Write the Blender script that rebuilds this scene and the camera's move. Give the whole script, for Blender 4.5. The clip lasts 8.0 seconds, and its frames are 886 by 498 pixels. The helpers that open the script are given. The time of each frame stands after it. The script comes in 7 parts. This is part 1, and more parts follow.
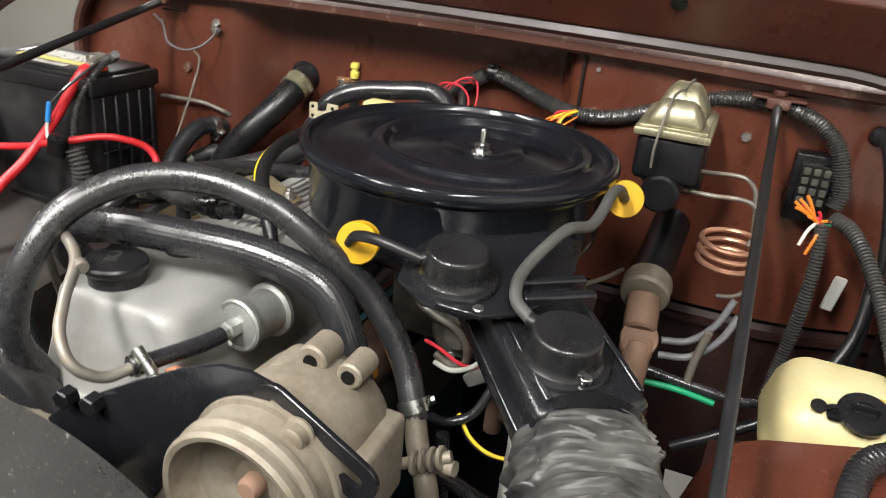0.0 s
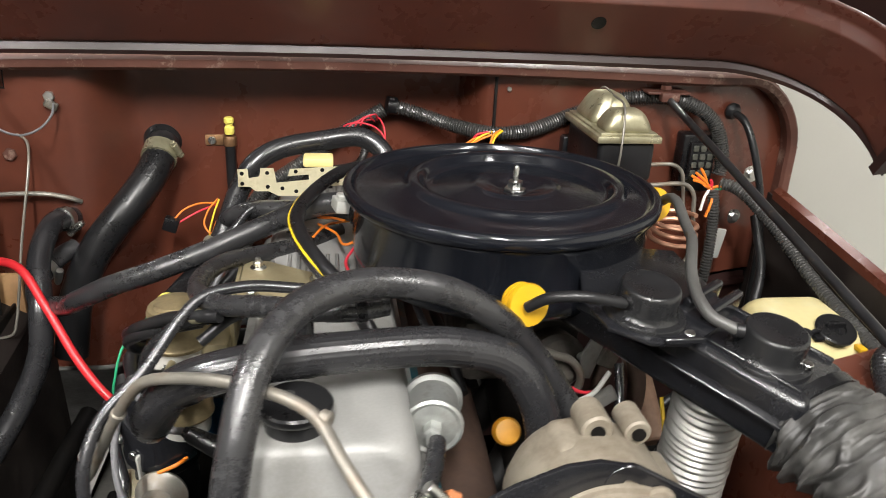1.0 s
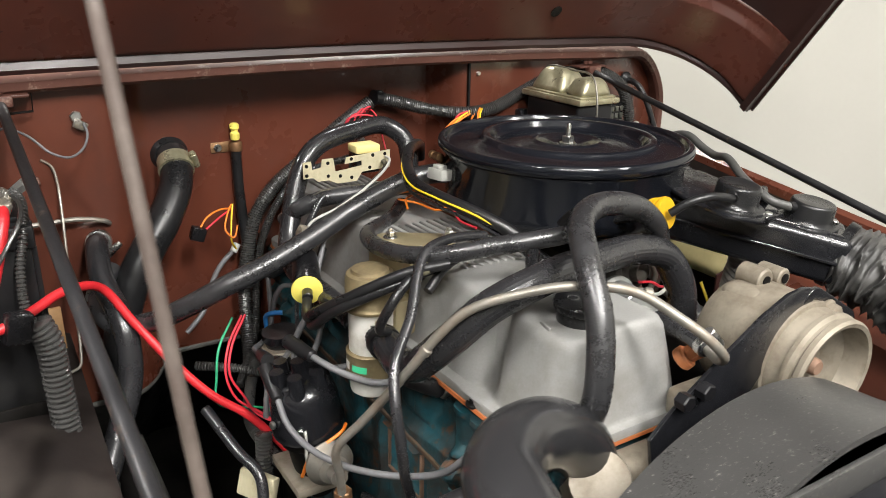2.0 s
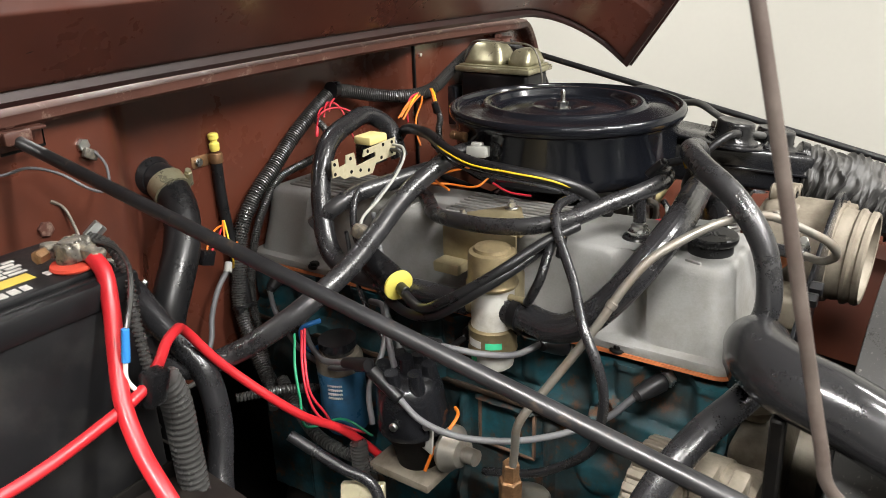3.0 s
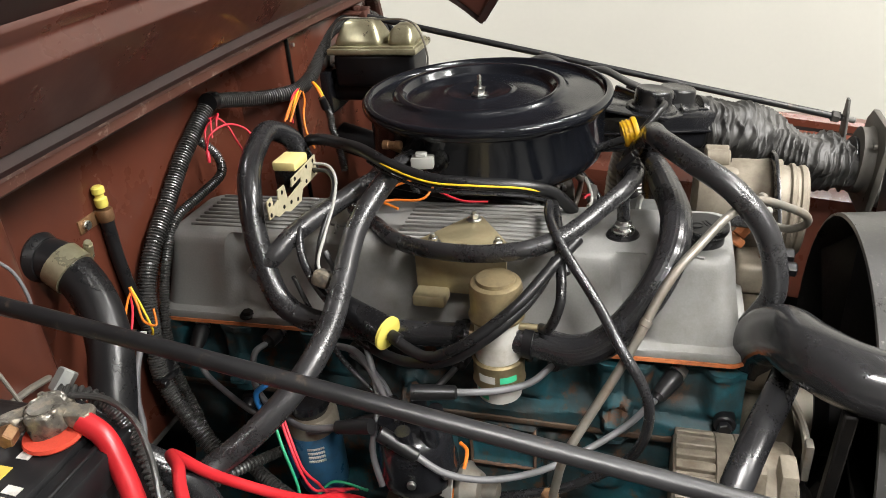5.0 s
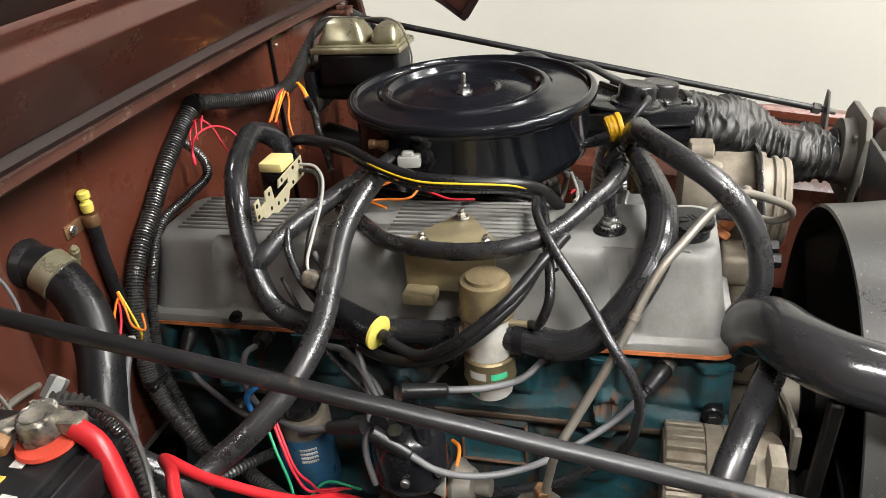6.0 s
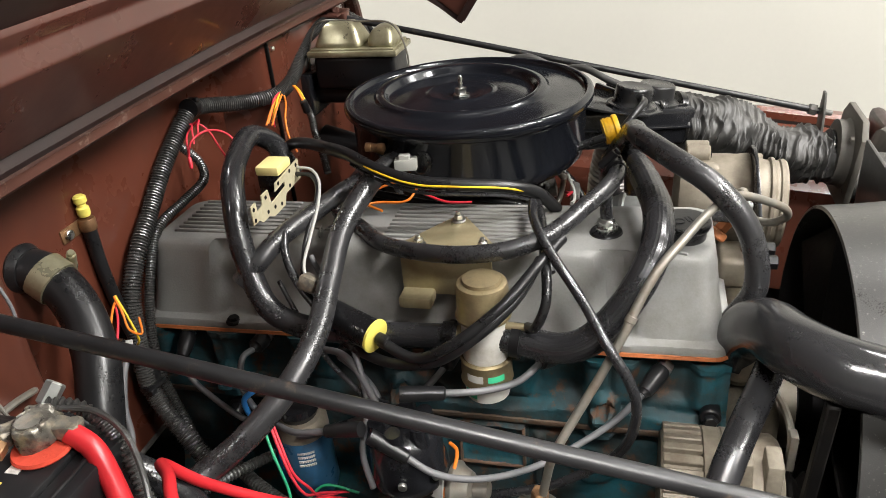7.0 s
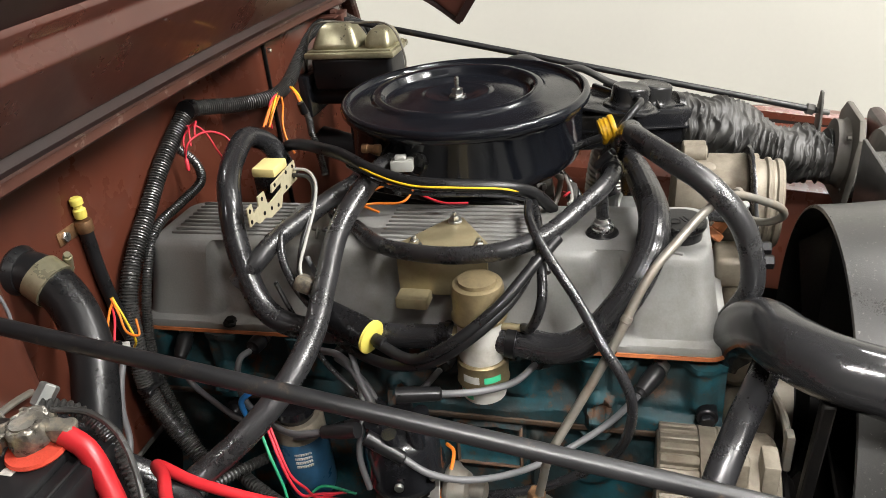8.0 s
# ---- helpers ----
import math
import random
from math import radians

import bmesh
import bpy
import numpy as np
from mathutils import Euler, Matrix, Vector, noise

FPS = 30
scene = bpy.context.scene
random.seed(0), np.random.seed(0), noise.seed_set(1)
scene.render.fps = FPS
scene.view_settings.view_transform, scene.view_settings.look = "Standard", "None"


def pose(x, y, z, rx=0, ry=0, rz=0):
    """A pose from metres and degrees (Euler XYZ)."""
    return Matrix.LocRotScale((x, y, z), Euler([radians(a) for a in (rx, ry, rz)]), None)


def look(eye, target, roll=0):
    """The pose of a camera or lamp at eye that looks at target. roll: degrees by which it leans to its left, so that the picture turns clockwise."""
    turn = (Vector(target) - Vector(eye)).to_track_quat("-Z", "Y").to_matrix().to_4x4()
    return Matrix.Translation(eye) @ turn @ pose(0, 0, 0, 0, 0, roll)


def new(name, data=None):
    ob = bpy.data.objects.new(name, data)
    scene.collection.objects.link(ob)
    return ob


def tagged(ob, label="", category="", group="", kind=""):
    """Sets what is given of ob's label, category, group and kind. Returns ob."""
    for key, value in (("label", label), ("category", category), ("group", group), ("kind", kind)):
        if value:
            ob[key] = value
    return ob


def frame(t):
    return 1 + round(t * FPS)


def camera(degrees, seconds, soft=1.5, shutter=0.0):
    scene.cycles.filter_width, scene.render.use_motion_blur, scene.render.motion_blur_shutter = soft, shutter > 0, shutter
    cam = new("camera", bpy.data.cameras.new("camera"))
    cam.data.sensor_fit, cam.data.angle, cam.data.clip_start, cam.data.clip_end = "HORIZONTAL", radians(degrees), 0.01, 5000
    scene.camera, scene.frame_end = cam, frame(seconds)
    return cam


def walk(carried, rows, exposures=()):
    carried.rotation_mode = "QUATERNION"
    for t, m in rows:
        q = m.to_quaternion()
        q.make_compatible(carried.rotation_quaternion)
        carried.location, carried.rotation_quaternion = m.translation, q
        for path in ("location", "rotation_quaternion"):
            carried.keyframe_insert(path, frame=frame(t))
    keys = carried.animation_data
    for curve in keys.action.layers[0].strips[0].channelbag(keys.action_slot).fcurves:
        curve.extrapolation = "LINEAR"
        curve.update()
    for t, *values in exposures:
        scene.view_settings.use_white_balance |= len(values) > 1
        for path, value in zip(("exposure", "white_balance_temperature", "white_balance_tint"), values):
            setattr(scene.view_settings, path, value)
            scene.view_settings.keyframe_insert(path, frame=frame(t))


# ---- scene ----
cam = camera(60.1, 8.0, soft=0.6, shutter=0.2)
METRES, EYE, TILT, LEAN, TURN = 1.65, 1.35, -23.82, -5.13, 22.16
ROWS = [
    (0.0, 0.0, 0.0, 0.0, 0.0, -0.0, -0.0),
    (0.5, -0.1146, 0.0229, 0.0305, -14.18, -1.16, 7.77),
    (1.0, -0.2482, 0.0652, 0.0639, -27.24, -3.45, 13.49),
    (1.5, -0.4159, 0.0901, 0.0881, -39.46, -6.35, 17.67),
    (1.7, -0.4645, 0.1141, 0.0969, -43.90, -7.47, 19.06),
    (2.8, -0.6234, 0.3317, 0.1943, -71.46, -18.29, 25.35),
    (3.0, -0.6386, 0.3655, 0.2188, -75.9, -20.82, 26.09),
    (3.5, -0.6137, 0.4334, 0.2711, -85.14, -26.54, 26.91),
    (4.0, -0.5783, 0.4597, 0.2969, -91.8, -31.68, 26.9),
    (4.5, -0.5715, 0.4727, 0.3134, -95.77, -34.66, 26.93),
    (5.0, -0.5676, 0.4771, 0.3177, -98.04, -36.39, 26.93),
    (6.5, -0.5683, 0.4781, 0.3211, -99.96, -37.5, 27.22),
    (7.0, -0.5678, 0.4764, 0.3206, -100.0, -37.44, 27.29),
    (7.5, -0.5675, 0.4737, 0.3202, -100.0, -37.39, 27.4),
    (8.0, -0.5687, 0.4731, 0.319, -100.02, -37.38, 27.52),
]
BETWEEN = [
    (0.1, look((-0.026, -0.010, 1.354), (-0.571, 1.747, 0.569), 4.6)),
    (0.2, look((-0.064, -0.017, 1.357), (-0.510, 1.771, 0.581), 4.3)),
    (0.3, look((-0.103, -0.022, 1.360), (-0.456, 1.789, 0.587), 3.8)),
    (0.4, look((-0.147, -0.021, 1.357), (-0.401, 1.810, 0.592), 3.7)),
    (0.6, look((-0.242, -0.013, 1.365), (-0.314, 1.830, 0.593), 3.1)),
    (0.8, look((-0.338, -0.013, 1.367), (-0.226, 1.834, 0.609), 2.8)),
    (1.2, look((-0.545, -0.054, 1.368), (-0.093, 1.747, 0.626), 2.3)),
]
placed = [(t, pose(0, 0, EYE, TILT, LEAN, TURN) @ pose(METRES * x, METRES * y, METRES * z, 90 + pitch, roll, yaw)) for t, x, y, z, yaw, pitch, roll in ROWS]
walk(cam, sorted(placed + BETWEEN, key=lambda row: row[0]))

# ---- light ----
world = bpy.data.worlds.new("world")
scene.world = world
world.use_nodes = True
world.node_tree.nodes["Background"].inputs[0].default_value = (0.9, 0.95, 1.0, 1)
world.node_tree.nodes["Background"].inputs[1].default_value = 0.005

CX = -0.418          # middle of the car


# ---- building blocks ----
def spline(pts, per=8):
    """A smooth line through a few points."""
    p = [Vector(q) for q in pts]
    if len(p) == 2:
        return [p[0].lerp(p[1], i / per) for i in range(per + 1)]
    p = [p[0] * 2 - p[1]] + p + [p[-1] * 2 - p[-2]]
    out = []
    for i in range(1, len(p) - 2):
        a, b, c, d = p[i - 1:i + 3]
        ta = max((b - a).length, 1e-5) ** 0.5
        tb = max((c - b).length, 1e-5) ** 0.5
        tc = max((d - c).length, 1e-5) ** 0.5
        m1 = ((b - a) / ta - (c - a) / (ta + tb) + (c - b) / tb) * tb
        m2 = ((c - b) / tb - (d - b) / (tb + tc) + (d - c) / tc) * tb
        for k in range(per):
            s = k / per
            out.append((2 * s**3 - 3 * s * s + 1) * b + (s**3 - 2 * s * s + s) * m1
                       + (3 * s * s - 2 * s**3) * c + (s**3 - s * s) * m2)
    out.append(p[-2].copy())
    return out


def even(path, step):
    """The same line in even steps."""
    out, left = [path[0]], step
    for a, b in zip(path, path[1:]):
        n, at = (b - a).length, 0.0
        while n - at >= left:
            at += left
            out.append(a.lerp(b, at / n))
            left = step
        left -= n - at
    out.append(path[-1])
    return out


def sweep(bm, path, radius, sides=12, cap=True, flutes=0.0):
    """A tube along a line; radius is a number or a function of the step and the count.
    flutes is the depth of fine lengthwise moulding lines."""
    rings, side = [], None
    for i, p in enumerate(path):
        a = path[max(i - 1, 0)]
        b = path[min(i + 1, len(path) - 1)]
        t = (b - a).normalized() if (b - a).length > 1e-9 else Vector((0, 0, 1))
        if side is None:
            side = t.orthogonal().normalized()
        side = (side - t * side.dot(t)).normalized()
        up = t.cross(side)
        r = radius(i, len(path)) if callable(radius) else radius
        rings.append([bm.verts.new(p + (side * math.cos(k * math.tau / sides) + up * math.sin(k * math.tau / sides)) * (r - (flutes if k % 3 == 0 else 0)))
                      for k in range(sides)])
    for a, b in zip(rings, rings[1:]):
        for k in range(sides):
            bm.faces.new((a[k], a[(k + 1) % sides], b[(k + 1) % sides], b[k]))
    if cap:
        bm.faces.new(rings[0][::-1])
        bm.faces.new(rings[-1])


def axes(axis):
    a = Vector(axis).normalized()
    s = a.orthogonal().normalized() if abs(a.z) < 0.999 else Vector((1, 0, 0))
    return s, a.cross(s), a


def lathe(bm, profile, origin, axis=(0, 0, 1), segs=32, squash=1.0):
    """A turned body: (radius, height) pairs along an axis."""
    s, u, a = axes(axis)
    o = Vector(origin)
    rings = []
    for r, h in profile:
        if r < 1e-6:
            rings.append([bm.verts.new(o + a * h)])
        else:
            rings.append([bm.verts.new(o + a * h + s * r * math.cos(k * math.tau / segs) + u * r * squash * math.sin(k * math.tau / segs))
                          for k in range(segs)])
    for p, q in zip(rings, rings[1:]):
        for k in range(segs):
            j = (k + 1) % segs
            ring = [p[k % len(p)], p[j % len(p)], q[j % len(q)], q[k % len(q)]]
            ring = list(dict.fromkeys(ring))
            if len(ring) > 2:
                bm.faces.new(ring)
    for ring, turn in ((rings[0], -1), (rings[-1], 1)):
        if len(ring) > 2:
            bm.faces.new(ring[::turn])


def rod(bm, a, b, r, segs=16, bevel=0.15):
    a, b = Vector(a), Vector(b)
    n = (b - a).length
    c = min(r * bevel, n * 0.3)
    lathe(bm, [(r - c, 0), (r, c), (r, n - c), (r - c, n)], a, b - a, segs)


def rbox(bm, lo, hi, bevel=0.004, segs=2, m=None):
    """A box with rounded edges, turned by m about its middle."""
    lo, hi = Vector(lo), Vector(hi)
    mid, size = (lo + hi) / 2, hi - lo
    tmp = bmesh.new()
    bmesh.ops.create_cube(tmp, size=1)
    bmesh.ops.scale(tmp, vec=size, verts=tmp.verts)
    if bevel:
        bmesh.ops.bevel(tmp, geom=list(tmp.edges), offset=min(bevel, min(size) * 0.45), segments=segs, affect="EDGES", profile=0.5)
    bmesh.ops.transform(tmp, matrix=Matrix.Translation(mid) @ (m or Matrix()), verts=tmp.verts)
    merge(bm, tmp)


def merge(bm, tmp):
    table = {v: bm.verts.new(v.co) for v in tmp.verts}
    for f in tmp.faces:
        bm.faces.new([table[v] for v in f.verts])
    tmp.free()


def prism(bm, outline, depth, place, bevel=0.002, segs=2):
    """A flat outline (x, y) pushed along its z by depth, rounded, then put in place by a matrix."""
    tmp = bmesh.new()
    base = [tmp.verts.new((x, y, 0)) for x, y in outline]
    f = tmp.faces.new(base)
    up = bmesh.ops.extrude_face_region(tmp, geom=[f])
    bmesh.ops.translate(tmp, vec=(0, 0, depth), verts=[v for v in up["geom"] if isinstance(v, bmesh.types.BMVert)])
    bmesh.ops.recalc_face_normals(tmp, faces=tmp.faces)
    if bevel:
        rim = [e for e in tmp.edges if abs(e.verts[0].co.z - e.verts[1].co.z) < 1e-6]
        bmesh.ops.bevel(tmp, geom=rim, offset=bevel, segments=segs, affect="EDGES", profile=0.5)
    bmesh.ops.transform(tmp, matrix=place, verts=tmp.verts)
    merge(bm, tmp)


def sheet(bm, grid, thick=0.0):
    """A sheet through rows of points; thick gives it a second side."""
    rows = [[Vector(p) for p in row] for row in grid]
    nr, nc = len(rows), len(rows[0])
    va = [[bm.verts.new(p) for p in row] for row in rows]
    for i in range(nr - 1):
        for j in range(nc - 1):
            bm.faces.new((va[i][j], va[i][j + 1], va[i + 1][j + 1], va[i + 1][j]))
    if thick:
        nor = [[None] * nc for _ in rows]
        for i in range(nr):
            for j in range(nc):
                du = rows[min(i + 1, nr - 1)][j] - rows[max(i - 1, 0)][j]
                dv = rows[i][min(j + 1, nc - 1)] - rows[i][max(j - 1, 0)]
                nor[i][j] = dv.cross(du).normalized()
        vb = [[bm.verts.new(rows[i][j] - nor[i][j] * thick) for j in range(nc)] for i in range(nr)]
        for i in range(nr - 1):
            for j in range(nc - 1):
                bm.faces.new((vb[i][j], vb[i + 1][j], vb[i + 1][j + 1], vb[i][j + 1]))
        edge = ([(i, 0) for i in range(nr)] + [(nr - 1, j) for j in range(1, nc)]
                + [(i, nc - 1) for i in range(nr - 2, -1, -1)] + [(0, j) for j in range(nc - 2, 0, -1)])
        for (i, j), (k, l) in zip(edge, edge[1:] + edge[:1]):
            bm.faces.new((va[i][j], va[k][l], vb[k][l], vb[i][j]))


def finish(name, bm, material, offset, angle=38):
    bmesh.ops.translate(bm, vec=-offset, verts=bm.verts)
    bmesh.ops.recalc_face_normals(bm, faces=bm.faces)
    for f in bm.faces:
        f.smooth = True
    me = bpy.data.meshes.new(name)
    bm.to_mesh(me)
    bm.free()
    me.set_sharp_from_angle(angle=radians(angle))
    me.materials.append(material)
    return me


def origin(ob):
    return origin(ob.parent) + Vector(ob.location) if ob.parent else Vector(ob.location)


def thing(name, label, category, at, group="", kind=""):
    ob = new(name)
    ob.location, ob.empty_display_size = at, 0.02
    return tagged(ob, label, category, group, kind)


def part(name, bm, material, parent, label="", angle=38):
    ob = new(name, finish(name, bm, material, origin(parent), angle))
    ob.parent = parent
    return tagged(ob, label)


def solid(name, bm, material, label, category, at, group="", kind="", angle=38):
    """A thing of one mesh."""
    at = Vector(at)
    ob = new(name, finish(name, bm, material, at, angle))
    ob.location = at
    return tagged(ob, label, category, group, kind)


def lettering(name, words, size, place, material, parent, depth=0.0006):
    """Raised letters of the built-in font as a part."""
    cu = bpy.data.curves.new(name, "FONT")
    cu.body, cu.size, cu.extrude, cu.align_x, cu.align_y = words, size, depth, "CENTER", "CENTER"
    tmp = bpy.data.objects.new(name, cu)
    me = bpy.data.meshes.new_from_object(tmp)
    bpy.data.objects.remove(tmp)
    me.transform(Matrix.Translation(-origin(parent)) @ place)
    me.materials.clear()
    me.materials.append(material)
    ob = new(name, me)
    ob.parent = parent
    return ob


# ---- materials ----
def surf(name, base, rough=0.5, metal=0.0, var=0.18, scale=14.0, grain=180.0, bump=0.15, dirt=None, amount=0.35, coat=0.0, dscale=9.0, spec=0.5, second=None):
    """A surface with large and fine variation in colour, gloss and relief, and dirt patches where given."""
    m = bpy.data.materials.new(name)
    m.use_nodes = True
    nt = m.node_tree
    b = nt.nodes["Principled BSDF"]
    b.inputs["Metallic"].default_value = metal
    b.inputs["Coat Weight"].default_value = coat
    b.inputs["Specular IOR Level"].default_value = spec
    co = nt.nodes.new("ShaderNodeTexCoord")
    big = nt.nodes.new("ShaderNodeTexNoise")
    big.inputs["Scale"].default_value, big.inputs["Detail"].default_value = scale, 6
    fine = nt.nodes.new("ShaderNodeTexNoise")
    fine.inputs["Scale"].default_value, fine.inputs["Detail"].default_value = grain, 4
    for n in (big, fine):
        nt.links.new(co.outputs["Object"], n.inputs["Vector"])
    add = nt.nodes.new("ShaderNodeMath")
    add.operation = "MULTIPLY_ADD"
    nt.links.new(fine.outputs["Fac"], add.inputs[0])
    add.inputs[1].default_value = 0.35
    nt.links.new(big.outputs["Fac"], add.inputs[2])
    ramp = nt.nodes.new("ShaderNodeValToRGB")
    ramp.color_ramp.elements[0].position, ramp.color_ramp.elements[1].position = 0.4, 0.95
    ramp.color_ramp.elements[0].color = (*[c * (1 - var) for c in base], 1)
    ramp.color_ramp.elements[1].color = (*[min(c * (1 + var), 1) for c in base], 1)
    nt.links.new(add.outputs[0], ramp.inputs["Fac"])
    colour = ramp.outputs["Color"]
    rmap = nt.nodes.new("ShaderNodeMapRange")
    rmap.inputs["From Min"].default_value, rmap.inputs["From Max"].default_value = 0.4, 0.95
    rmap.inputs["To Min"].default_value, rmap.inputs["To Max"].default_value = max(rough - 0.1, 0.03), min(rough + 0.13, 1)
    nt.links.new(add.outputs[0], rmap.inputs["Value"])
    gloss = rmap.outputs["Result"]
    if dirt:
        d = nt.nodes.new("ShaderNodeTexNoise")
        d.inputs["Scale"].default_value, d.inputs["Detail"].default_value, d.inputs["Roughness"].default_value = dscale, 8, 0.65
        nt.links.new(co.outputs["Object"], d.inputs["Vector"])
        dr = nt.nodes.new("ShaderNodeValToRGB")
        dr.color_ramp.elements[0].position, dr.color_ramp.elements[1].position = 0.55 - amount * 0.35, 0.86 - amount * 0.35
        nt.links.new(d.outputs["Fac"], dr.inputs["Fac"])
        mix = nt.nodes.new("ShaderNodeMix")
        mix.data_type = "RGBA"
        nt.links.new(dr.outputs["Color"], mix.inputs["Factor"])
        nt.links.new(colour, mix.inputs["A"])
        mix.inputs["B"].default_value = (*dirt, 1)
        colour = mix.outputs["Result"]
        mr = nt.nodes.new("ShaderNodeMix")
        nt.links.new(dr.outputs["Color"], mr.inputs["Factor"])
        nt.links.new(gloss, mr.inputs["A"])
        mr.inputs["B"].default_value = min(rough + 0.22, 0.9)
        gloss = mr.outputs["Result"]
    if second:                                    # a second, sharper kind of stain: colour, amount, scale
        d = nt.nodes.new("ShaderNodeTexNoise")
        d.inputs["Scale"].default_value, d.inputs["Detail"].default_value, d.inputs["Roughness"].default_value = second[2], 9, 0.7
        nt.links.new(co.outputs["Object"], d.inputs["Vector"])
        dr = nt.nodes.new("ShaderNodeValToRGB")
        dr.color_ramp.elements[0].position, dr.color_ramp.elements[1].position = 0.60 - second[1] * 0.3, 0.68 - second[1] * 0.3
        nt.links.new(d.outputs["Fac"], dr.inputs["Fac"])
        mix = nt.nodes.new("ShaderNodeMix")
        mix.data_type = "RGBA"
        nt.links.new(dr.outputs["Color"], mix.inputs["Factor"])
        nt.links.new(colour, mix.inputs["A"])
        mix.inputs["B"].default_value = (*second[0], 1)
        colour = mix.outputs["Result"]
    nt.links.new(colour, b.inputs["Base Color"])
    nt.links.new(gloss, b.inputs["Roughness"])
    if bump:
        bp = nt.nodes.new("ShaderNodeBump")
        bp.inputs["Strength"].default_value, bp.inputs["Distance"].default_value = bump, 0.002
        nt.links.new(add.outputs[0], bp.inputs["Height"])
        nt.links.new(bp.outputs["Normal"], b.inputs["Normal"])
    return m


PAINT = surf("brown_paint", (0.097, 0.0285, 0.0165), 0.25, var=0.14, scale=3, grain=45, bump=0.03, dirt=(0.06, 0.02, 0.013), amount=0.3, coat=0.1, spec=0.42, dscale=4)
PAINT_FADED = surf("faded_brown_paint", (0.078, 0.031, 0.022), 0.5, spec=0.35, var=0.25, scale=12, grain=120, bump=0.12, second=((0.2, 0.135, 0.105), 0.12, 34))
# Darker copy of the brown paint, for faces that lie in shade
PAINT_SHADED = surf("shaded_brown_paint", (0.026, 0.0108, 0.0095), 0.32, var=0.16, scale=4, grain=60, bump=0.06, dirt=(0.02, 0.013, 0.012), amount=0.3, spec=0.45, dscale=5)
PAINT_GLOSS = surf("glossy_brown_paint", (0.086, 0.028, 0.019), 0.26, var=0.16, scale=4, grain=60, bump=0.03, dirt=(0.055, 0.022, 0.017), amount=0.25, coat=0.2, dscale=5)
PROP_GREY = surf("worn_prop_steel", (0.085, 0.068, 0.058), 0.5, metal=0.2, var=0.3, scale=20, grain=160, bump=0.12, dirt=(0.05, 0.032, 0.026), amount=0.3, dscale=22)
RUBBER = surf("black_rubber", (0.0175, 0.0175, 0.019), 0.25, var=0.18, scale=22, grain=420, bump=0.12, spec=0.65)
RUBBER_WORN = surf("worn_rubber", (0.0205, 0.0205, 0.0218), 0.27, var=0.25, scale=30, grain=520, bump=0.35, spec=0.7, dirt=(0.05, 0.05, 0.052), amount=0.07, dscale=110)
RUBBER_WET = surf("polished_rubber", (0.018, 0.018, 0.019), 0.2, var=0.15, scale=16, grain=380, bump=0.12, spec=0.55, coat=0.12)
RUBBER_DULL = surf("dull_rubber", (0.0105, 0.0105, 0.0112), 0.31, spec=0.4, var=0.25, scale=25, grain=260, bump=0.12)
LOOM = surf("loom_plastic", (0.042, 0.0415, 0.04), 0.24, var=0.2, bump=0.0, dirt=(0.06, 0.058, 0.055), amount=0.15, dscale=20, spec=0.75)
GREY_WIRE = surf("grey_cable", (0.12, 0.12, 0.125), 0.42, var=0.2, bump=0.05)
BLACK_GLOSS = surf("gloss_black_enamel", (0.0075, 0.0085, 0.0115), 0.14, var=0.2, scale=24, grain=420, bump=0.04, spec=0.45)
BLACK_SATIN = surf("satin_black_steel", (0.009, 0.0093, 0.011), 0.2, spec=0.65, var=0.15, scale=20, grain=350, bump=0.06)
BLACK_ROD = surf("dull_black_rod", (0.0125, 0.0125, 0.0135), 0.36, spec=0.5, var=0.25, scale=20, grain=260, bump=0.15, second=((0.06, 0.045, 0.035), 0.02, 60))
BLACK_PLASTIC = surf("black_plastic", (0.007, 0.007, 0.0078), 0.28, spec=0.36, var=0.2, scale=20, grain=400, bump=0.15)
SHROUD = surf("shroud_plastic", (0.034, 0.0335, 0.0325), 0.33, spec=0.75, var=0.15, scale=12, grain=700, bump=0.2, second=((0.17, 0.165, 0.15), 0.02, 300))
FLANGE_GREY = surf("dusty_flange_plastic", (0.09, 0.083, 0.072), 0.6, spec=0.35, var=0.3, scale=16, grain=160, bump=0.3, dirt=(0.13, 0.12, 0.1), amount=0.25, dscale=14)
# Grimy paint taken near black, with the bay's shade in the colour
GRIME_SHADE = surf("grimy_shaded_paint", (0.0085, 0.006, 0.0052), 0.55, spec=0.3, var=0.5, scale=9, grain=110, bump=0.3, dirt=(0.03, 0.024, 0.02), amount=0.25, dscale=14)
CAP_PLASTIC = surf("moulded_cap_plastic", (0.011, 0.0112, 0.012), 0.27, spec=0.55, var=0.15, scale=30, grain=600, bump=0.1)
ALU = surf("cast_aluminium", (0.262, 0.26, 0.25), 0.55, metal=0.2, var=0.2, scale=10, grain=420, bump=0.3, dirt=(0.155, 0.143, 0.122), amount=0.24, dscale=9)
ALU_TAN = surf("stained_aluminium", (0.225, 0.198, 0.155), 0.52, metal=0.25, var=0.18, scale=14, grain=260, bump=0.3, dirt=(0.11, 0.083, 0.055), amount=0.3, dscale=26)
STEEL = surf("bright_steel", (0.6, 0.6, 0.58), 0.28, metal=1.0, var=0.15, scale=40, grain=400, bump=0.08)
STEEL_TUBE = surf("dull_steel_tube", (0.21, 0.197, 0.17), 0.42, metal=0.5, var=0.2, scale=30, grain=300, bump=0.08, dirt=(0.16, 0.11, 0.07), amount=0.18, dscale=30)
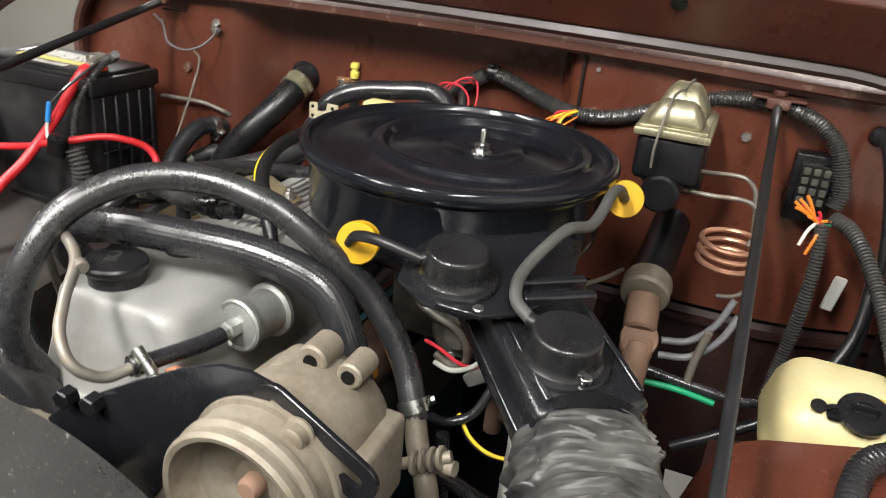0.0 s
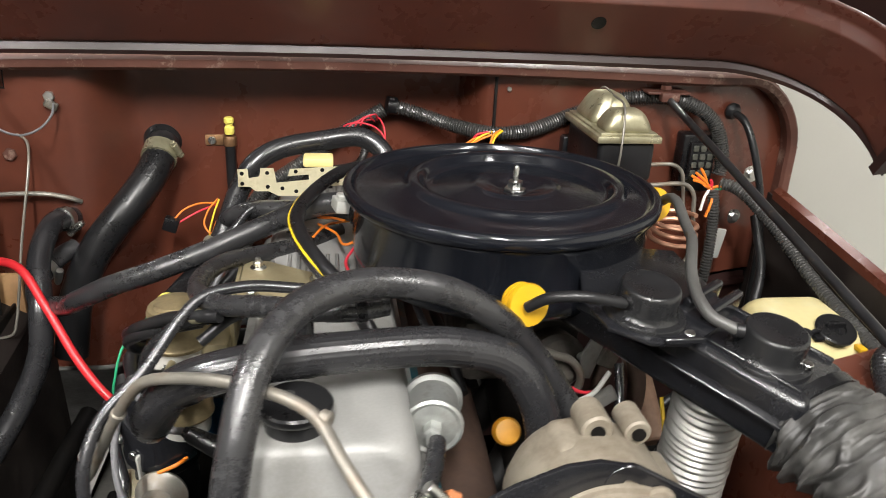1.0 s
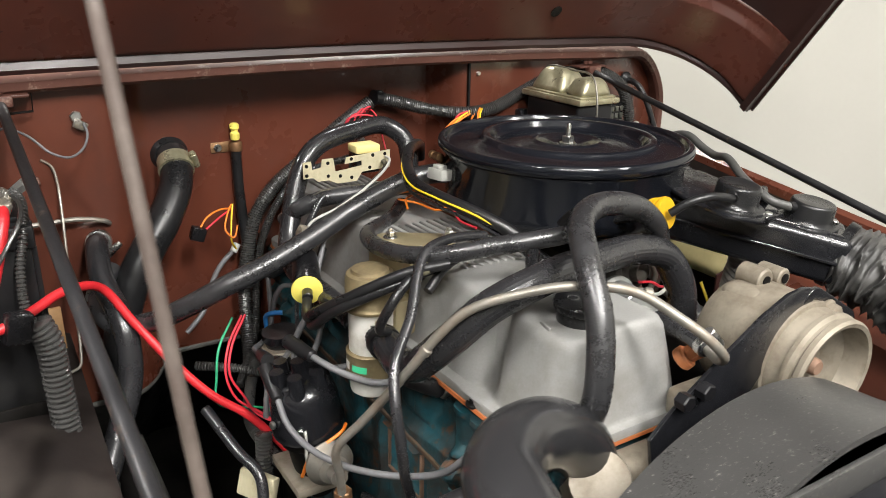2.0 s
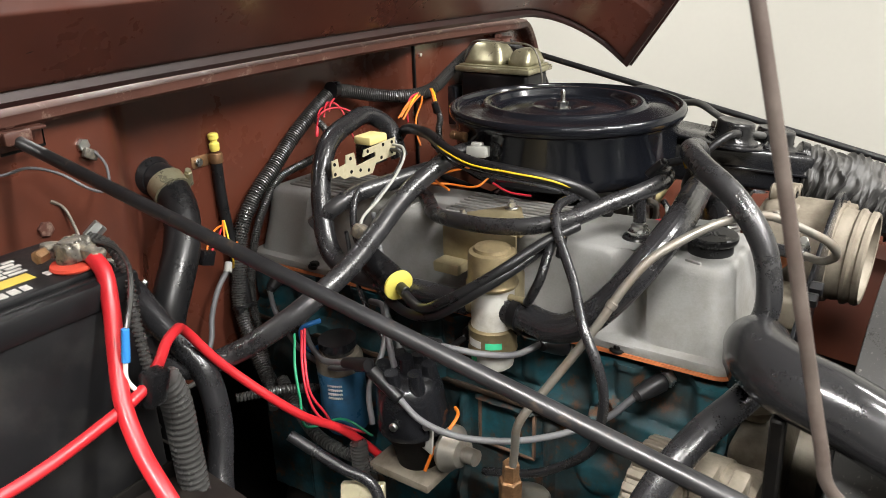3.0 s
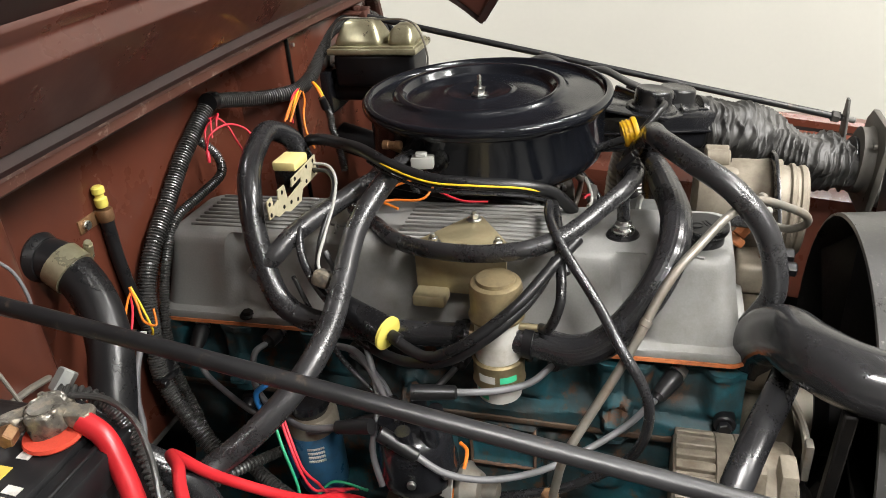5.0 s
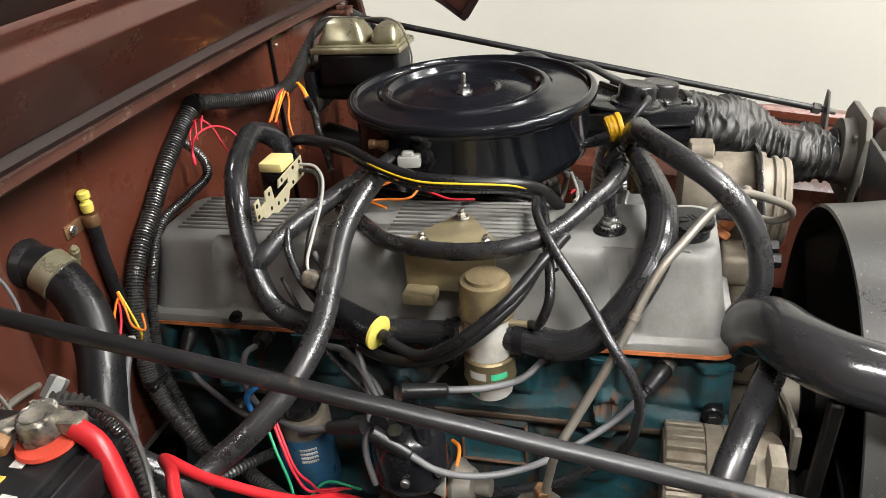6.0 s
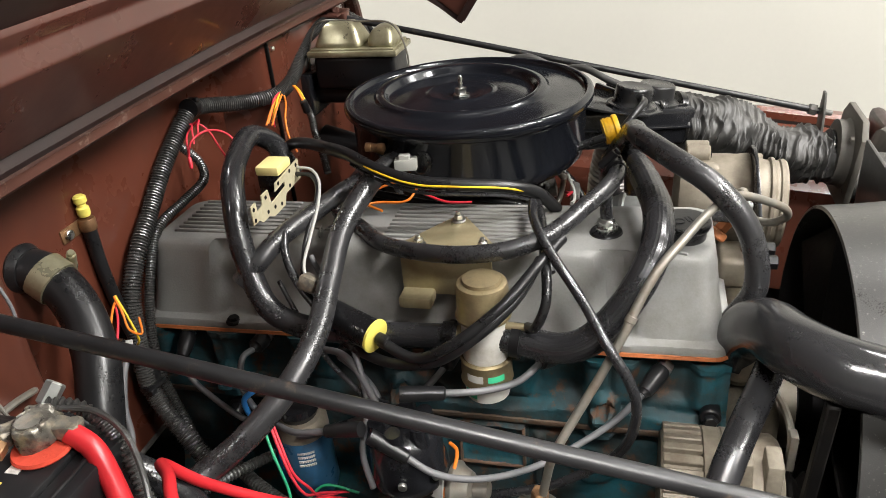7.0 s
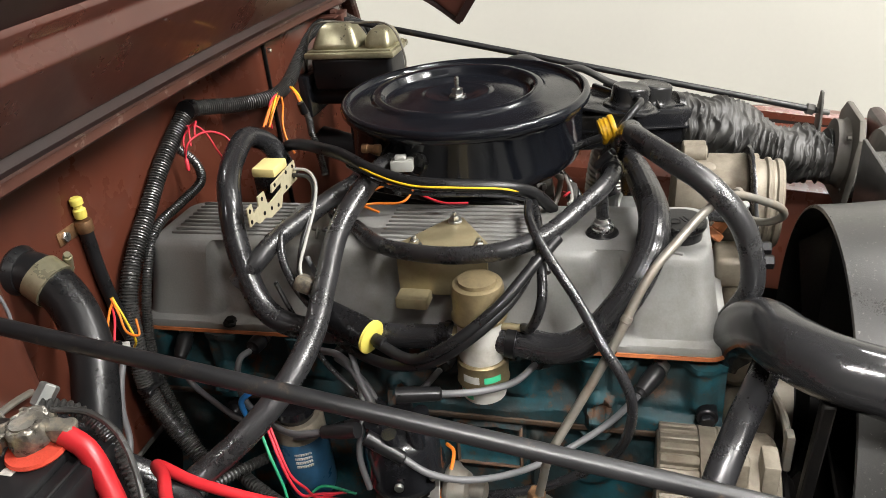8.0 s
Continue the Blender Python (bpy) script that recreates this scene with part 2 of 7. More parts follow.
GOLD = surf("yellow_zinc", (0.34, 0.29, 0.175), 0.45, metal=0.55, var=0.2, scale=25, grain=260, bump=0.1, dirt=(0.28, 0.22, 0.13), amount=0.25, dscale=30)
GOLD_PALE = surf("pale_zinc", (0.40, 0.372, 0.25), 0.3, metal=0.65, dirt=(0.2, 0.185, 0.11), amount=0.3, dscale=22, var=0.18, scale=25, grain=260, bump=0.06)
BRONZE = surf("bronze_zinc", (0.25, 0.2, 0.11), 0.42, metal=0.55, var=0.25, scale=25, grain=260, bump=0.12, dirt=(0.16, 0.12, 0.07), amount=0.3, dscale=40)
DUSTY = surf("dusty_steel", (0.10, 0.097, 0.088), 0.55, var=0.35, scale=20, grain=140, bump=0.3, dirt=(0.035, 0.031, 0.027), amount=0.38, dscale=12)
GUNMETAL = surf("dark_cast_iron", (0.0065, 0.0065, 0.0075), 0.36, spec=0.32, metal=0.0, var=0.3, scale=20, grain=200, bump=0.25)
BRASS = surf("aged_brass", (0.3, 0.17, 0.085), 0.42, metal=0.7, var=0.35, scale=50, grain=260, bump=0.2, dirt=(0.12, 0.06, 0.03), amount=0.3, dscale=60)
COPPER = surf("copper_tube", (0.5, 0.27, 0.18), 0.42, metal=0.8, var=0.2, scale=40, grain=260, bump=0.05)
TEAL = surf("teal_engine_paint", (0.008, 0.064, 0.08), 0.55, spec=0.35, var=0.5, scale=18, grain=160, bump=0.8, dirt=(0.032, 0.024, 0.018), amount=0.52, dscale=15, second=((0.085, 0.042, 0.022), 0.17, 34))
TEAL_RUST = surf("rusty_block_edge", (0.06, 0.036, 0.021), 0.6, var=0.4, scale=20, grain=160, bump=0.7, dirt=(0.02, 0.016, 0.013), amount=0.35, dscale=18, second=((0.02, 0.075, 0.085), 0.1, 30))
RUST = surf("rusty_iron", (0.2, 0.12, 0.08), 0.75, var=0.35, scale=20, grain=150, bump=0.5, dirt=(0.09, 0.05, 0.03), amount=0.4)
# Greasy black, deepened so the shade of gaps is in the colour
GREASE_SHADE = surf("greasy_shaded_iron", (0.0036, 0.0033, 0.0031), 0.55, spec=0.15, var=0.45, scale=16, grain=140, bump=0.5, dirt=(0.011, 0.009, 0.007), amount=0.22)
ORANGE_GASKET = surf("orange_gasket", (0.42, 0.13, 0.04), 0.6, var=0.25, scale=30, bump=0.2, dirt=(0.15, 0.06, 0.03), amount=0.2)
YELLOW = surf("yellow_plastic", (0.52, 0.295, 0.008), 0.42, var=0.12, scale=30, bump=0.05)
YELLOW_PALE = surf("lemon_plastic", (0.72, 0.62, 0.12), 0.5, var=0.12, scale=30, bump=0.05)
CREAM_BRACKET = surf("primed_bracket", (0.55, 0.5, 0.34), 0.45, metal=0.2, var=0.12, scale=30, bump=0.08, dirt=(0.3, 0.24, 0.14), amount=0.15, dscale=40)
BOTTLE = surf("aged_white_plastic", (0.54, 0.465, 0.235), 0.42, var=0.14, scale=12, grain=120, bump=0.05, dirt=(0.5, 0.52, 0.38), amount=0.15, dscale=8)
RED = surf("red_cable", (0.5, 0.018, 0.024), 0.36, var=0.15, scale=30, bump=0.05)
RED_WIRE = surf("red_wire", (0.6, 0.03, 0.05), 0.45, var=0.1, bump=0.0)
ORANGE_WIRE = surf("orange_wire", (0.75, 0.2, 0.02), 0.45, var=0.1, bump=0.0)
YELLOW_WIRE = surf("yellow_wire", (0.72, 0.5, 0.02), 0.45, var=0.1, bump=0.0)
GREEN_WIRE = surf("green_wire", (0.02, 0.28, 0.13), 0.45, var=0.1, bump=0.0)
BLUE_WIRE = surf("blue_wire", (0.03, 0.22, 0.6), 0.45, var=0.1, bump=0.0)
WHITE_WIRE = surf("white_wire", (0.72, 0.7, 0.62), 0.45, var=0.1, bump=0.0)
CONNECTOR = surf("grey_connector", (0.4, 0.4, 0.37), 0.5, var=0.1, bump=0.03)
BLUE_CAN = surf("blue_filter_can", (0.03, 0.105, 0.2), 0.32, var=0.12, scale=30, bump=0.03, dirt=(0.03, 0.04, 0.05), amount=0.12, dscale=30)
BATTERY_CASE = surf("battery_case", (0.009, 0.009, 0.010), 0.42, spec=0.35, var=0.2, scale=14, grain=260, bump=0.1, dirt=(0.03, 0.029, 0.027), amount=0.12, dscale=12)
LABEL_WHITE = surf("white_label", (0.6, 0.58, 0.54), 0.5, var=0.1, bump=0.0, dirt=(0.2, 0.19, 0.18), amount=0.35, dscale=60)
LABEL_GOLD = surf("gold_label", (0.6, 0.45, 0.08), 0.45, var=0.1, bump=0.0)
CORRODED = surf("corroded_lead", (0.15, 0.14, 0.12), 0.32, metal=0.5, var=0.5, scale=70, grain=260, bump=0.7, dirt=(0.42, 0.36, 0.26), amount=0.22, dscale=90)
FOIL = surf("foil_duct", (0.27, 0.265, 0.25), 0.42, metal=0.6, var=0.12, scale=40, grain=200, bump=0.15)
ZINC = surf("dull_zinc", (0.34, 0.35, 0.335), 0.4, metal=0.7, var=0.2, scale=30, grain=260, bump=0.12, dirt=(0.2, 0.19, 0.16), amount=0.15, dscale=40)
CARB = surf("carburettor_metal", (0.1, 0.093, 0.08), 0.42, metal=0.3, var=0.4, scale=40, grain=220, bump=0.35, dirt=(0.02, 0.016, 0.013), amount=0.45, dscale=30)
HOSE_GREY = surf("grey_rubber", (0.06, 0.059, 0.056), 0.42, var=0.25, scale=30, grain=260, bump=0.1)
MANIFOLD = surf("manifold_iron", (0.075, 0.045, 0.033), 0.7, spec=0.25, var=0.45, scale=18, grain=130, bump=0.5, dirt=(0.012, 0.009, 0.008), amount=0.35)
SOCKET_GREY = surf("socket_plastic", (0.05, 0.052, 0.042), 0.5, var=0.3, scale=60, bump=0.1, dirt=(0.12, 0.115, 0.09), amount=0.2, dscale=60)
BAR_GREY = surf("faded_print", (0.036, 0.036, 0.035), 0.8, var=0.3, bump=0.0, spec=0.1)
VINYL = surf("duct_vinyl", (0.028, 0.0275, 0.0267), 0.42, var=0.3, scale=20, grain=200, bump=0.12, dirt=(0.11, 0.107, 0.10), amount=0.3, dscale=14, spec=0.42)
CLEAR_WHITE = surf("white_painted_metal", (0.54, 0.53, 0.49), 0.45, var=0.12, scale=30, bump=0.05, dirt=(0.3, 0.27, 0.21), amount=0.2, dscale=30)
GREEN_LABEL = surf("green_label", (0.05, 0.5, 0.25), 0.45, var=0.1, bump=0.0)
WOOD = surf("tray_wood", (0.35, 0.2, 0.09), 0.6, var=0.25, scale=30, bump=0.2)
WALL_WHITE = surf("cream_wall_paint", (0.462, 0.452, 0.408), 0.7, var=0.04, scale=2, grain=60, bump=0.1)
CEILING_WHITE = surf("ceiling_paint", (0.66, 0.65, 0.62), 0.8, var=0.04, scale=2, grain=60, bump=0.1)
CONCRETE = surf("concrete_floor", (0.125, 0.121, 0.113), 0.6, var=0.2, scale=3, grain=50, bump=0.2, dirt=(0.07, 0.066, 0.062), amount=0.3, dscale=1.5)
TUBE_LIGHT = bpy.data.materials.new("tube_light")
TUBE_LIGHT.use_nodes = True
TUBE_LIGHT.node_tree.nodes["Principled BSDF"].inputs["Emission Color"].default_value = (1, 0.965, 0.92, 1)
TUBE_LIGHT.node_tree.nodes["Principled BSDF"].inputs["Emission Strength"].default_value = 9

# ---- garage ----
X0, X1, Y0, Y1, TOP = -6.8, 1.62, -5.2, 4.6, 2.9
bm = bmesh.new()
rbox(bm, (X0 - 0.1, Y0 - 0.1, -0.1), (X1 + 0.1, Y1 + 0.1, 0), 0)
solid("floor", bm, CONCRETE, "grey concrete garage floor", "floor", (0, 0, 0), kind="structure")
bm = bmesh.new()
rbox(bm, (X0 - 0.1, Y0 - 0.1, TOP), (X1 + 0.1, Y1 + 0.1, TOP + 0.1), 0)
solid("ceiling", bm, CEILING_WHITE, "white garage ceiling", "ceiling", (0, 0, TOP), kind="structure")
for nm, lo, hi in (("wall_east", (X1, Y0 - 0.1, 0), (X1 + 0.1, Y1 + 0.1, TOP)), ("wall_west", (X0 - 0.1, Y0 - 0.1, 0), (X0, Y1 + 0.1, TOP)),
                   ("wall_north", (X0, Y1, 0), (X1, Y1 + 0.1, TOP)), ("wall_south", (X0, Y0 - 0.1, 0), (X1, Y0, TOP))):
    bm = bmesh.new()
    rbox(bm, lo, hi, 0)
    solid(nm, bm, WALL_WHITE, "plain cream painted garage wall", "wall", lo, kind="structure")


def ceiling_light(x, y, along, power):
    """A twin tube fitting under the ceiling with its lamp."""
    dx, dy = (0.62, 0.09) if along == "x" else (0.09, 0.62)
    t = thing("ceiling_light", "white twin-tube fluorescent ceiling light, switched on", "ceiling light", (x, y, TOP - 0.001), "ceiling lights")
    bm = bmesh.new()
    rbox(bm, (x - dx, y - dy, TOP - 0.05), (x + dx, y + dy, TOP - 0.001), 0.006)
    part("housing", bm, CEILING_WHITE, t)
    for s in (-0.045, 0.045):
        bm = bmesh.new()
        a = (x - dx + 0.03, y + s, TOP - 0.07) if along == "x" else (x + s, y - dy + 0.03, TOP - 0.07)
        b = (x + dx - 0.03, y + s, TOP - 0.07) if along == "x" else (x + s, y + dy - 0.03, TOP - 0.07)
        rod(bm, a, b, 0.013, 12)
        part("tube", bm, TUBE_LIGHT, t)
    lamp = bpy.data.lights.new("tube_lamp", "AREA")
    lamp.shape, lamp.size, lamp.size_y, lamp.energy, lamp.color = "RECTANGLE", 2 * dx, 2 * dy, power, (1, 0.975, 0.94)
    ob = new("tube_lamp", lamp)
    ob.matrix_world = pose(x, y, TOP - 0.09)


for x, y, power in ((-2.0, 0.4, 150), (-2.3, 2.2, 88), (-0.6, -1.2, 130), (-1.9, -1.6, 98), (0.45, -0.9, 58), (0.4, 2.4, 64)):
    ceiling_light(x, y, "y", power)

# ---- car body ----
def cowl_top(x):
    """Height of the cowl edge across the car: a slight crown and round shoulders."""
    k = abs(x - CX)
    z = 1.208 - 0.012 * (k / 0.6) ** 2
    if k > 0.60:
        d = min((k - 0.60) / 0.114, 1.0)
        z -= 0.114 * (1 - math.sqrt(max(1 - d * d, 0)))
    return z


def ease(a, b, x):
    s = min(max((x - a) / (b - a), 0), 1)
    return s * s * (3 - 2 * s)


def wall_y(x, z):
    """The bulkhead's depth: a hollow in the middle behind the engine."""
    hollow = ease(-0.775, -0.70, x) * (1 - ease(-0.245, -0.205, x))
    return 1.05 + 0.068 * hollow + swept(x)


def swept(x):
    """The bulkhead's sides lie further back than its middle."""
    return 0.05 * ease(0.50, 0.72, abs(x - CX))


def low(x):
    """Height of the bulkhead's lower edge, where the toe board turns back."""
    return 0.742 + 0.02 * ease(-0.745, -0.69, x) + 0.11 * ease(-0.27, -0.2, x)


bm = bmesh.new()
xs = [CX - 0.712 + i * 1.424 / 200 for i in range(201)]
zs = [0.0, 0.12, 0.3, 0.5, 0.7, 0.8, 0.88, 0.9, 0.915, 0.93, 0.945, 0.96, 0.975, 1.0]
sheet(bm, [[(x, wall_y(x, low(x) + (cowl_top(x) - low(x)) * f), low(x) + (cowl_top(x) - low(x)) * f) for x in xs] for f in zs], -0.004)
car = thing("car", "brown off-road car with its hood propped open", "car", (CX, 1.05, 0))
firewall = part("firewall", bm, PAINT, car, "brown painted firewall with a pressed hollow")

# Near-black toe board: shade of the opening below is put into its colour
bm = bmesh.new()
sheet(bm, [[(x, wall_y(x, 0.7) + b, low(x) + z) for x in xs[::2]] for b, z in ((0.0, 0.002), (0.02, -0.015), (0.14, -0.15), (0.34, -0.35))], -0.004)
part("toe_board", bm, GREASE_SHADE, car)
bm = bmesh.new()
sweep(bm, [Vector((x, wall_y(x, 0.7) - 0.003, low(x))) for x in xs if -0.85 < x < -0.21], 0.0045, 8)
part("firewall_lip", bm, DUSTY, car, "dusty folded lower edge")
# Lower panel: shade below the firewall is put into its darker paint
bm = bmesh.new()
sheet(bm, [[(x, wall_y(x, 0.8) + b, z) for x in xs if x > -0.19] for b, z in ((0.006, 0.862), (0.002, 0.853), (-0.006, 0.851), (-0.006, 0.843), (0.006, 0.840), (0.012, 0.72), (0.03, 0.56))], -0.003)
part("lower_panel", bm, PAINT_SHADED, car, "brown lower panel with a folded seam, darkened for shade")

# Rolled lip round the firewall's edge
rim = [(CX - 0.712, 1.03, 0.86), (CX - 0.714, 1.03, 1.0)]
rim += [(x, 1.03, cowl_top(x)) for x in [CX + 0.714 * math.sin(a * math.pi / 2 / 24) for a in range(-24, 25)]]
rim += [(CX + 0.714, 1.03, 1.0), (CX + 0.712, 1.03, 0.86)]
bm = bmesh.new()
path = [Vector(p) + Vector((0, swept(p[0]), 0)) for p in rim]
rings = []
for i, p in enumerate(path):
    t = (path[min(i + 1, len(path) - 1)] - path[max(i - 1, 0)]).normalized()
    out = Vector((-t.z, 0, t.x))
    sec = [(-0.012, 0.022), (-0.012, -0.003), (-0.008, -0.008), (0.002, -0.009), (0.006, -0.004), (0.007, 0.012), (0.010, 0.03), (0.014, 0.05), (0.008, 0.055), (-0.004, 0.03)]
    rings.append([bm.verts.new(p + out * a + Vector((0, b, 0))) for a, b in sec])
for a, b in zip(rings, rings[1:]):
    for k in range(len(a)):
        bm.faces.new((a[k], a[(k + 1) % len(a)], b[(k + 1) % len(a)], b[k]))
part("cowl_lip", bm, PAINT_FADED, car, "scuffed faded cowl lip")

bm = bmesh.new()
xs2 = [CX + 0.72 * math.sin(a * math.pi / 2 / 20) for a in range(-20, 21)]
sheet(bm, [[(x, y, cowl_top(x) + dz) for x in xs2] for y, dz in ((1.075, 0.010), (1.10, 0.016), (1.14, 0.018), (1.40, 0.03))], 0.003)
part("cowl_top", bm, PAINT, car)
for sx in (-1, 1):
    bm = bmesh.new()
    sheet(bm, [[(CX + sx * 0.722, y, z) for y in (1.06, 1.9)] for z in (0.45, 0.8, 0.98)], 0.003)
    part("body_side", bm, PAINT, car)
    # Added near-black panel that shuts out the bright wall at this side
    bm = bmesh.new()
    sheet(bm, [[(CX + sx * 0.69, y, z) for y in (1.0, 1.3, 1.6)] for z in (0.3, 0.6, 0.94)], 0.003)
    part("side_blocker", bm, GREASE_SHADE, car)
# Added near-black upright sheet behind the bay, keeps light out
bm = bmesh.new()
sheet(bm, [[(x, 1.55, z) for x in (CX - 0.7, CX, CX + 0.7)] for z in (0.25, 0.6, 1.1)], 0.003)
part("rear_blocker", bm, GREASE_SHADE, car)

# Hood
TH = radians(55)
HD = Vector((0, -math.cos(TH), math.sin(TH)))      # along the hood to its front
HS = Vector((0, -math.sin(TH), -math.cos(TH)))     # down its sides
HO = Vector((CX, 1.02, 1.234))


def hood_section():
    """Half width and drop of the hood's cross-section from side to side."""
    half = [(0.0, 0.0), (0.15, 0.001), (0.3, 0.003), (0.46, 0.0065)]
    half += [(0.51 + 0.20 * math.sin(a), 0.008 + 0.158 * (1 - math.cos(a))) for a in [k * math.pi / 2 / 14 for k in range(15)]]
    half += [(0.713, 0.187), (0.714, 0.207)]
    return [(-x, w) for x, w in half[:0:-1]] + half


def hood_point(x, w, u, inside=0.0):
    back = -0.015 * min(w / 0.207, 1) ** 1.4 * max(1 - u / 0.25, 0)
    taper = 1 - 0.04 * u
    return HO + Vector((x * taper, 0, 0)) + HS * (w + inside) + HD * (u + back)


sec = hood_section()
# Hood skin, its underside shade painted in as a darker brown
bm = bmesh.new()
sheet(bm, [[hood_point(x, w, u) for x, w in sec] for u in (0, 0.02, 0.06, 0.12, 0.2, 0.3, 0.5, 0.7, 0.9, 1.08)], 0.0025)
hood = part("hood", bm, PAINT_SHADED, car, "propped open brown hood, underside showing")
# Pressed stiffener across the rear of the underside
bm = bmesh.new()
prof = [(0.003, 0.002), (0.005, 0.009), (0.010, 0.0108), (0.012, 0.011), (0.0965, 0.0184), (0.098, 0.0185), (0.0995, 0.0180), (0.101, 0.0165), (0.1105, 0.0070), (0.112, 0.0058), (0.114, 0.0050), (0.116, 0.0049), (0.127, 0.0052), (0.1285, 0.0047), (0.131, 0.001)]
xin = [(x * 0.992, w) for x, w in sec if w < 0.2]
sheet(bm, [[hood_point(x, w, u, i) for x, w in xin] for u, i in prof], 0.002)
part("hood_stiffener", bm, PAINT_GLOSS, hood)
for sx in (-1, 1):
    bm = bmesh.new()
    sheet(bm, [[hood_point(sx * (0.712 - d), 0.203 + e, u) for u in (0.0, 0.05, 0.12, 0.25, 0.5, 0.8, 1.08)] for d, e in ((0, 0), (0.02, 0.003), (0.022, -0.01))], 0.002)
    part("hood_flange", bm, PAINT_SHADED, hood)
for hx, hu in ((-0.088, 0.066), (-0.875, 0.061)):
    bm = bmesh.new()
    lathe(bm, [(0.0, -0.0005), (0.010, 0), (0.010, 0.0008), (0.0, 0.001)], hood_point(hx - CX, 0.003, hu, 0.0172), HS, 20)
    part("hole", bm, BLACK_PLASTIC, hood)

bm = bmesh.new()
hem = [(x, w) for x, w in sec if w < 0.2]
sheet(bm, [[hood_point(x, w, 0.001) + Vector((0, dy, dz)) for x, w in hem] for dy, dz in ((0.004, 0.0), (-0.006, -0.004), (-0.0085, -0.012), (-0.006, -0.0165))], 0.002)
part("rear_hem", bm, PAINT_SHADED, hood, "rolled rear hem")

# Fenders and inner panels
for sx in (-1, 1):
    def edge_z(y):
        return 1.027 - 0.128 * (1.027 - y)
    ex = 0.672
    bm = bmesh.new()
    prof = [(ex - 0.004, -0.012, 0), (ex - 0.004, 0.0, 0), (ex + 0.003, 0.004, 0), (ex + 0.014, 0.0, 0), (ex + 0.03, -0.012, 0.05), (ex + 0.12, -0.025, 0.06), (ex + 0.17, -0.045, 0.06), (ex + 0.2, -0.09, 0.05), (ex + 0.21, -0.2, 0)]
    def outward(a, y):                            # the fender narrows towards the cowl
        return min(a, ex + 0.004) + max(a - ex - 0.004, 0) * (1 - 0.9 * ease(0.3, 0.62, y))
    sheet(bm, [[(CX + sx * outward(a, y), y, edge_z(y) + b - c * ease(0.25, 0.4, y)) for y in (0.09, 0.2, 0.28, 0.34, 0.4, 0.46, 0.52, 0.58, 0.7, 1.03)] for a, b, c in prof], 0.003)
    part("fender", bm, PAINT, car)
    # Inner fender: shade beside the engine is painted in along with grime
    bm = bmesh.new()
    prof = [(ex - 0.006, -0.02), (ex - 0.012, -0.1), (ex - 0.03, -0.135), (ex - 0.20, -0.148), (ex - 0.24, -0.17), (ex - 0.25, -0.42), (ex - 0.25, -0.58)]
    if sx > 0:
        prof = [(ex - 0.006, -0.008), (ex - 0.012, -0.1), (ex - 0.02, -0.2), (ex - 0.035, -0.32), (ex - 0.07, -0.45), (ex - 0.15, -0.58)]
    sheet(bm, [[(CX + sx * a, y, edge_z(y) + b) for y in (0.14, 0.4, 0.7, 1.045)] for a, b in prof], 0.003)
    part("inner_fender", bm, GRIME_SHADE, car, "grimy inner fender panel, shade put into its dark colour")
bm = bmesh.new()
sheet(bm, [[(x, y, 0.902 + (x - 0.1) * 0.27 - d - 0.1 * max(0.62 - y, 0)) for y in (0.14, 0.4, 0.62, 0.685, 0.70)] for x, d in ((0.02, 0.16), (0.05, 0.05), (0.07, 0.006), (0.1, 0.0), (0.2, 0.0), (0.252, 0.0))], 0.004)
part("fender_shelf", bm, PAINT, car, "brown pressed shelf in front of the washer bottle")
bm = bmesh.new()
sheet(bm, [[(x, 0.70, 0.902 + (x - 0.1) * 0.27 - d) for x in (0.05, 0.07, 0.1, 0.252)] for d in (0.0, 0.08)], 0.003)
part("shelf_end", bm, PAINT_SHADED, car)
# Grille panel at the front with its lamp buckets
bm = bmesh.new()
rbox(bm, (CX - 0.66, 0.085, 0.42), (CX + 0.66, 0.11, 0.945), 0.01)
part("grille_panel", bm, PAINT_SHADED, car)
for sx in (-1, 1):
    bm = bmesh.new()
    lathe(bm, [(0.022, -0.03), (0.03, 0.0), (0.05, 0.004), (0.055, 0.012), (0.082, 0.02), (0.092, 0.04), (0.096, 0.075), (0.102, 0.078), (0.102, 0.10)], (CX + sx * 0.42, 0.165, 0.90), (0, -1, 0), 32)
    part("lamp_bucket", bm, DUSTY, car)
bm = bmesh.new()
rbox(bm, (CX - 0.30, 0.165, 0.5), (CX + 0.30, 0.20, 1.0), 0.008)
part("radiator", bm, BLACK_SATIN, car)
# Added near-black sheet under the bay, blocks light from the floor
bm = bmesh.new()
rbox(bm, (CX - 0.45, 0.12, 0.405), (CX + 0.45, 1.46, 0.42), 0.004)
part("under_blocker", bm, GREASE_SHADE, car)
# Frame rails under the engine
for sx in (-1, 1):
    bm = bmesh.new()
    rbox(bm, (CX + sx * 0.36 - 0.04, 0.1, 0.40), (CX + sx * 0.36 + 0.04, 1.9, 0.52), 0.008)
    part("frame_rail", bm, DUSTY, car)
for sx in (-1, 1):
    for wy in (0.33,):
        bm = bmesh.new()
        lathe(bm, [(0.19, -0.1), (0.33, -0.1), (0.365, -0.07), (0.365, 0.07), (0.33, 0.1), (0.19, 0.1)], (CX + sx * 0.66, wy, 0.365), (1, 0, 0), 40)
        part("tyre", bm, RUBBER_DULL, car)

# Fan shroud and fan
t = thing("fan_shroud", "black plastic fan shroud on the radiator", "fan shroud", (CX, 0.2, 0.79))
bm = bmesh.new()
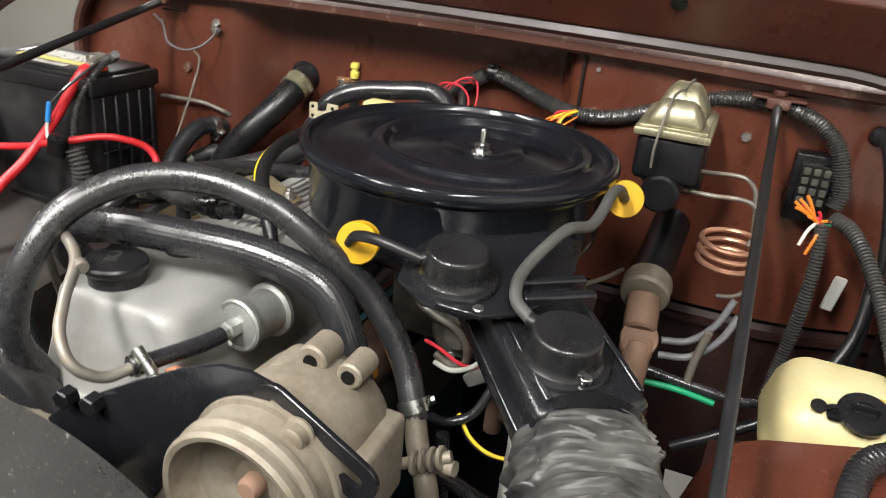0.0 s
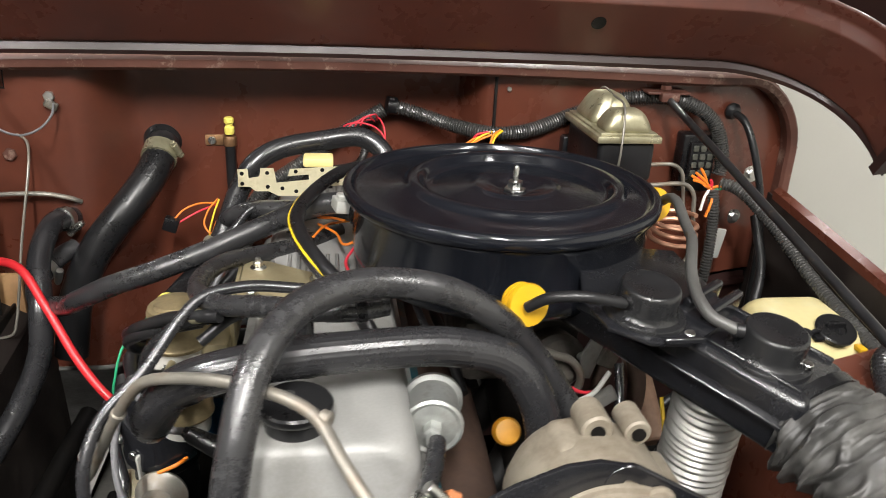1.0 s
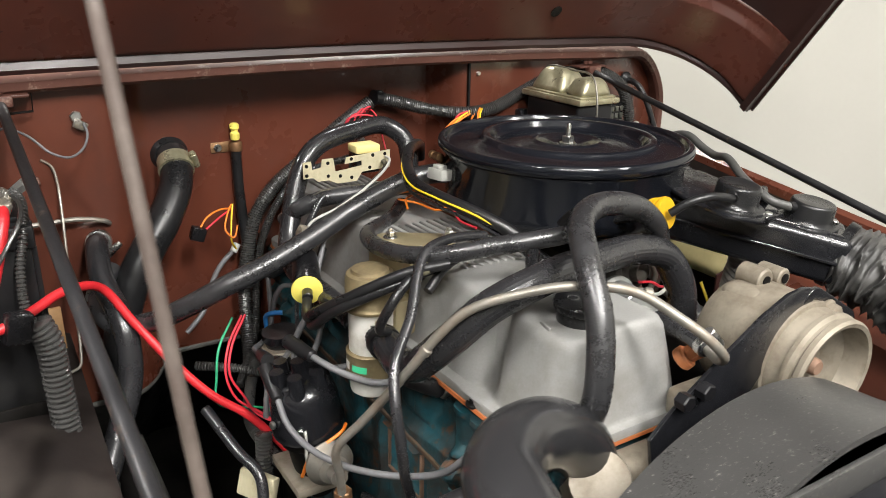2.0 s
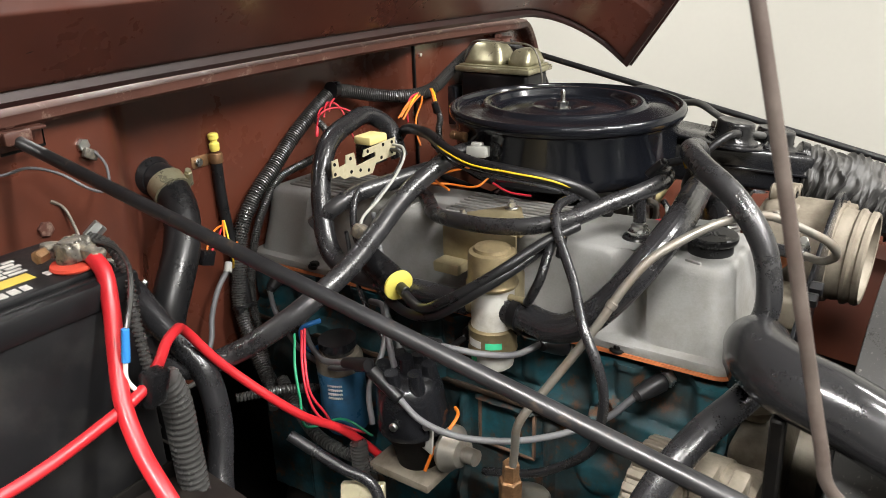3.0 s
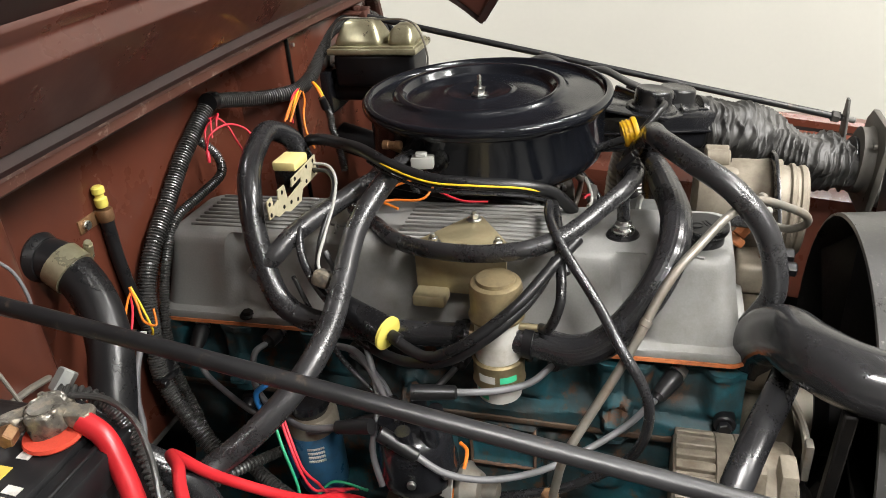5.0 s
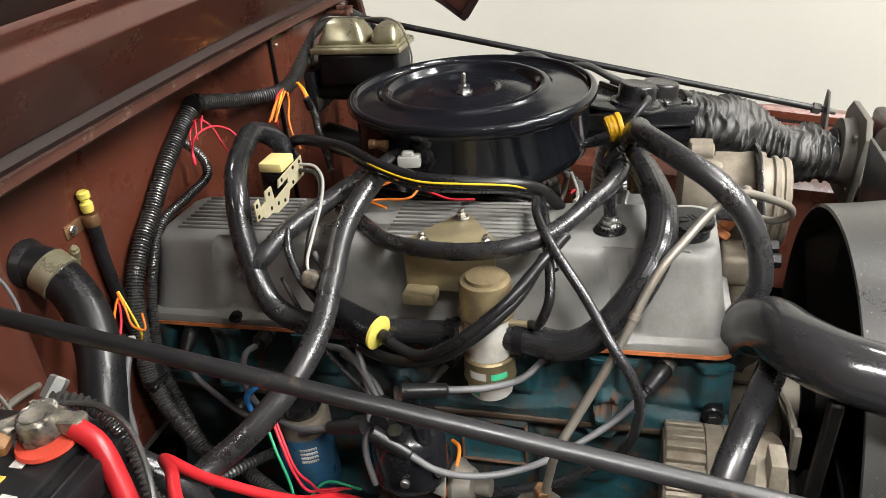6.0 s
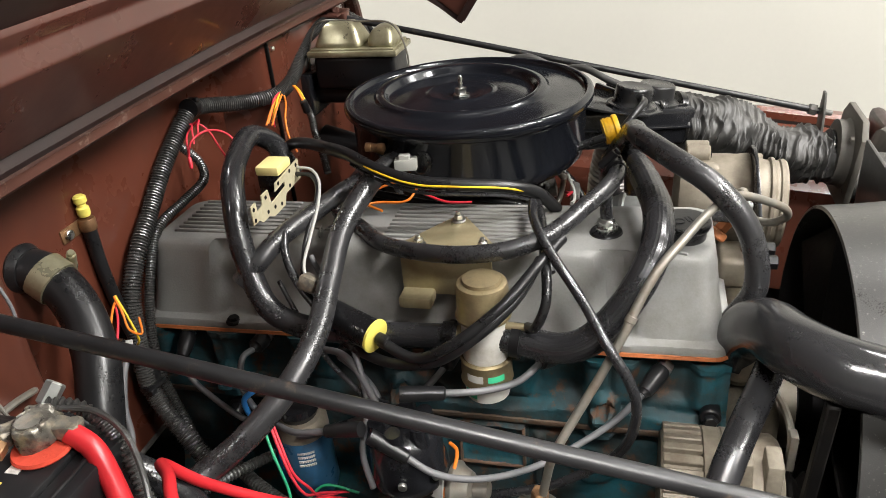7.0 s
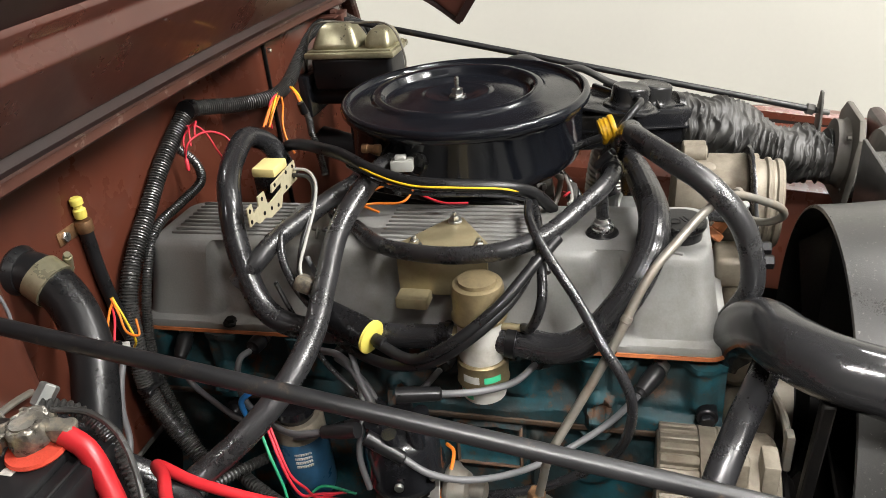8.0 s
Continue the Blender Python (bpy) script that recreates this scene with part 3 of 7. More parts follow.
lathe(bm, [(0.252, 0.0), (0.246, 0.05), (0.243, 0.090), (0.239, 0.091), (0.240, 0.05), (0.246, 0.0)], (CX, 0.206, 0.785), (0, 1, 0), 96)
part("ring", bm, SHROUD, t)
bm = bmesh.new()
rbox(bm, (CX - 0.29, 0.2005, 0.53), (CX + 0.29, 0.206, 1.02), 0.002)
part("backing", bm, SHROUD, t)
fan = thing("cooling_fan", "dark engine cooling fan inside the shroud", "fan", (CX, 0.27, 0.79))
bm = bmesh.new()
lathe(bm, [(0.0, 0.0), (0.05, 0.0), (0.055, 0.01), (0.055, 0.05), (0.03, 0.06), (0.03, 0.1)], (CX, 0.25, 0.79), (0, 1, 0), 24)
part("hub", bm, GREASE_SHADE, fan)
for k in range(7):
    bm = bmesh.new()
    rbox(bm, (-0.035, -0.002, 0.05), (0.035, 0.002, 0.225), 0.002, m=pose(0, 0, 0, 0, 0, 28))
    bmesh.ops.transform(bm, matrix=pose(CX, 0.27, 0.79) @ pose(0, 0, 0, 0, k * 360 / 7, 0), verts=bm.verts)
    part("blade", bm, GREASE_SHADE, fan)

# ---- engine ----
EX = -0.44
engine = thing("engine", "teal painted inline-six engine with grey aluminium valve cover", "engine", (EX, 0.75, 0.45))
PLUGS = (0.469, 0.588, 0.705, 0.83, 0.945, 1.055)


def bump_at(d, r, soft):
    return 1 - ease(r - soft, r + soft, d)


def head_relief(y, z):
    """How far the head's side stands out: a rail along its foot, buttresses between the plug wells, threaded lugs."""
    x = 0.004
    x += 0.012 * (1 - ease(0.838, 0.850, z - 0.006 * math.sin(y * 26)))
    for p in PLUGS:
        near = abs(y - p)
        x -= 0.011 * bump_at(near, 0.026, 0.007) * ease(0.852, 0.868, z)
        x += 0.009 * bump_at(abs(near - 0.044), 0.012, 0.006) * ease(0.845, 0.86, z)
    for k in (0.535, 0.77, 1.0):
        d = math.hypot(y - k, z - 0.853)
        x += 0.012 * bump_at(d, 0.0165, 0.004) + (0.011 * bump_at(abs(y - k), 0.013, 0.004) if z < 0.853 else 0.0) - 0.014 * bump_at(d, 0.0062, 0.0012)
    x += 0.004 * ease(0.902, 0.907, z)
    return x + 0.0012 * noise.noise((y * 60, z * 60, 1.0)) + 0.0007 * noise.noise((y * 170, z * 170, 4.0))


def block_relief(y, z):
    """The block's side: a raised pad with a rim, upright ribs and core bulges."""
    x = 0.012 * ease(0.802, 0.811, z)
    pad = bump_at(abs(y - 0.667), 0.042, 0.002) * bump_at(abs(z - 0.775), 0.036, 0.002)
    x += 0.009 * pad - 0.004 * bump_at(abs(y - 0.667), 0.036, 0.0015) * bump_at(abs(z - 0.775), 0.030, 0.0015)
    for k in (0.61, 0.735, 0.90, 1.02):
        x += 0.010 * bump_at(abs(y - k), 0.006, 0.004) * (1 - ease(0.785, 0.80, z))
    for k in (0.455, 0.545, 0.80, 0.96, 1.075):
        x += 0.010 * bump_at(math.hypot(y - k, z - 0.745), 0.024, 0.008)
    x += 0.012 * bump_at(abs(y - 0.539), 0.016, 0.004) * bump_at(abs(z - 0.806), 0.007, 0.003)
    x += 0.012 * (1 - ease(0.655, 0.69, z))
    return x + 0.0015 * noise.noise((y * 45, z * 45, 8.0)) + 0.0008 * noise.noise((y * 150, z * 150, 2.0))


def casting(name, z0, z1, relief, material, label):
    """A cast flank as one thick wall with relief on its outer side."""
    ny, nz = 242, int((z1 - z0) / 0.003)
    bm = bmesh.new()
    front = [[bm.verts.new((EX - 0.084 - relief(0.402 + 0.72 * i / ny, z0 + (z1 - z0) * k / nz), 0.402 + 0.72 * i / ny, z0 + (z1 - z0) * k / nz)) for i in range(ny + 1)] for k in range(nz + 1)]
    for a, b in zip(front, front[1:]):
        for k in range(ny):
            bm.faces.new((a[k], a[k + 1], b[k + 1], b[k]))
    back = [bm.verts.new((EX + 0.1, y, z)) for y, z in ((0.402, z0), (1.122, z0), (1.122, z1), (0.402, z1))]
    bm.faces.new(back)
    bm.faces.new([back[0], back[1]] + front[0][::-1])
    bm.faces.new([back[2], back[3]] + front[-1])
    bm.faces.new([back[3], back[0]] + [r[0] for r in front])
    bm.faces.new([back[1], back[2]] + [r[-1] for r in front[::-1]])
    return part(name, bm, material, engine, label)


head = casting("cylinder_head", 0.824, 0.9135, head_relief, TEAL, "teal head with rust stains and plug wells")
for y in (0.535, 0.77, 1.0):
    bm = bmesh.new()
    lathe(bm, [(0.0, 0.0), (0.0055, 0.0), (0.006, 0.002), (0.0045, 0.003), (0.0, 0.002)], (EX - 0.095, y, 0.853), (-1, 0, 0), 16)
    part("plug", bm, RUST, head)
bm = bmesh.new()
rbox(bm, (EX - 0.103, 0.401, 0.8175), (EX + 0.1, 1.122, 0.8245), 0.002)
part("head_gasket", bm, TEAL_RUST, engine, "rust-stained gasket edge")
block = casting("engine_block", 0.50, 0.818, block_relief, TEAL, "teal painted block with a raised pad and ribs")
bm = bmesh.new()
for lo, hi in (((0.626, 0.808), (0.708, 0.812)), ((0.626, 0.7385), (0.708, 0.7425)), ((0.6255, 0.7425), (0.6295, 0.808)), ((0.7045, 0.7425), (0.7085, 0.808))):
    rbox(bm, (EX - 0.0955, lo[0], lo[1]), (EX - 0.09, hi[0], hi[1]), 0.001, 1)
part("pad_rim", bm, RUST, block, "rusty rim round the raised pad")
for y, z in ((1.0, 0.797),):
    bm = bmesh.new()
    lathe(bm, [(0.0, 0.018), (0.008, 0.018), (0.0095, 0.015), (0.0095, 0.006), (0.014, 0.005), (0.0145, 0.0), (0.012, -0.01)], (EX - 0.098, y, z), (-1, 0, 0), 18)
    part("bolt", bm, GUNMETAL, block)
bm = bmesh.new()
rbox(bm, (EX - 0.11, 0.38, 0.40), (EX + 0.12, 1.1, 0.505), 0.02, 3)
part("oil_pan", bm, GREASE_SHADE, engine)
bm = bmesh.new()
rbox(bm, (EX - 0.10, 0.345, 0.60), (EX + 0.1, 0.402, 0.86), 0.02, 3)
lathe(bm, [(0.06, 0), (0.06, 0.03), (0.02, 0.032), (0.02, 0.06)], (CX, 0.348, 0.79), (0, -1, 0), 24)
part("water_pump", bm, ALU_TAN, engine)

# Valve cover: lofted from a flange up to a ribbed top
VX0, VX1, VY0, VY1 = -0.536, -0.352, 0.402, 1.118
NOTCH = ((0.984, 0.03), (0.747, 0.045), (0.526, 0.022))


def cover_ring(inset, z, deep, far=None):
    """Outline of the valve cover at a height, with hollows over the side bolts."""
    pts = []
    n = 96
    x0, x1, y0, y1, r = VX0 + inset, VX1 - (inset if far is None else far), VY0 + inset * 0.75, VY1 - inset * 0.8, 0.022
    ny, nx = 60, 10
    side = [(x0, y0 + r + (y1 - y0 - 2 * r) * i / ny) for i in range(ny + 1)]
    pts += side
    pts += [(x0 + r - r * math.cos(a), y1 - r + r * math.sin(a)) for a in [k * math.pi / 12 for k in range(1, 6)]]
    pts += [(x0 + r + (x1 - x0 - 2 * r) * i / nx, y1) for i in range(nx + 1)]
    pts += [(x1 - r + r * math.sin(a), y1 - r + r * math.cos(a)) for a in [k * math.pi / 12 for k in range(1, 6)]]
    pts += [(x1, y1 - r - (y1 - y0 - 2 * r) * i / ny) for i in range(ny + 1)]
    pts += [(x1 - r + r * math.cos(a), y0 + r - r * math.sin(a)) for a in [k * math.pi / 12 for k in range(1, 6)]]
    pts += [(x1 - r - (x1 - x0 - 2 * r) * i / nx, y0) for i in range(nx + 1)]
    pts += [(x0 + r - r * math.sin(a), y0 + r - r * math.cos(a)) for a in [k * math.pi / 12 for k in range(1, 6)]]
    out = []
    for x, y in pts:
        if x < x0 + 0.01:
            for c, wd in NOTCH:
                x += deep * 0.014 * (1 - ease(wd * 0.45, wd, abs(y - c)))
        out.append(Vector((x, y, z + 0.012 * (VY1 - y) / (VY1 - VY0))))
    return out


bm = bmesh.new()
rings = [[bm.verts.new(p) for p in cover_ring(i, z, d, e)] for i, z, d, e in
         ((0.0, 0.9165, 0, 0), (0.0, 0.9245, 0, 0), (0.001, 0.9262, 0.1, 0.001), (0.0095, 0.9276, 0.6, 0.006), (0.0112, 0.9286, 0.8, 0.007), (0.0125, 0.932, 1, 0.008), (0.022, 0.975, 1, 0.014), (0.0275, 1.008, 1, 0.022), (0.0295, 1.0155, 0.9, 0.027), (0.033, 1.0197, 0.6, 0.034), (0.039, 1.0215, 0.0, 0.044))]
for a, b in zip(rings, rings[1:]):
    for k in range(len(a)):
        bm.faces.new((a[k], a[(k + 1) % len(a)], b[(k + 1) % len(a)], b[k]))
bm.faces.new(rings[-1])
bm.faces.new(rings[0][::-1])
valve_cover = part("valve_cover", bm, ALU, engine, "grey cast aluminium valve cover with ribs")
for k in range(9):                                # cooling ribs along the top
    x = -0.483 + k * 0.0105
    for y0, y1, z in ((0.62, 0.795, 1.024), (0.93, 1.07, 1.02)):
        bm = bmesh.new()
        rbox(bm, (x, y0, z), (x + 0.0042, y1, z + 0.0068), 0.0015, 1, pose(0, 0, 0, -1, 0, 0))
        part("rib", bm, ALU, valve_cover)
for x0, y0, ln, rz in ((-0.475, 0.875, 0.03, 20), (-0.46, 0.868, 0.03, -25), (-0.468, 0.872, 0.026, 80), (-0.45, 0.842, 0.022, 0), (-0.478, 0.84, 0.022, 0), (-0.5, 0.463, 0.018, 80)):
    bm = bmesh.new()                              # cast mark as plain strokes
    rbox(bm, (x0 - ln / 2, y0 - 0.0014, 1.0215), (x0 + ln / 2, y0 + 0.0014, 1.0285 if y0 > 0.5 else 1.034), 0.0008, 1, pose(0, 0, 0, 0, 0, rz))
    part("cast_mark", bm, ALU, valve_cover)
for y in (0.984, 0.747, 0.526):
    bm = bmesh.new()
    rod(bm, (-0.531, y, 0.924), (-0.531, y, 0.933), 0.0072, 6)
    rod(bm, (-0.531, y, 0.924), (-0.531, y, 0.929), 0.010, 16)
    part("cover_bolt", bm, GREASE_SHADE, valve_cover)
bm = bmesh.new()
ga = [bm.verts.new(p + Vector((-0.001 if p.x < EX else 0.001, 0, 0))) for p in cover_ring(-0.0015, 0.9125, 0)]
gb = [bm.verts.new(p) for p in cover_ring(-0.0015, 0.9163, 0)]
for k in range(len(ga)):
    bm.faces.new((ga[k], ga[(k + 1) % len(ga)], gb[(k + 1) % len(ga)], gb[k]))
bm.faces.new(ga[::-1])
bm.faces.new(gb)
part("cover_gasket", bm, ORANGE_GASKET, engine, "orange cork gasket")
# Intake and exhaust side, carburettor
for k in range(6):
    y = 0.46 + k * 0.115
    bm = bmesh.new()
    sweep(bm, spline([(EX + 0.09, y, 0.87), (EX + 0.15, y, 0.86), (EX + 0.19, y + (0.745 - y) * 0.15, 0.90)]), 0.019, 12)
    part("intake_runner", bm, GREASE_SHADE, engine)
bm = bmesh.new()
sweep(bm, spline([(EX + 0.118, 0.42, 0.87), (EX + 0.125, 0.6, 0.885), (EX + 0.125, 0.9, 0.885), (EX + 0.118, 1.1, 0.87)]), 0.034, 16)
part("exhaust_manifold", bm, MANIFOLD, engine, "dark rusty exhaust manifold")
bm = bmesh.new()
sweep(bm, spline([(EX + 0.19, 0.46, 0.90), (EX + 0.2, 0.75, 0.905), (EX + 0.19, 1.05, 0.90)]), 0.027, 16)
part("intake_manifold", bm, GREASE_SHADE, engine)
carb = thing("carburettor", "grimy grey carburettor with linkages under the air cleaner", "carburettor", (-0.235, 0.745, 0.91))
bm = bmesh.new()
rbox(bm, (-0.30, 0.672, 0.925), (-0.17, 0.83, 1.0), 0.012, 2)
part("body", bm, CARB, carb)
bm = bmesh.new()
lathe(bm, [(0.055, 0), (0.058, 0.01), (0.055, 0.05)], (-0.235, 0.745, 1.0), (0, 0, 1), 24)
part("throat", bm, CARB, carb)
bm = bmesh.new()
lathe(bm, [(0.0, 0), (0.024, 0.0), (0.03, 0.006), (0.031, 0.03), (0.026, 0.036), (0.014, 0.038), (0.013, 0.05), (0.0, 0.052)], (-0.207, 0.672, 0.962), (0.1, -1, 0.15), 28)
part("choke_housing", bm, CARB, carb)
for a in range(3):
    bm = bmesh.new()
    c = Vector((-0.207 + 0.026 * math.cos(a * 2.1 + 0.4), 0.636, 0.967 + 0.026 * math.sin(a * 2.1 + 0.4)))
    rod(bm, c, c + Vector((0.0005, -0.006, 0)), 0.0045, 10)
    part("screw", bm, ZINC, carb)
bm = bmesh.new()
sweep(bm, spline([(-0.252, 0.65, 1.028), (-0.246, 0.622, 1.022), (-0.24, 0.612, 1.005), (-0.222, 0.61, 0.995), (-0.2, 0.612, 0.985), (-0.188, 0.615, 0.965), (-0.19, 0.62, 0.945), (-0.205, 0.625, 0.935), (-0.225, 0.63, 0.94)]), 0.0042, 10)
part("steel_pipe", bm, STEEL_TUBE, carb, "looped steel pipe")
bm = bmesh.new()
lathe(bm, [(0.004, 0), (0.0085, 0.001), (0.0085, 0.012), (0.0055, 0.013)], (-0.252, 0.648, 1.026), (0.15, -0.8, -0.2), 6)
part("pipe_nut", bm, BRASS, carb)
bm = bmesh.new()
prism(bm, [(-0.012, -0.03), (0.0, -0.034), (0.01, -0.01), (0.022, 0.012), (0.014, 0.02), (-0.004, 0.012), (-0.016, -0.005)], 0.003, Matrix.Translation((-0.172, 0.635, 0.985)) @ pose(0, 0, 0, 90, 0, 20), 0.0008)
part("throttle_lever", bm, ZINC, carb)
bm = bmesh.new()
sweep(bm, spline([(-0.168, 0.63, 0.997), (-0.15, 0.66, 1.0), (-0.12, 0.74, 0.995), (-0.10, 0.84, 0.97), (-0.09, 0.95, 0.94)]), 0.0028, 8)
part("throttle_rod", bm, STEEL_TUBE, carb)
bm = bmesh.new()
sweep(bm, spline([(-0.228, 0.605, 0.968), (-0.21, 0.6, 0.966), (-0.19, 0.602, 0.955), (-0.17, 0.612, 0.948)]), 0.0019, 8)
part("red_lead", bm, RED_WIRE, carb, "red wire")
bm = bmesh.new()
sweep(bm, spline([(-0.215, 0.6, 0.95), (-0.197, 0.597, 0.948), (-0.178, 0.6, 0.955), (-0.16, 0.61, 0.972)]), 0.0026, 8)
part("white_lead", bm, CONNECTOR, carb, "dirty white wire")
bm = bmesh.new()
rbox(bm, (-0.182, 0.592, 0.942), (-0.154, 0.606, 0.956), 0.004, 2, pose(0, 0, 0, 0, -35, 0))
for v in bm.verts:
    v.co += Vector((noise.noise(v.co * 160), noise.noise(v.co * 160 + Vector((9, 0, 0))), noise.noise(v.co * 160 + Vector((0, 9, 0))))) * 0.003
part("taped_joint", bm, FOIL, carb, "crumpled foil-taped wire joint")
bm = bmesh.new()
rbox(bm, (-0.162, 0.632, 0.962), (-0.14, 0.66, 1.0), 0.004, 2, pose(0, 0, 0, 0, 25, 10))
part("solenoid", bm, CARB, carb)
hose_bits = (("black_pipe", [(-0.205, 0.575, 0.905), (-0.185, 0.572, 0.908), (-0.165, 0.58, 0.918), (-0.152, 0.595, 0.945), (-0.147, 0.62, 0.975)], 0.0048, RUBBER),
             ("striped_wire", [(-0.178, 0.58, 0.915), (-0.16, 0.572, 0.897), (-0.137, 0.57, 0.888), (-0.115, 0.575, 0.89), (-0.103, 0.585, 0.905), (-0.1, 0.61, 0.94)], 0.0021, YELLOW_WIRE),
             ("striped_wire", [(-0.18, 0.584, 0.91), (-0.162, 0.576, 0.892), (-0.139, 0.574, 0.883), (-0.116, 0.579, 0.885), (-0.104, 0.589, 0.9)], 0.0024, RUBBER),
             ("lower_pipe", [(-0.2, 0.53, 0.89), (-0.17, 0.54, 0.87), (-0.14, 0.56, 0.84), (-0.12, 0.6, 0.8)], 0.008, RUBBER),
             ("upright_pipe", [(-0.185, 0.58, 0.80), (-0.187, 0.575, 0.85), (-0.19, 0.575, 0.89)], 0.007, RUBBER),
             ("rusty_lever", [(-0.145, 0.66, 0.99), (-0.15, 0.65, 0.95), (-0.158, 0.645, 0.91), (-0.16, 0.645, 0.86)], 0.0095, MANIFOLD),
             ("rusty_lever", [(-0.118, 0.66, 0.975), (-0.113, 0.645, 0.94), (-0.116, 0.64, 0.905), (-0.13, 0.64, 0.885), (-0.15, 0.645, 0.885)], 0.0095, MANIFOLD))
for nm, line, r, mat in hose_bits:
    bm = bmesh.new()
    sweep(bm, spline(line), r, 10)
    part(nm, bm, mat, carb)

# Air cleaner
AC = Vector((-0.257, 0.733, 1.124))
air = thing("air_cleaner", "round gloss black air cleaner with a wing stud on top", "air cleaner", AC - Vector((0, 0, 0.085)))
up = pose(0, 0, 0, 0.6, 0.3, 0) @ Vector((0, 0, 1))
OFF = Vector((0.019, 0.014, 0))                    # the stud stands off the lid's middle


def offset_lathe(bm, profile, base, segs):
    rings = []
    for r, h in profile:
        k = 1 - ease(0.112, 0.15, r)
        c = base + OFF * k + Vector((0, 0, h))
        rings.append([bm.verts.new(c + Vector((r * math.cos(a), r * math.sin(a), 0))) for a in [j * math.tau / segs for j in range(segs)]])
    for p, q in zip(rings, rings[1:]):
        for j in range(segs):
            bm.faces.new((p[j], p[(j + 1) % segs], q[(j + 1) % segs], q[j]))
    bm.faces.new(rings[-1])
    bm.faces.new(rings[0][::-1])


bm = bmesh.new()
lathe(bm, [(0.0, -0.085), (0.09, -0.085), (0.146, -0.080), (0.153, -0.073), (0.155, -0.06), (0.156, -0.012), (0.159, -0.008), (0.159, -0.0055), (0.0, -0.0055)], AC, up, 96)
pan = part("pan", bm, BLACK_GLOSS, air, "gloss black pan")
bm = bmesh.new()
offset_lathe(bm, [(0.150, -0.0055), (0.1625, -0.005), (0.1655, -0.001), (0.166, 0.004), (0.1648, 0.0078), (0.1625, 0.0098), (0.1595, 0.0103), (0.1572, 0.0092), (0.1555, 0.0045), (0.1535, 0.0022), (0.150, 0.0015),
                  (0.121, 0.003), (0.118, 0.0042), (0.1162, 0.0072), (0.1145, 0.0086), (0.109, 0.009), (0.1055, 0.0085), (0.1035, 0.0066), (0.1005, 0.0004), (0.098, -0.0022), (0.094, -0.0032), (0.088, -0.0032), (0.052, 0.0004),
                  (0.0465, 0.0009), (0.0445, 0.0022), (0.042, 0.0025), (0.0395, 0.0014), (0.034, 0.0014), (0.026, -0.0005), (0.018, -0.004), (0.004, -0.0045)], AC, 160)
lid = part("lid", bm, BLACK_GLOSS, air, "gloss black stepped lid")
bm = bmesh.new()
SB = AC + OFF
lathe(bm, [(0.012, -0.004), (0.012, -0.002), (0.0075, -0.002), (0.0085, 0.006), (0.0045, 0.007)], SB, up, 6)
lathe(bm, [(0.0032, -0.004), (0.0032, 0.021), (0.002, 0.023), (0.0, 0.023)], SB, up, 12)
part("stud", bm, STEEL, lid, "bright steel stud and nut")

# ---- hoses and lines ----
def hose(name, pts, r, material, label, category="hose", group="", per=10, sides=14, ribs=0.0, pitch=0.0046):
    """A hose or cable along a few points; ribs makes it corrugated."""
    bm = bmesh.new()
    if ribs:
        path = even(spline(pts, 16), pitch / 4)
        sweep(bm, path, lambda i, n: r + ribs * (0.5 if i % 4 in (1, 2) else -0.5), 12)
    else:
        sweep(bm, spline(pts, per), r, sides)
    return solid(name, bm, material, label, category, pts[0], group, angle=60 if not ribs else 30)


def clamp(parent, at, axis, r, material=STEEL, w=0.012, turn=0.0):
    """A worm-drive band round a hose."""
    bm = bmesh.new()
    a = Vector(axis).normalized()
    lathe(bm, [(r, -w / 2), (r + 0.0018, -w / 2), (r + 0.0018, w / 2), (r, w / 2)], at, a, 24)
    s, u, _ = axes(axis)
    s, u = s * math.cos(turn) + u * math.sin(turn), u * math.cos(turn) - s * math.sin(turn)
    p = Vector(at) + s * (r + 0.005)
    rod(bm, p - u * 0.010, p + u * 0.014, 0.005, 10)
    rod(bm, p + u * 0.014, p + u * 0.018, 0.004, 6)
    return part("hose_clamp", bm, material, parent, "steel hose clamp")


h = hose("heater_hose", [(-0.50, 0.405, 0.95), (-0.505, 0.385, 1.0), (-0.497, 0.397, 1.06), (-0.485, 0.43, 1.10), (-0.455, 0.475, 1.121), (-0.405, 0.505, 1.123), (-0.345, 0.515, 1.11), (-0.30, 0.525, 1.08), (-0.262, 0.545, 1.035), (-0.225, 0.545, 0.98), (-0.20, 0.525, 0.935)], 0.0125, RUBBER_WORN, "glossy black rubber hose arching over the engine front")
clamp(h, (-0.205, 0.53, 0.945), (0.3, -0.2, -0.5), 0.0127, turn=2.0)
bm = bmesh.new()
sweep(bm, spline([(-0.205, 0.53, 0.945), (-0.19, 0.51, 0.92), (-0.175, 0.495, 0.90), (-0.165, 0.49, 0.86)]), 0.0105, 14)
sweep(bm, spline([(-0.185, 0.505, 0.915), (-0.165, 0.50, 0.917), (-0.15, 0.498, 0.92)]), 0.007, 12)
solid("pipe_elbow", bm, ALU_TAN, "dull cast metal pipe elbow under the hose", "pipe", (-0.165, 0.49, 0.86))
bm = bmesh.new()
sweep(bm, spline([(-0.255, 0.485, 0.875), (-0.225, 0.485, 0.90), (-0.19, 0.49, 0.917), (-0.155, 0.50, 0.93)]), 0.0055, 10)
for k in range(4):
    p = Vector((-0.184, 0.49, 0.919)).lerp(Vector((-0.163, 0.496, 0.928)), k / 3)
    rod(bm, p - Vector((0.002, 0, 0)), p + Vector((0.002, 0, 0.001)), 0.011, 12)
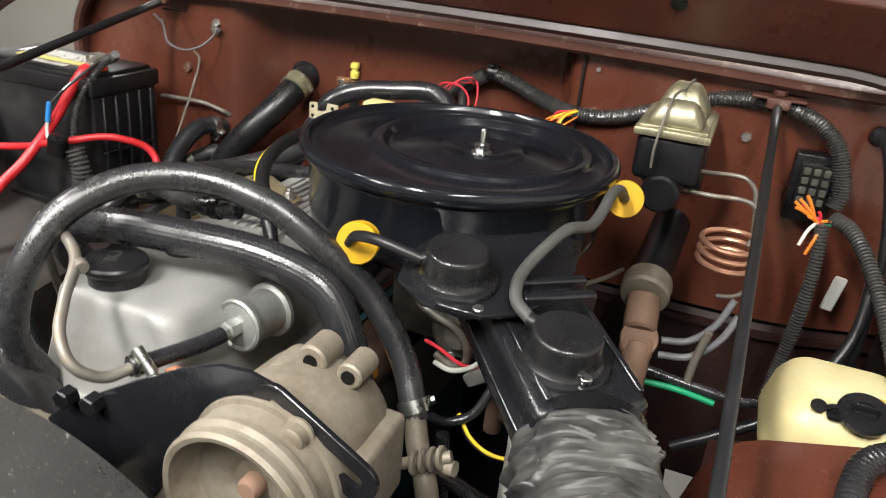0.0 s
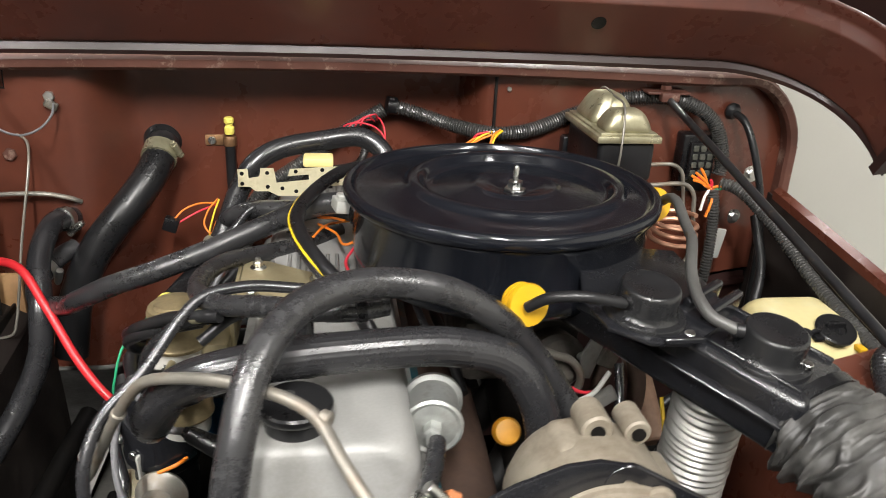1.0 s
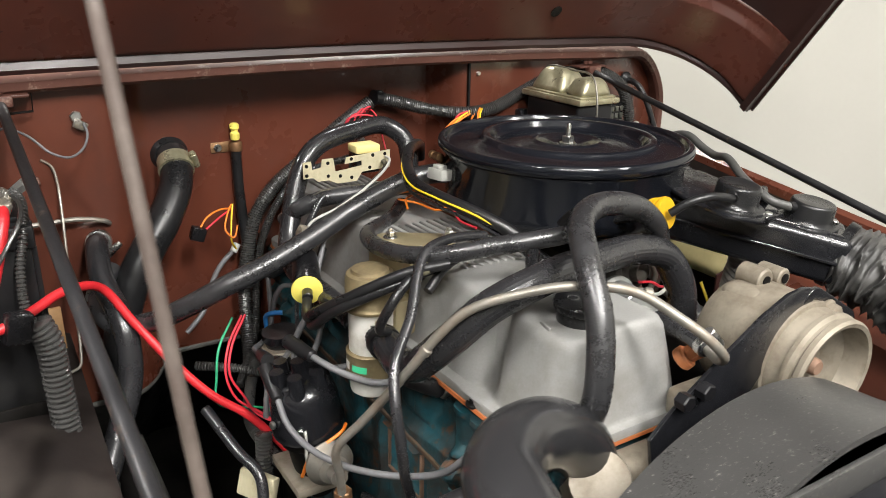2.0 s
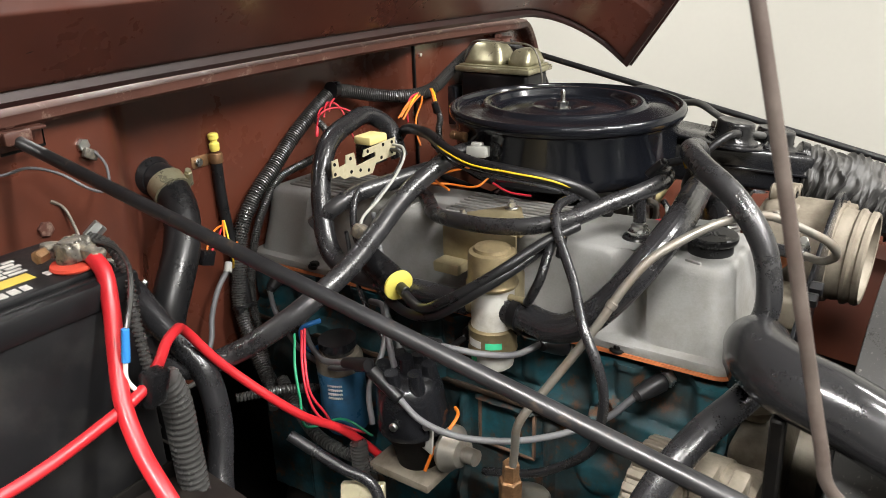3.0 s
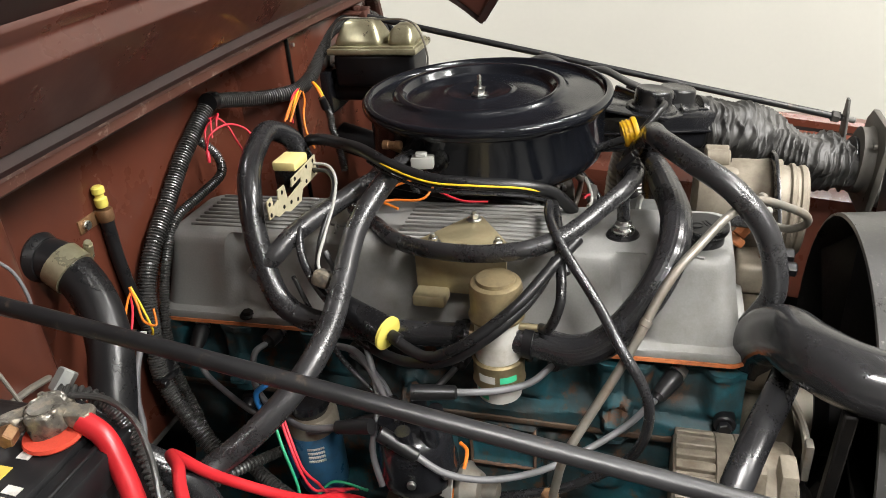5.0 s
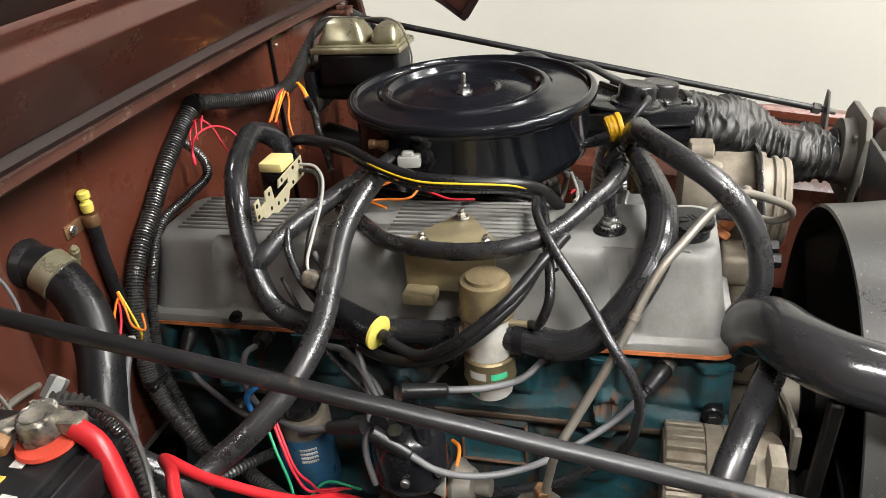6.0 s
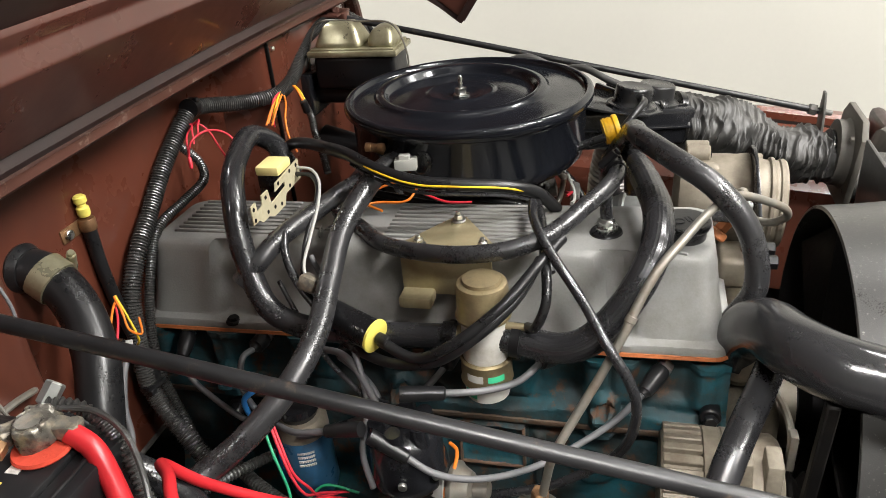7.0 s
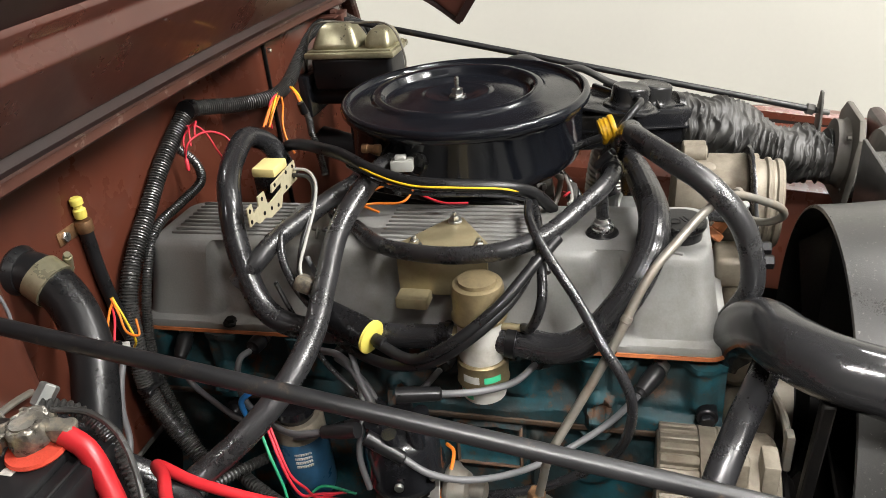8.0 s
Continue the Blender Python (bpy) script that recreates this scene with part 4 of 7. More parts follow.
solid("fuel_pipe", bm, ALU_TAN, "pale metal pipe with a ribbed fitting", "pipe", (-0.235, 0.49, 0.865))

bm = bmesh.new()
sweep(bm, spline([(-0.582, 0.646, 0.969), (-0.584, 0.612, 0.966), (-0.589, 0.578, 0.964), (-0.588, 0.55, 0.974), (-0.575, 0.515, 1.01), (-0.545, 0.49, 1.05), (-0.49, 0.485, 1.068), (-0.42, 0.495, 1.07), (-0.34, 0.51, 1.063), (-0.29, 0.515, 1.045), (-0.265, 0.51, 1.01), (-0.25, 0.51, 0.95)], 12), 0.0162, 72, flutes=0.00045)
h = solid("air_hose", bm, RUBBER, "thick black moulded rubber air hose with fine lengthwise lines", "hose", (-0.582, 0.646, 0.969), angle=60)
clamp(h, (-0.584, 0.622, 0.967), (-0.03, -0.35, -0.03), 0.0168, BLACK_PLASTIC, 0.010, 1.2)
h = hose("elbow_hose", [(-0.362, 0.955, 1.05), (-0.362, 0.975, 1.095), (-0.39, 0.988, 1.116), (-0.45, 0.977, 1.114), (-0.505, 0.958, 1.106), (-0.532, 0.946, 1.09), (-0.55, 0.938, 1.06), (-0.568, 0.922, 1.015), (-0.581, 0.902, 0.985), (-0.588, 0.87, 0.97), (-0.587, 0.81, 0.964), (-0.583, 0.685, 0.965)], 0.0135, RUBBER, "black rubber hose bent round the valve cover")
clamp(h, (-0.583, 0.695, 0.965), (0, 1, 0), 0.0142, BLACK_PLASTIC, 0.012, 1.0)
h = hose("heater_hose", [(-0.385, 0.79, 1.088), (-0.42, 0.805, 1.087), (-0.455, 0.815, 1.078), (-0.51, 0.83, 1.05), (-0.575, 0.825, 1.022), (-0.635, 0.818, 1.0), (-0.69, 0.825, 0.978), (-0.735, 0.853, 0.948), (-0.765, 0.885, 0.925), (-0.803, 0.915, 0.916), (-0.816, 0.95, 0.928), (-0.80, 1.0, 0.945), (-0.785, 1.02, 0.95)], 0.0128, RUBBER_WORN, "long black rubber heater hose with worn highlights")
clamp(h, (-0.812, 0.975, 0.937), (0.3, 0.9, 0.3), 0.0132, turn=1.2)
h = hose("short_hose", [(-0.40, 0.845, 1.06), (-0.43, 0.86, 1.058), (-0.48, 0.88, 1.052), (-0.53, 0.90, 1.045), (-0.56, 0.915, 1.03), (-0.572, 0.935, 1.01)], 0.0115, RUBBER_WORN, "short black rubber hose over the valve cover")
h = hose("heater_outlet_hose", [(-0.676, 1.118, 1.078), (-0.673, 1.092, 1.07), (-0.685, 1.055, 1.042), (-0.712, 1.026, 1.006), (-0.74, 1.012, 0.972), (-0.764, 1.004, 0.935), (-0.785, 0.995, 0.885), (-0.80, 0.985, 0.80)], 0.0225, RUBBER_DULL, "fat black heater hose with a steel clamp at the firewall")
clamp(h, (-0.675, 1.085, 1.066), (-0.005, -0.034, -0.02), 0.0232, GOLD_PALE, 0.021, turn=2.6)
bm = bmesh.new()
lathe(bm, [(0.0215, 0.0), (0.0255, 0.0), (0.027, 0.004), (0.0245, 0.009), (0.0225, 0.012), (0.0215, 0.012)], (-0.676, 1.1175, 1.078), (0, -1, -0.15), 32)
solid("grommet", bm, RUBBER_DULL, "black rubber grommet in the firewall", "grommet", (-0.668, 1.112, 1.09))
h = hose("lower_heater_hose", [(-0.792, 1.046, 0.985), (-0.803, 1.0, 0.992), (-0.808, 0.95, 0.965), (-0.797, 0.90, 0.92), (-0.80, 0.88, 0.86), (-0.825, 0.86, 0.80), (-0.86, 0.82, 0.74)], 0.0145, RUBBER, "black heater hose dropping beside the battery")
clamp(h, (-0.797, 1.025, 0.99), (-0.2, -1, 0.1), 0.0148, turn=1.5)
h = hose("vent_hose", [(-0.425, 0.87, 1.03), (-0.46, 0.83, 1.028), (-0.51, 0.785, 1.034), (-0.545, 0.735, 1.045), (-0.56, 0.68, 1.052), (-0.555, 0.63, 1.058), (-0.53, 0.59, 1.066), (-0.49, 0.56, 1.078), (-0.455, 0.54, 1.084), (-0.42, 0.53, 1.088), (-0.39, 0.535, 1.09)], 0.0095, RUBBER_WORN, "black rubber crankcase vent hose")
clamp(h, (-0.412, 0.532, 1.0885), (0.03, 0.003, 0.002), 0.0098, BLACK_PLASTIC, 0.008)
h = hose("wiring_harness", [(-0.325, 0.99, 1.06), (-0.342, 0.962, 1.085), (-0.365, 0.93, 1.097), (-0.40, 0.885, 1.105), (-0.425, 0.85, 1.108), (-0.455, 0.80, 1.10), (-0.47, 0.75, 1.093), (-0.465, 0.70, 1.088), (-0.445, 0.65, 1.078), (-0.42, 0.62, 1.06), (-0.40, 0.60, 1.03)], 0.0075, RUBBER_DULL, "black taped wiring harness with a yellow stripe wire", "wiring")
for mat, dz, dx in ((YELLOW_WIRE, 0.004, -0.007), (RUBBER, -0.006, -0.005)):
    bm = bmesh.new()
    sweep(bm, spline([(-0.43 + dx, 0.84, 1.104 + dz), (-0.456 + dx, 0.80, 1.097 + dz), (-0.471 + dx, 0.75, 1.089 + dz), (-0.466 + dx, 0.70, 1.085 + dz), (-0.447 + dx, 0.65, 1.076 + dz), (-0.42 + dx, 0.62, 1.058 + dz)]), 0.0013 if mat is YELLOW_WIRE else 0.002, 8)
    part("wire", bm, mat, h)
vh = hose("vacuum_line", [(-0.612, 0.762, 0.973), (-0.63, 0.72, 0.968), (-0.635, 0.68, 0.99), (-0.61, 0.63, 1.025), (-0.57, 0.60, 1.05), (-0.53, 0.58, 1.06)], 0.0058, RUBBER_DULL, "thin black rubber vacuum line")
bm = bmesh.new()
lathe(bm, [(0.0059, -0.004), (0.0066, -0.0035), (0.0066, 0.0035), (0.0059, 0.004)], (-0.552, 0.5915, 1.0545), (0.04, -0.02, 0.012), 16)
part("tape_band", bm, GOLD_PALE, vh, "yellowish tape band")
hose("vacuum_line", [(-0.545, 0.87, 0.985), (-0.585, 0.82, 0.955), (-0.61, 0.76, 0.945), (-0.63, 0.70, 0.965), (-0.628, 0.655, 0.998), (-0.60, 0.62, 1.025), (-0.55, 0.60, 1.045)], 0.0058, RUBBER_DULL, "thin black rubber vacuum line")
hose("vacuum_line", [(-0.585, 0.61, 0.985), (-0.60, 0.60, 0.995), (-0.595, 0.59, 1.02), (-0.57, 0.592, 1.045), (-0.53, 0.60, 1.05)], 0.0052, RUBBER_DULL, "thin black rubber vacuum line")
hose("vacuum_line", [(-0.46, 0.62, 1.066), (-0.51, 0.612, 1.073), (-0.545, 0.60, 1.07), (-0.564, 0.585, 1.056), (-0.59, 0.555, 1.024), (-0.622, 0.528, 0.994), (-0.632, 0.508, 0.965), (-0.632, 0.499, 0.934), (-0.625, 0.503, 0.889), (-0.61, 0.518, 0.846), (-0.60, 0.55, 0.808), (-0.595, 0.594, 0.774), (-0.59, 0.665, 0.744)], 0.0053, RUBBER, "black vacuum line hanging down the engine side")
hose("vacuum_line", [(-0.425, 0.62, 1.05), (-0.47, 0.61, 1.055), (-0.52, 0.60, 1.05), (-0.55, 0.59, 1.03)], 0.0052, RUBBER_DULL, "thin black rubber vacuum line")
fl = hose("fuel_line", [(-0.645, 0.598, 0.72), (-0.65, 0.592, 0.80), (-0.655, 0.585, 0.845), (-0.662, 0.576, 0.888), (-0.643, 0.555, 0.926), (-0.625, 0.533, 0.964), (-0.609, 0.515, 0.998), (-0.592, 0.5, 1.03), (-0.574, 0.484, 1.055), (-0.55, 0.465, 1.07), (-0.50, 0.435, 1.082), (-0.45, 0.405, 1.077), (-0.428, 0.37, 1.06), (-0.413, 0.35, 1.045), (-0.398, 0.345, 1.028), (-0.385, 0.36, 1.014), (-0.375, 0.385, 1.015)], 0.0046, STEEL_TUBE, "bent dull steel fuel tube", "fuel line")
for p, d in (((-0.601, 0.508, 1.013), (-0.016, 0.016, -0.03)), ((-0.44, 0.4, 1.075), (0.05, -0.03, -0.005))):
    bm = bmesh.new()
    lathe(bm, [(0.0046, -0.004), (0.0058, -0.003), (0.0058, 0.003), (0.0046, 0.004)], p, d, 14)
    part("sleeve", bm, STEEL_TUBE, fl)
h = hose("fuel_hose", [(-0.378, 0.378, 1.0145), (-0.368, 0.41, 1.012), (-0.36, 0.44, 1.009), (-0.356, 0.46, 1.008)], 0.0072, RUBBER, "black rubber fuel hose with clamps")
clamp(h, (-0.376, 0.384, 1.015), (0.2, 1, 0.1), 0.0076, w=0.008)
ff = thing("fuel_filter", "bright plated steel fuel filter", "fuel filter", (-0.352, 0.5, 1.0))
bm = bmesh.new()
lathe(bm, [(0.006, -0.03), (0.006, -0.016), (0.0085, -0.015), (0.0085, -0.002), (0.0, -0.002)], (-0.356, 0.484, 1.006), (0.12, 1, -0.05), 6)
part("spigot", bm, ZINC, ff)
bm = bmesh.new()
lathe(bm, [(0.0, -0.0035), (0.012, -0.004), (0.0195, -0.002), (0.0225, -0.0035), (0.0245, -0.002), (0.0248, 0.002), (0.0235, 0.004), (0.0222, 0.006), (0.0215, 0.010), (0.0215, 0.037), (0.0255, 0.039), (0.0255, 0.043), (0.023, 0.046), (0.019, 0.055), (0.0, 0.057)], (-0.356, 0.484, 1.006), (0.12, 1, -0.05), 36)
part("canister", bm, ZINC, ff)

h = hose("radiator_hose", [(-0.50, 0.392, 0.915), (-0.52, 0.388, 0.955), (-0.565, 0.378, 0.988), (-0.61, 0.362, 1.0), (-0.64, 0.335, 1.003), (-0.652, 0.30, 1.0), (-0.655, 0.255, 0.985), (-0.65, 0.205, 0.965)], 0.030, RUBBER_WET, "thick glossy black upper radiator hose", sides=24)
clamp(h, (-0.651, 0.22, 0.972), (0, -1, -0.3), 0.0305, turn=0.5)
h = hose("coolant_hose", [(-0.57, 0.372, 0.95), (-0.60, 0.384, 0.94), (-0.64, 0.402, 0.925), (-0.675, 0.418, 0.90), (-0.705, 0.432, 0.86), (-0.72, 0.44, 0.79)], 0.0148, RUBBER, "black rubber lower coolant hose")
h = hose("corrugated_loom", [(0.138, 1.008, 1.06), (0.141, 1.01, 1.08), (0.12, 1.015, 1.138), (0.075, 1.025, 1.165), (0.02, 1.04, 1.168), (-0.04, 1.05, 1.158), (-0.09, 1.046, 1.138), (-0.15, 1.038, 1.117), (-0.205, 1.04, 1.112), (-0.26, 1.07, 1.117), (-0.31, 1.088, 1.130), (-0.345, 1.096, 1.138)], 0.0098, LOOM, "black corrugated wiring loom along the firewall past the brake cylinder", "wiring", ribs=0.0026, pitch=0.0038)
hose("corrugated_loom", [(-0.356, 1.098, 1.133), (-0.385, 1.1, 1.115), (-0.43, 1.102, 1.085), (-0.483, 1.1, 1.045), (-0.53, 1.098, 1.01), (-0.563, 1.096, 0.965), (-0.578, 1.092, 0.915), (-0.589, 1.086, 0.862), (-0.6, 1.05, 0.80), (-0.615, 1.0, 0.75)], 0.0104, LOOM, "thick black corrugated loom dropping down the firewall", "wiring", ribs=0.0025, pitch=0.0038)
bm = bmesh.new()
lathe(bm, [(0.0108, -0.007), (0.0132, -0.007), (0.0132, 0.007), (0.0108, 0.007)], (-0.345, 1.096, 1.138), (0.9, 0.1, -0.1), 24)
rbox(bm, (-0.349, 1.082, 1.146), (-0.341, 1.09, 1.152), 0.002)
part("loom_clip", bm, BLACK_PLASTIC, h)
hose("corrugated_loom", [(-0.39, 1.098, 1.102), (-0.384, 1.078, 1.078), (-0.395, 1.068, 1.058), (-0.44, 1.075, 1.045), (-0.485, 1.088, 1.03), (-0.53, 1.086, 0.985), (-0.557, 1.084, 0.93), (-0.572, 1.078, 0.87), (-0.59, 1.045, 0.80), (-0.64, 0.98, 0.75)], 0.0058, LOOM, "thin black corrugated wiring loom looping off the main one", "wiring", ribs=0.0015, pitch=0.0032)
bm = bmesh.new()
lathe(bm, [(0.0155, -0.002), (0.0168, -0.002), (0.0168, 0.002), (0.0155, 0.002)], (-0.586, 1.083, 0.862), (-0.1, -0.3, -1), 20)
rbox(bm, (-0.606, 1.070, 0.858), (-0.596, 1.078, 0.866), 0.001, 1)
solid("cable_tie", bm, BLACK_PLASTIC, "black plastic cable tie round two looms", "cable tie", (-0.589, 1.087, 0.862))


# ---- braces and prop ----
def brace(a, b, r, label):
    t = thing("brace_rod", label, "brace rod", a, "grille brace rods")
    bm = bmesh.new()
    rod(bm, a, b, r, 14)
    part("shaft", bm, BLACK_ROD, t)
    bm = bmesh.new()
    a = Vector(a)
    rbox(bm, a + Vector((-0.032, -0.004, 0.006)), a + Vector((0.032, 0.035, 0.010)), 0.0015)
    rbox(bm, a + Vector((-0.014, -0.010, -0.004)), a + Vector((0.014, 0.004, 0.010)), 0.003)
    br = part("bracket", bm, PAINT_FADED, t, "painted bracket with a bolt")
    bm = bmesh.new()
    rod(bm, a + Vector((-0.0, 0.012, 0.010)), a + Vector((-0.0, 0.012, 0.017)), 0.0085, 6)
    part("bolt", bm, PAINT_FADED, br)
    bm = bmesh.new()
    b = Vector(b)
    d = (b - a).normalized()
    rod(bm, b - d * 0.016, b - d * 0.004, 0.0095, 6)
    rod(bm, b - d * 0.004, b + d * 0.02, 0.0045, 12)
    part("nut", bm, DUSTY, t)


brace((0.046, 1.018, 1.17), (0.042, 0.235, 1.003), 0.0052, "black steel brace rod from firewall to grille")
brace((-0.882, 1.018, 1.18), (-0.862, 0.235, 1.028), 0.0062, "black steel brace rod from firewall to grille")
for lx, lz in ((0.042, 1.0), (-0.862, 1.025)):
    bm = bmesh.new()
    prism(bm, [(-0.02, -0.09), (0.02, -0.09), (0.018, 0.0), (0.006, 0.034), (-0.006, 0.034), (-0.018, 0.0)], 0.004, Matrix.Translation((lx, 0.232, lz)) @ pose(0, 0, 0, 90, 0, 0), 0.001)
    solid("hood_guide", bm, DUSTY, "dull dusty steel guide plate on the grille top", "bracket", (lx, 0.23, 0.94), "grille guide plates")
bm = bmesh.new()
sweep(bm, spline([(-0.915, 0.60, 2.25), (-0.89, 0.47, 1.80), (-0.865, 0.339, 1.314), (-0.854, 0.284, 1.09), (-0.852, 0.277, 1.065), (-0.845, 0.255, 1.045), (-0.83, 0.21, 1.02), (-0.81, 0.17, 0.99)]), 0.0037, 12)
hp = thing("hood_prop", "dull grey-brown steel hood prop rod", "hood prop", (-0.81, 0.17, 0.98))
part("prop_rod", bm, PROP_GREY, hp)
bm = bmesh.new()
lathe(bm, [(0.004, -0.01), (0.0075, -0.009), (0.0075, 0.009), (0.004, 0.01)], (-0.815, 0.18, 0.998), (0.4, -0.8, -0.6), 16)
part("pivot_bush", bm, RUBBER_DULL, hp)

# ---- battery corner ----
tray = thing("battery_tray", "dark steel battery tray with hold-down rod", "battery tray", (-1.0, 0.96, 0.84))
bm = bmesh.new()
rbox(bm, (-1.145, 0.845, 0.842), (-0.868, 1.03, 0.848), 0.002)
rbox(bm, (-1.145, 0.842, 0.842), (-0.868, 0.846, 0.875), 0.001)
rbox(bm, (-0.872, 0.845, 0.842), (-0.868, 1.03, 0.875), 0.001)
part("pan", bm, GREASE_SHADE, tray)
bm = bmesh.new()
sweep(bm, spline([(-0.848, 1.046, 1.103), (-0.838, 1.045, 1.095), (-0.834, 1.04, 1.083), (-0.841, 0.985, 0.97), (-0.846, 0.94, 0.875), (-0.85, 0.935, 0.862), (-0.862, 0.934, 0.857), (-0.94, 0.93, 0.853)], 6), 0.0019, 8)
part("hold_down_rod", bm, STEEL_TUBE, tray)
bm = bmesh.new()
sweep(bm, spline([(-0.906, 1.03, 1.022), (-0.861, 1.03, 1.024), (-0.815, 1.032, 1.023), (-0.785, 1.036, 1.015), (-0.778, 1.045, 1.008)], 6), 0.0034, 8)
part("cross_rod", bm, STEEL_TUBE, tray)
bm = bmesh.new()
rbox(bm, (-0.887, 1.0, 0.815), (-0.856, 1.008, 0.918), 0.001)
part("board", bm, WOOD, tray, "scrap of bare wood")
bat = thing("battery", "black car battery with white and gold label on top", "battery", (-1.0, 0.95, 0.85))
bm = bmesh.new()
rbox(bm, (-1.135, 0.857, 0.8485), (-0.882, 0.992, 1.058), 0.006, 2)
case = part("case", bm, BATTERY_CASE, bat)
for k in range(5):                                # ribs on the end wall
    bm = bmesh.new()
    rbox(bm, (-0.884, 0.872 + k * 0.025, 0.87), (-0.877, 0.877 + k * 0.025, 1.048), 0.001, 1)
    part("rib", bm, BATTERY_CASE, case)
for z in (0.90, 0.96):
    bm = bmesh.new()
    rbox(bm, (-0.884, 0.865, z), (-0.878, 0.985, z + 0.005), 0.001, 1)
    part("rib", bm, BATTERY_CASE, case)
bm = bmesh.new()
rbox(bm, (-1.138, 0.853, 1.051), (-0.878, 0.996, 1.077), 0.004, 2)
rbox(bm, (-1.128, 0.874, 1.075), (-0.888, 0.988, 1.083), 0.003, 2)
rbox(bm, (-1.138, 0.862, 1.075), (-0.878, 0.866, 1.0795), 0.001, 1)
lid = part("lid", bm, BATTERY_CASE, bat, "black ridged battery lid")


def flat_part(name, x0, x1, y0, y1, z, mat, parent, turn=0.0, h=0.0006):
    bm = bmesh.new()
    rbox(bm, (x0, y0, z), (x1, y1, z + h), 0, 1, pose(0, 0, 0, 0, 0, turn))
    return part(name, bm, mat, parent)


flat_part("gold_label", -1.08, -0.946, 0.902, 0.919, 1.0831, LABEL_GOLD, bat)
rnd = random.Random(4)
x = -1.03
for k in range(7):                                # brand lettering as plain bars
    w = rnd.uniform(0.0065, 0.009)
    flat_part("label_bar", x, x + w, 0.881, 0.893, 1.0831, LABEL_WHITE, bat, rnd.uniform(-4, 4))
    x += w + 0.0028
for row in range(5):
    x = -1.10
    while x < -0.945:
        w = rnd.uniform(0.005, 0.016)
        flat_part("label_bar", x, x + w, 0.925 + row * 0.0082, 0.9297 + row * 0.0082 + rnd.uniform(-0.0006, 0.0008), 1.0831, LABEL_WHITE, bat, rnd.uniform(-2, 2))
        x += w + rnd.uniform(0.0015, 0.004)
flat_part("label_mark", -0.938, -0.924, 0.897, 0.907, 1.0831, LABEL_WHITE, bat)
bm = bmesh.new()
lathe(bm, [(0.011, 0.0), (0.0195, 0.0), (0.021, 0.002), (0.02, 0.0045), (0.011, 0.005)], (-0.914, 0.895, 1.0832), (0, 0, 1), 28)
part("felt_washer", bm, surf("red_felt", (0.6, 0.06, 0.03), 0.9, var=0.2, grain=400, bump=0.5), bat, "red felt washer round the post")
bm = bmesh.new()
lathe(bm, [(0.0105, 0.0), (0.009, 0.019), (0.0, 0.0195)], (-0.912, 0.9, 1.088), (0, 0, 1), 20)
part("post", bm, CORRODED, bat, "lead battery post")

cc = thing("battery_cable", "red battery cable with a corroded clamp on the post", "battery cable", (-0.912, 0.9, 1.088))
bm = bmesh.new()
lathe(bm, [(0.0095, 0.0), (0.0155, 0.0), (0.017, 0.004), (0.016, 0.016), (0.013, 0.0195), (0.0095, 0.0195)], (-0.912, 0.9, 1.0885), (0, 0, 1), 18)
rbox(bm, (-0.911, 0.868, 1.086), (-0.894, 0.892, 1.102), 0.005, 3, pose(0, 0, 0, 12, 0, 18))
rbox(bm, (-0.932, 0.910, 1.089), (-0.906, 0.927, 1.105), 0.005, 3, pose(0, 0, 0, 0, 8, -20))
rbox(bm, (-0.902, 0.892, 1.092), (-0.889, 0.917, 1.108), 0.005, 3, pose(0, 0, 0, 0, 10, 12))
bmesh.ops.subdivide_edges(bm, edges=bm.edges, cuts=2, use_grid_fill=True)
bmesh.ops.scale(bm, vec=(0.88, 0.88, 0.9), space=Matrix.Translation((0.905, -0.897, -1.088)), verts=bm.verts)
for v in bm.verts:
    v.co += Vector((noise.noise(v.co * 330), noise.noise(v.co * 330 + Vector((5, 0, 0))), noise.noise(v.co * 330 + Vector((0, 5, 0))))) * 0.0011
    v.co += Vector((noise.noise(v.co * 110), noise.noise(v.co * 110 + Vector((7, 0, 0))), noise.noise(v.co * 110 + Vector((0, 7, 0))))) * 0.0026
part("terminal_clamp", bm, CORRODED, cc, "corroded lead terminal clamp")
bm = bmesh.new()
rod(bm, (-0.876, 0.904, 1.111), (-0.889, 0.908, 1.1), 0.0072, 6)
part("clamp_bolt", bm, ZINC, cc)
bm = bmesh.new()
rod(bm, (-0.927, 0.915, 1.097), (-0.938, 0.912, 1.096), 0.0068, 6)
part("clamp_bolt", bm, BRASS, cc)
bm = bmesh.new()
sweep(bm, spline([(-0.904, 0.878, 1.092), (-0.906, 0.862, 1.082), (-0.915, 0.846, 1.055), (-0.928, 0.83, 1.02), (-0.943, 0.808, 0.985), (-0.952, 0.78, 0.955), (-0.958, 0.745, 0.93), (-0.96, 0.69, 0.88), (-0.95, 0.60, 0.83)]), 0.0078, 16)
part("cable", bm, RED, cc, "bright red insulation")
bm = bmesh.new()
sweep(bm, spline([(-0.892, 0.895, 1.102), (-0.886, 0.87, 1.097), (-0.89, 0.848, 1.085), (-0.905, 0.829, 1.066), (-0.923, 0.816, 1.042)]), 0.0024, 8)
part("lead", bm, LOOM, cc, "thin black lead")
bm = bmesh.new()
rod(bm, (-0.923, 0.816, 1.046), (-0.929, 0.815, 1.016), 0.0038, 10)
part("splice", bm, BLUE_WIRE, cc, "blue crimp splice")
bm = bmesh.new()
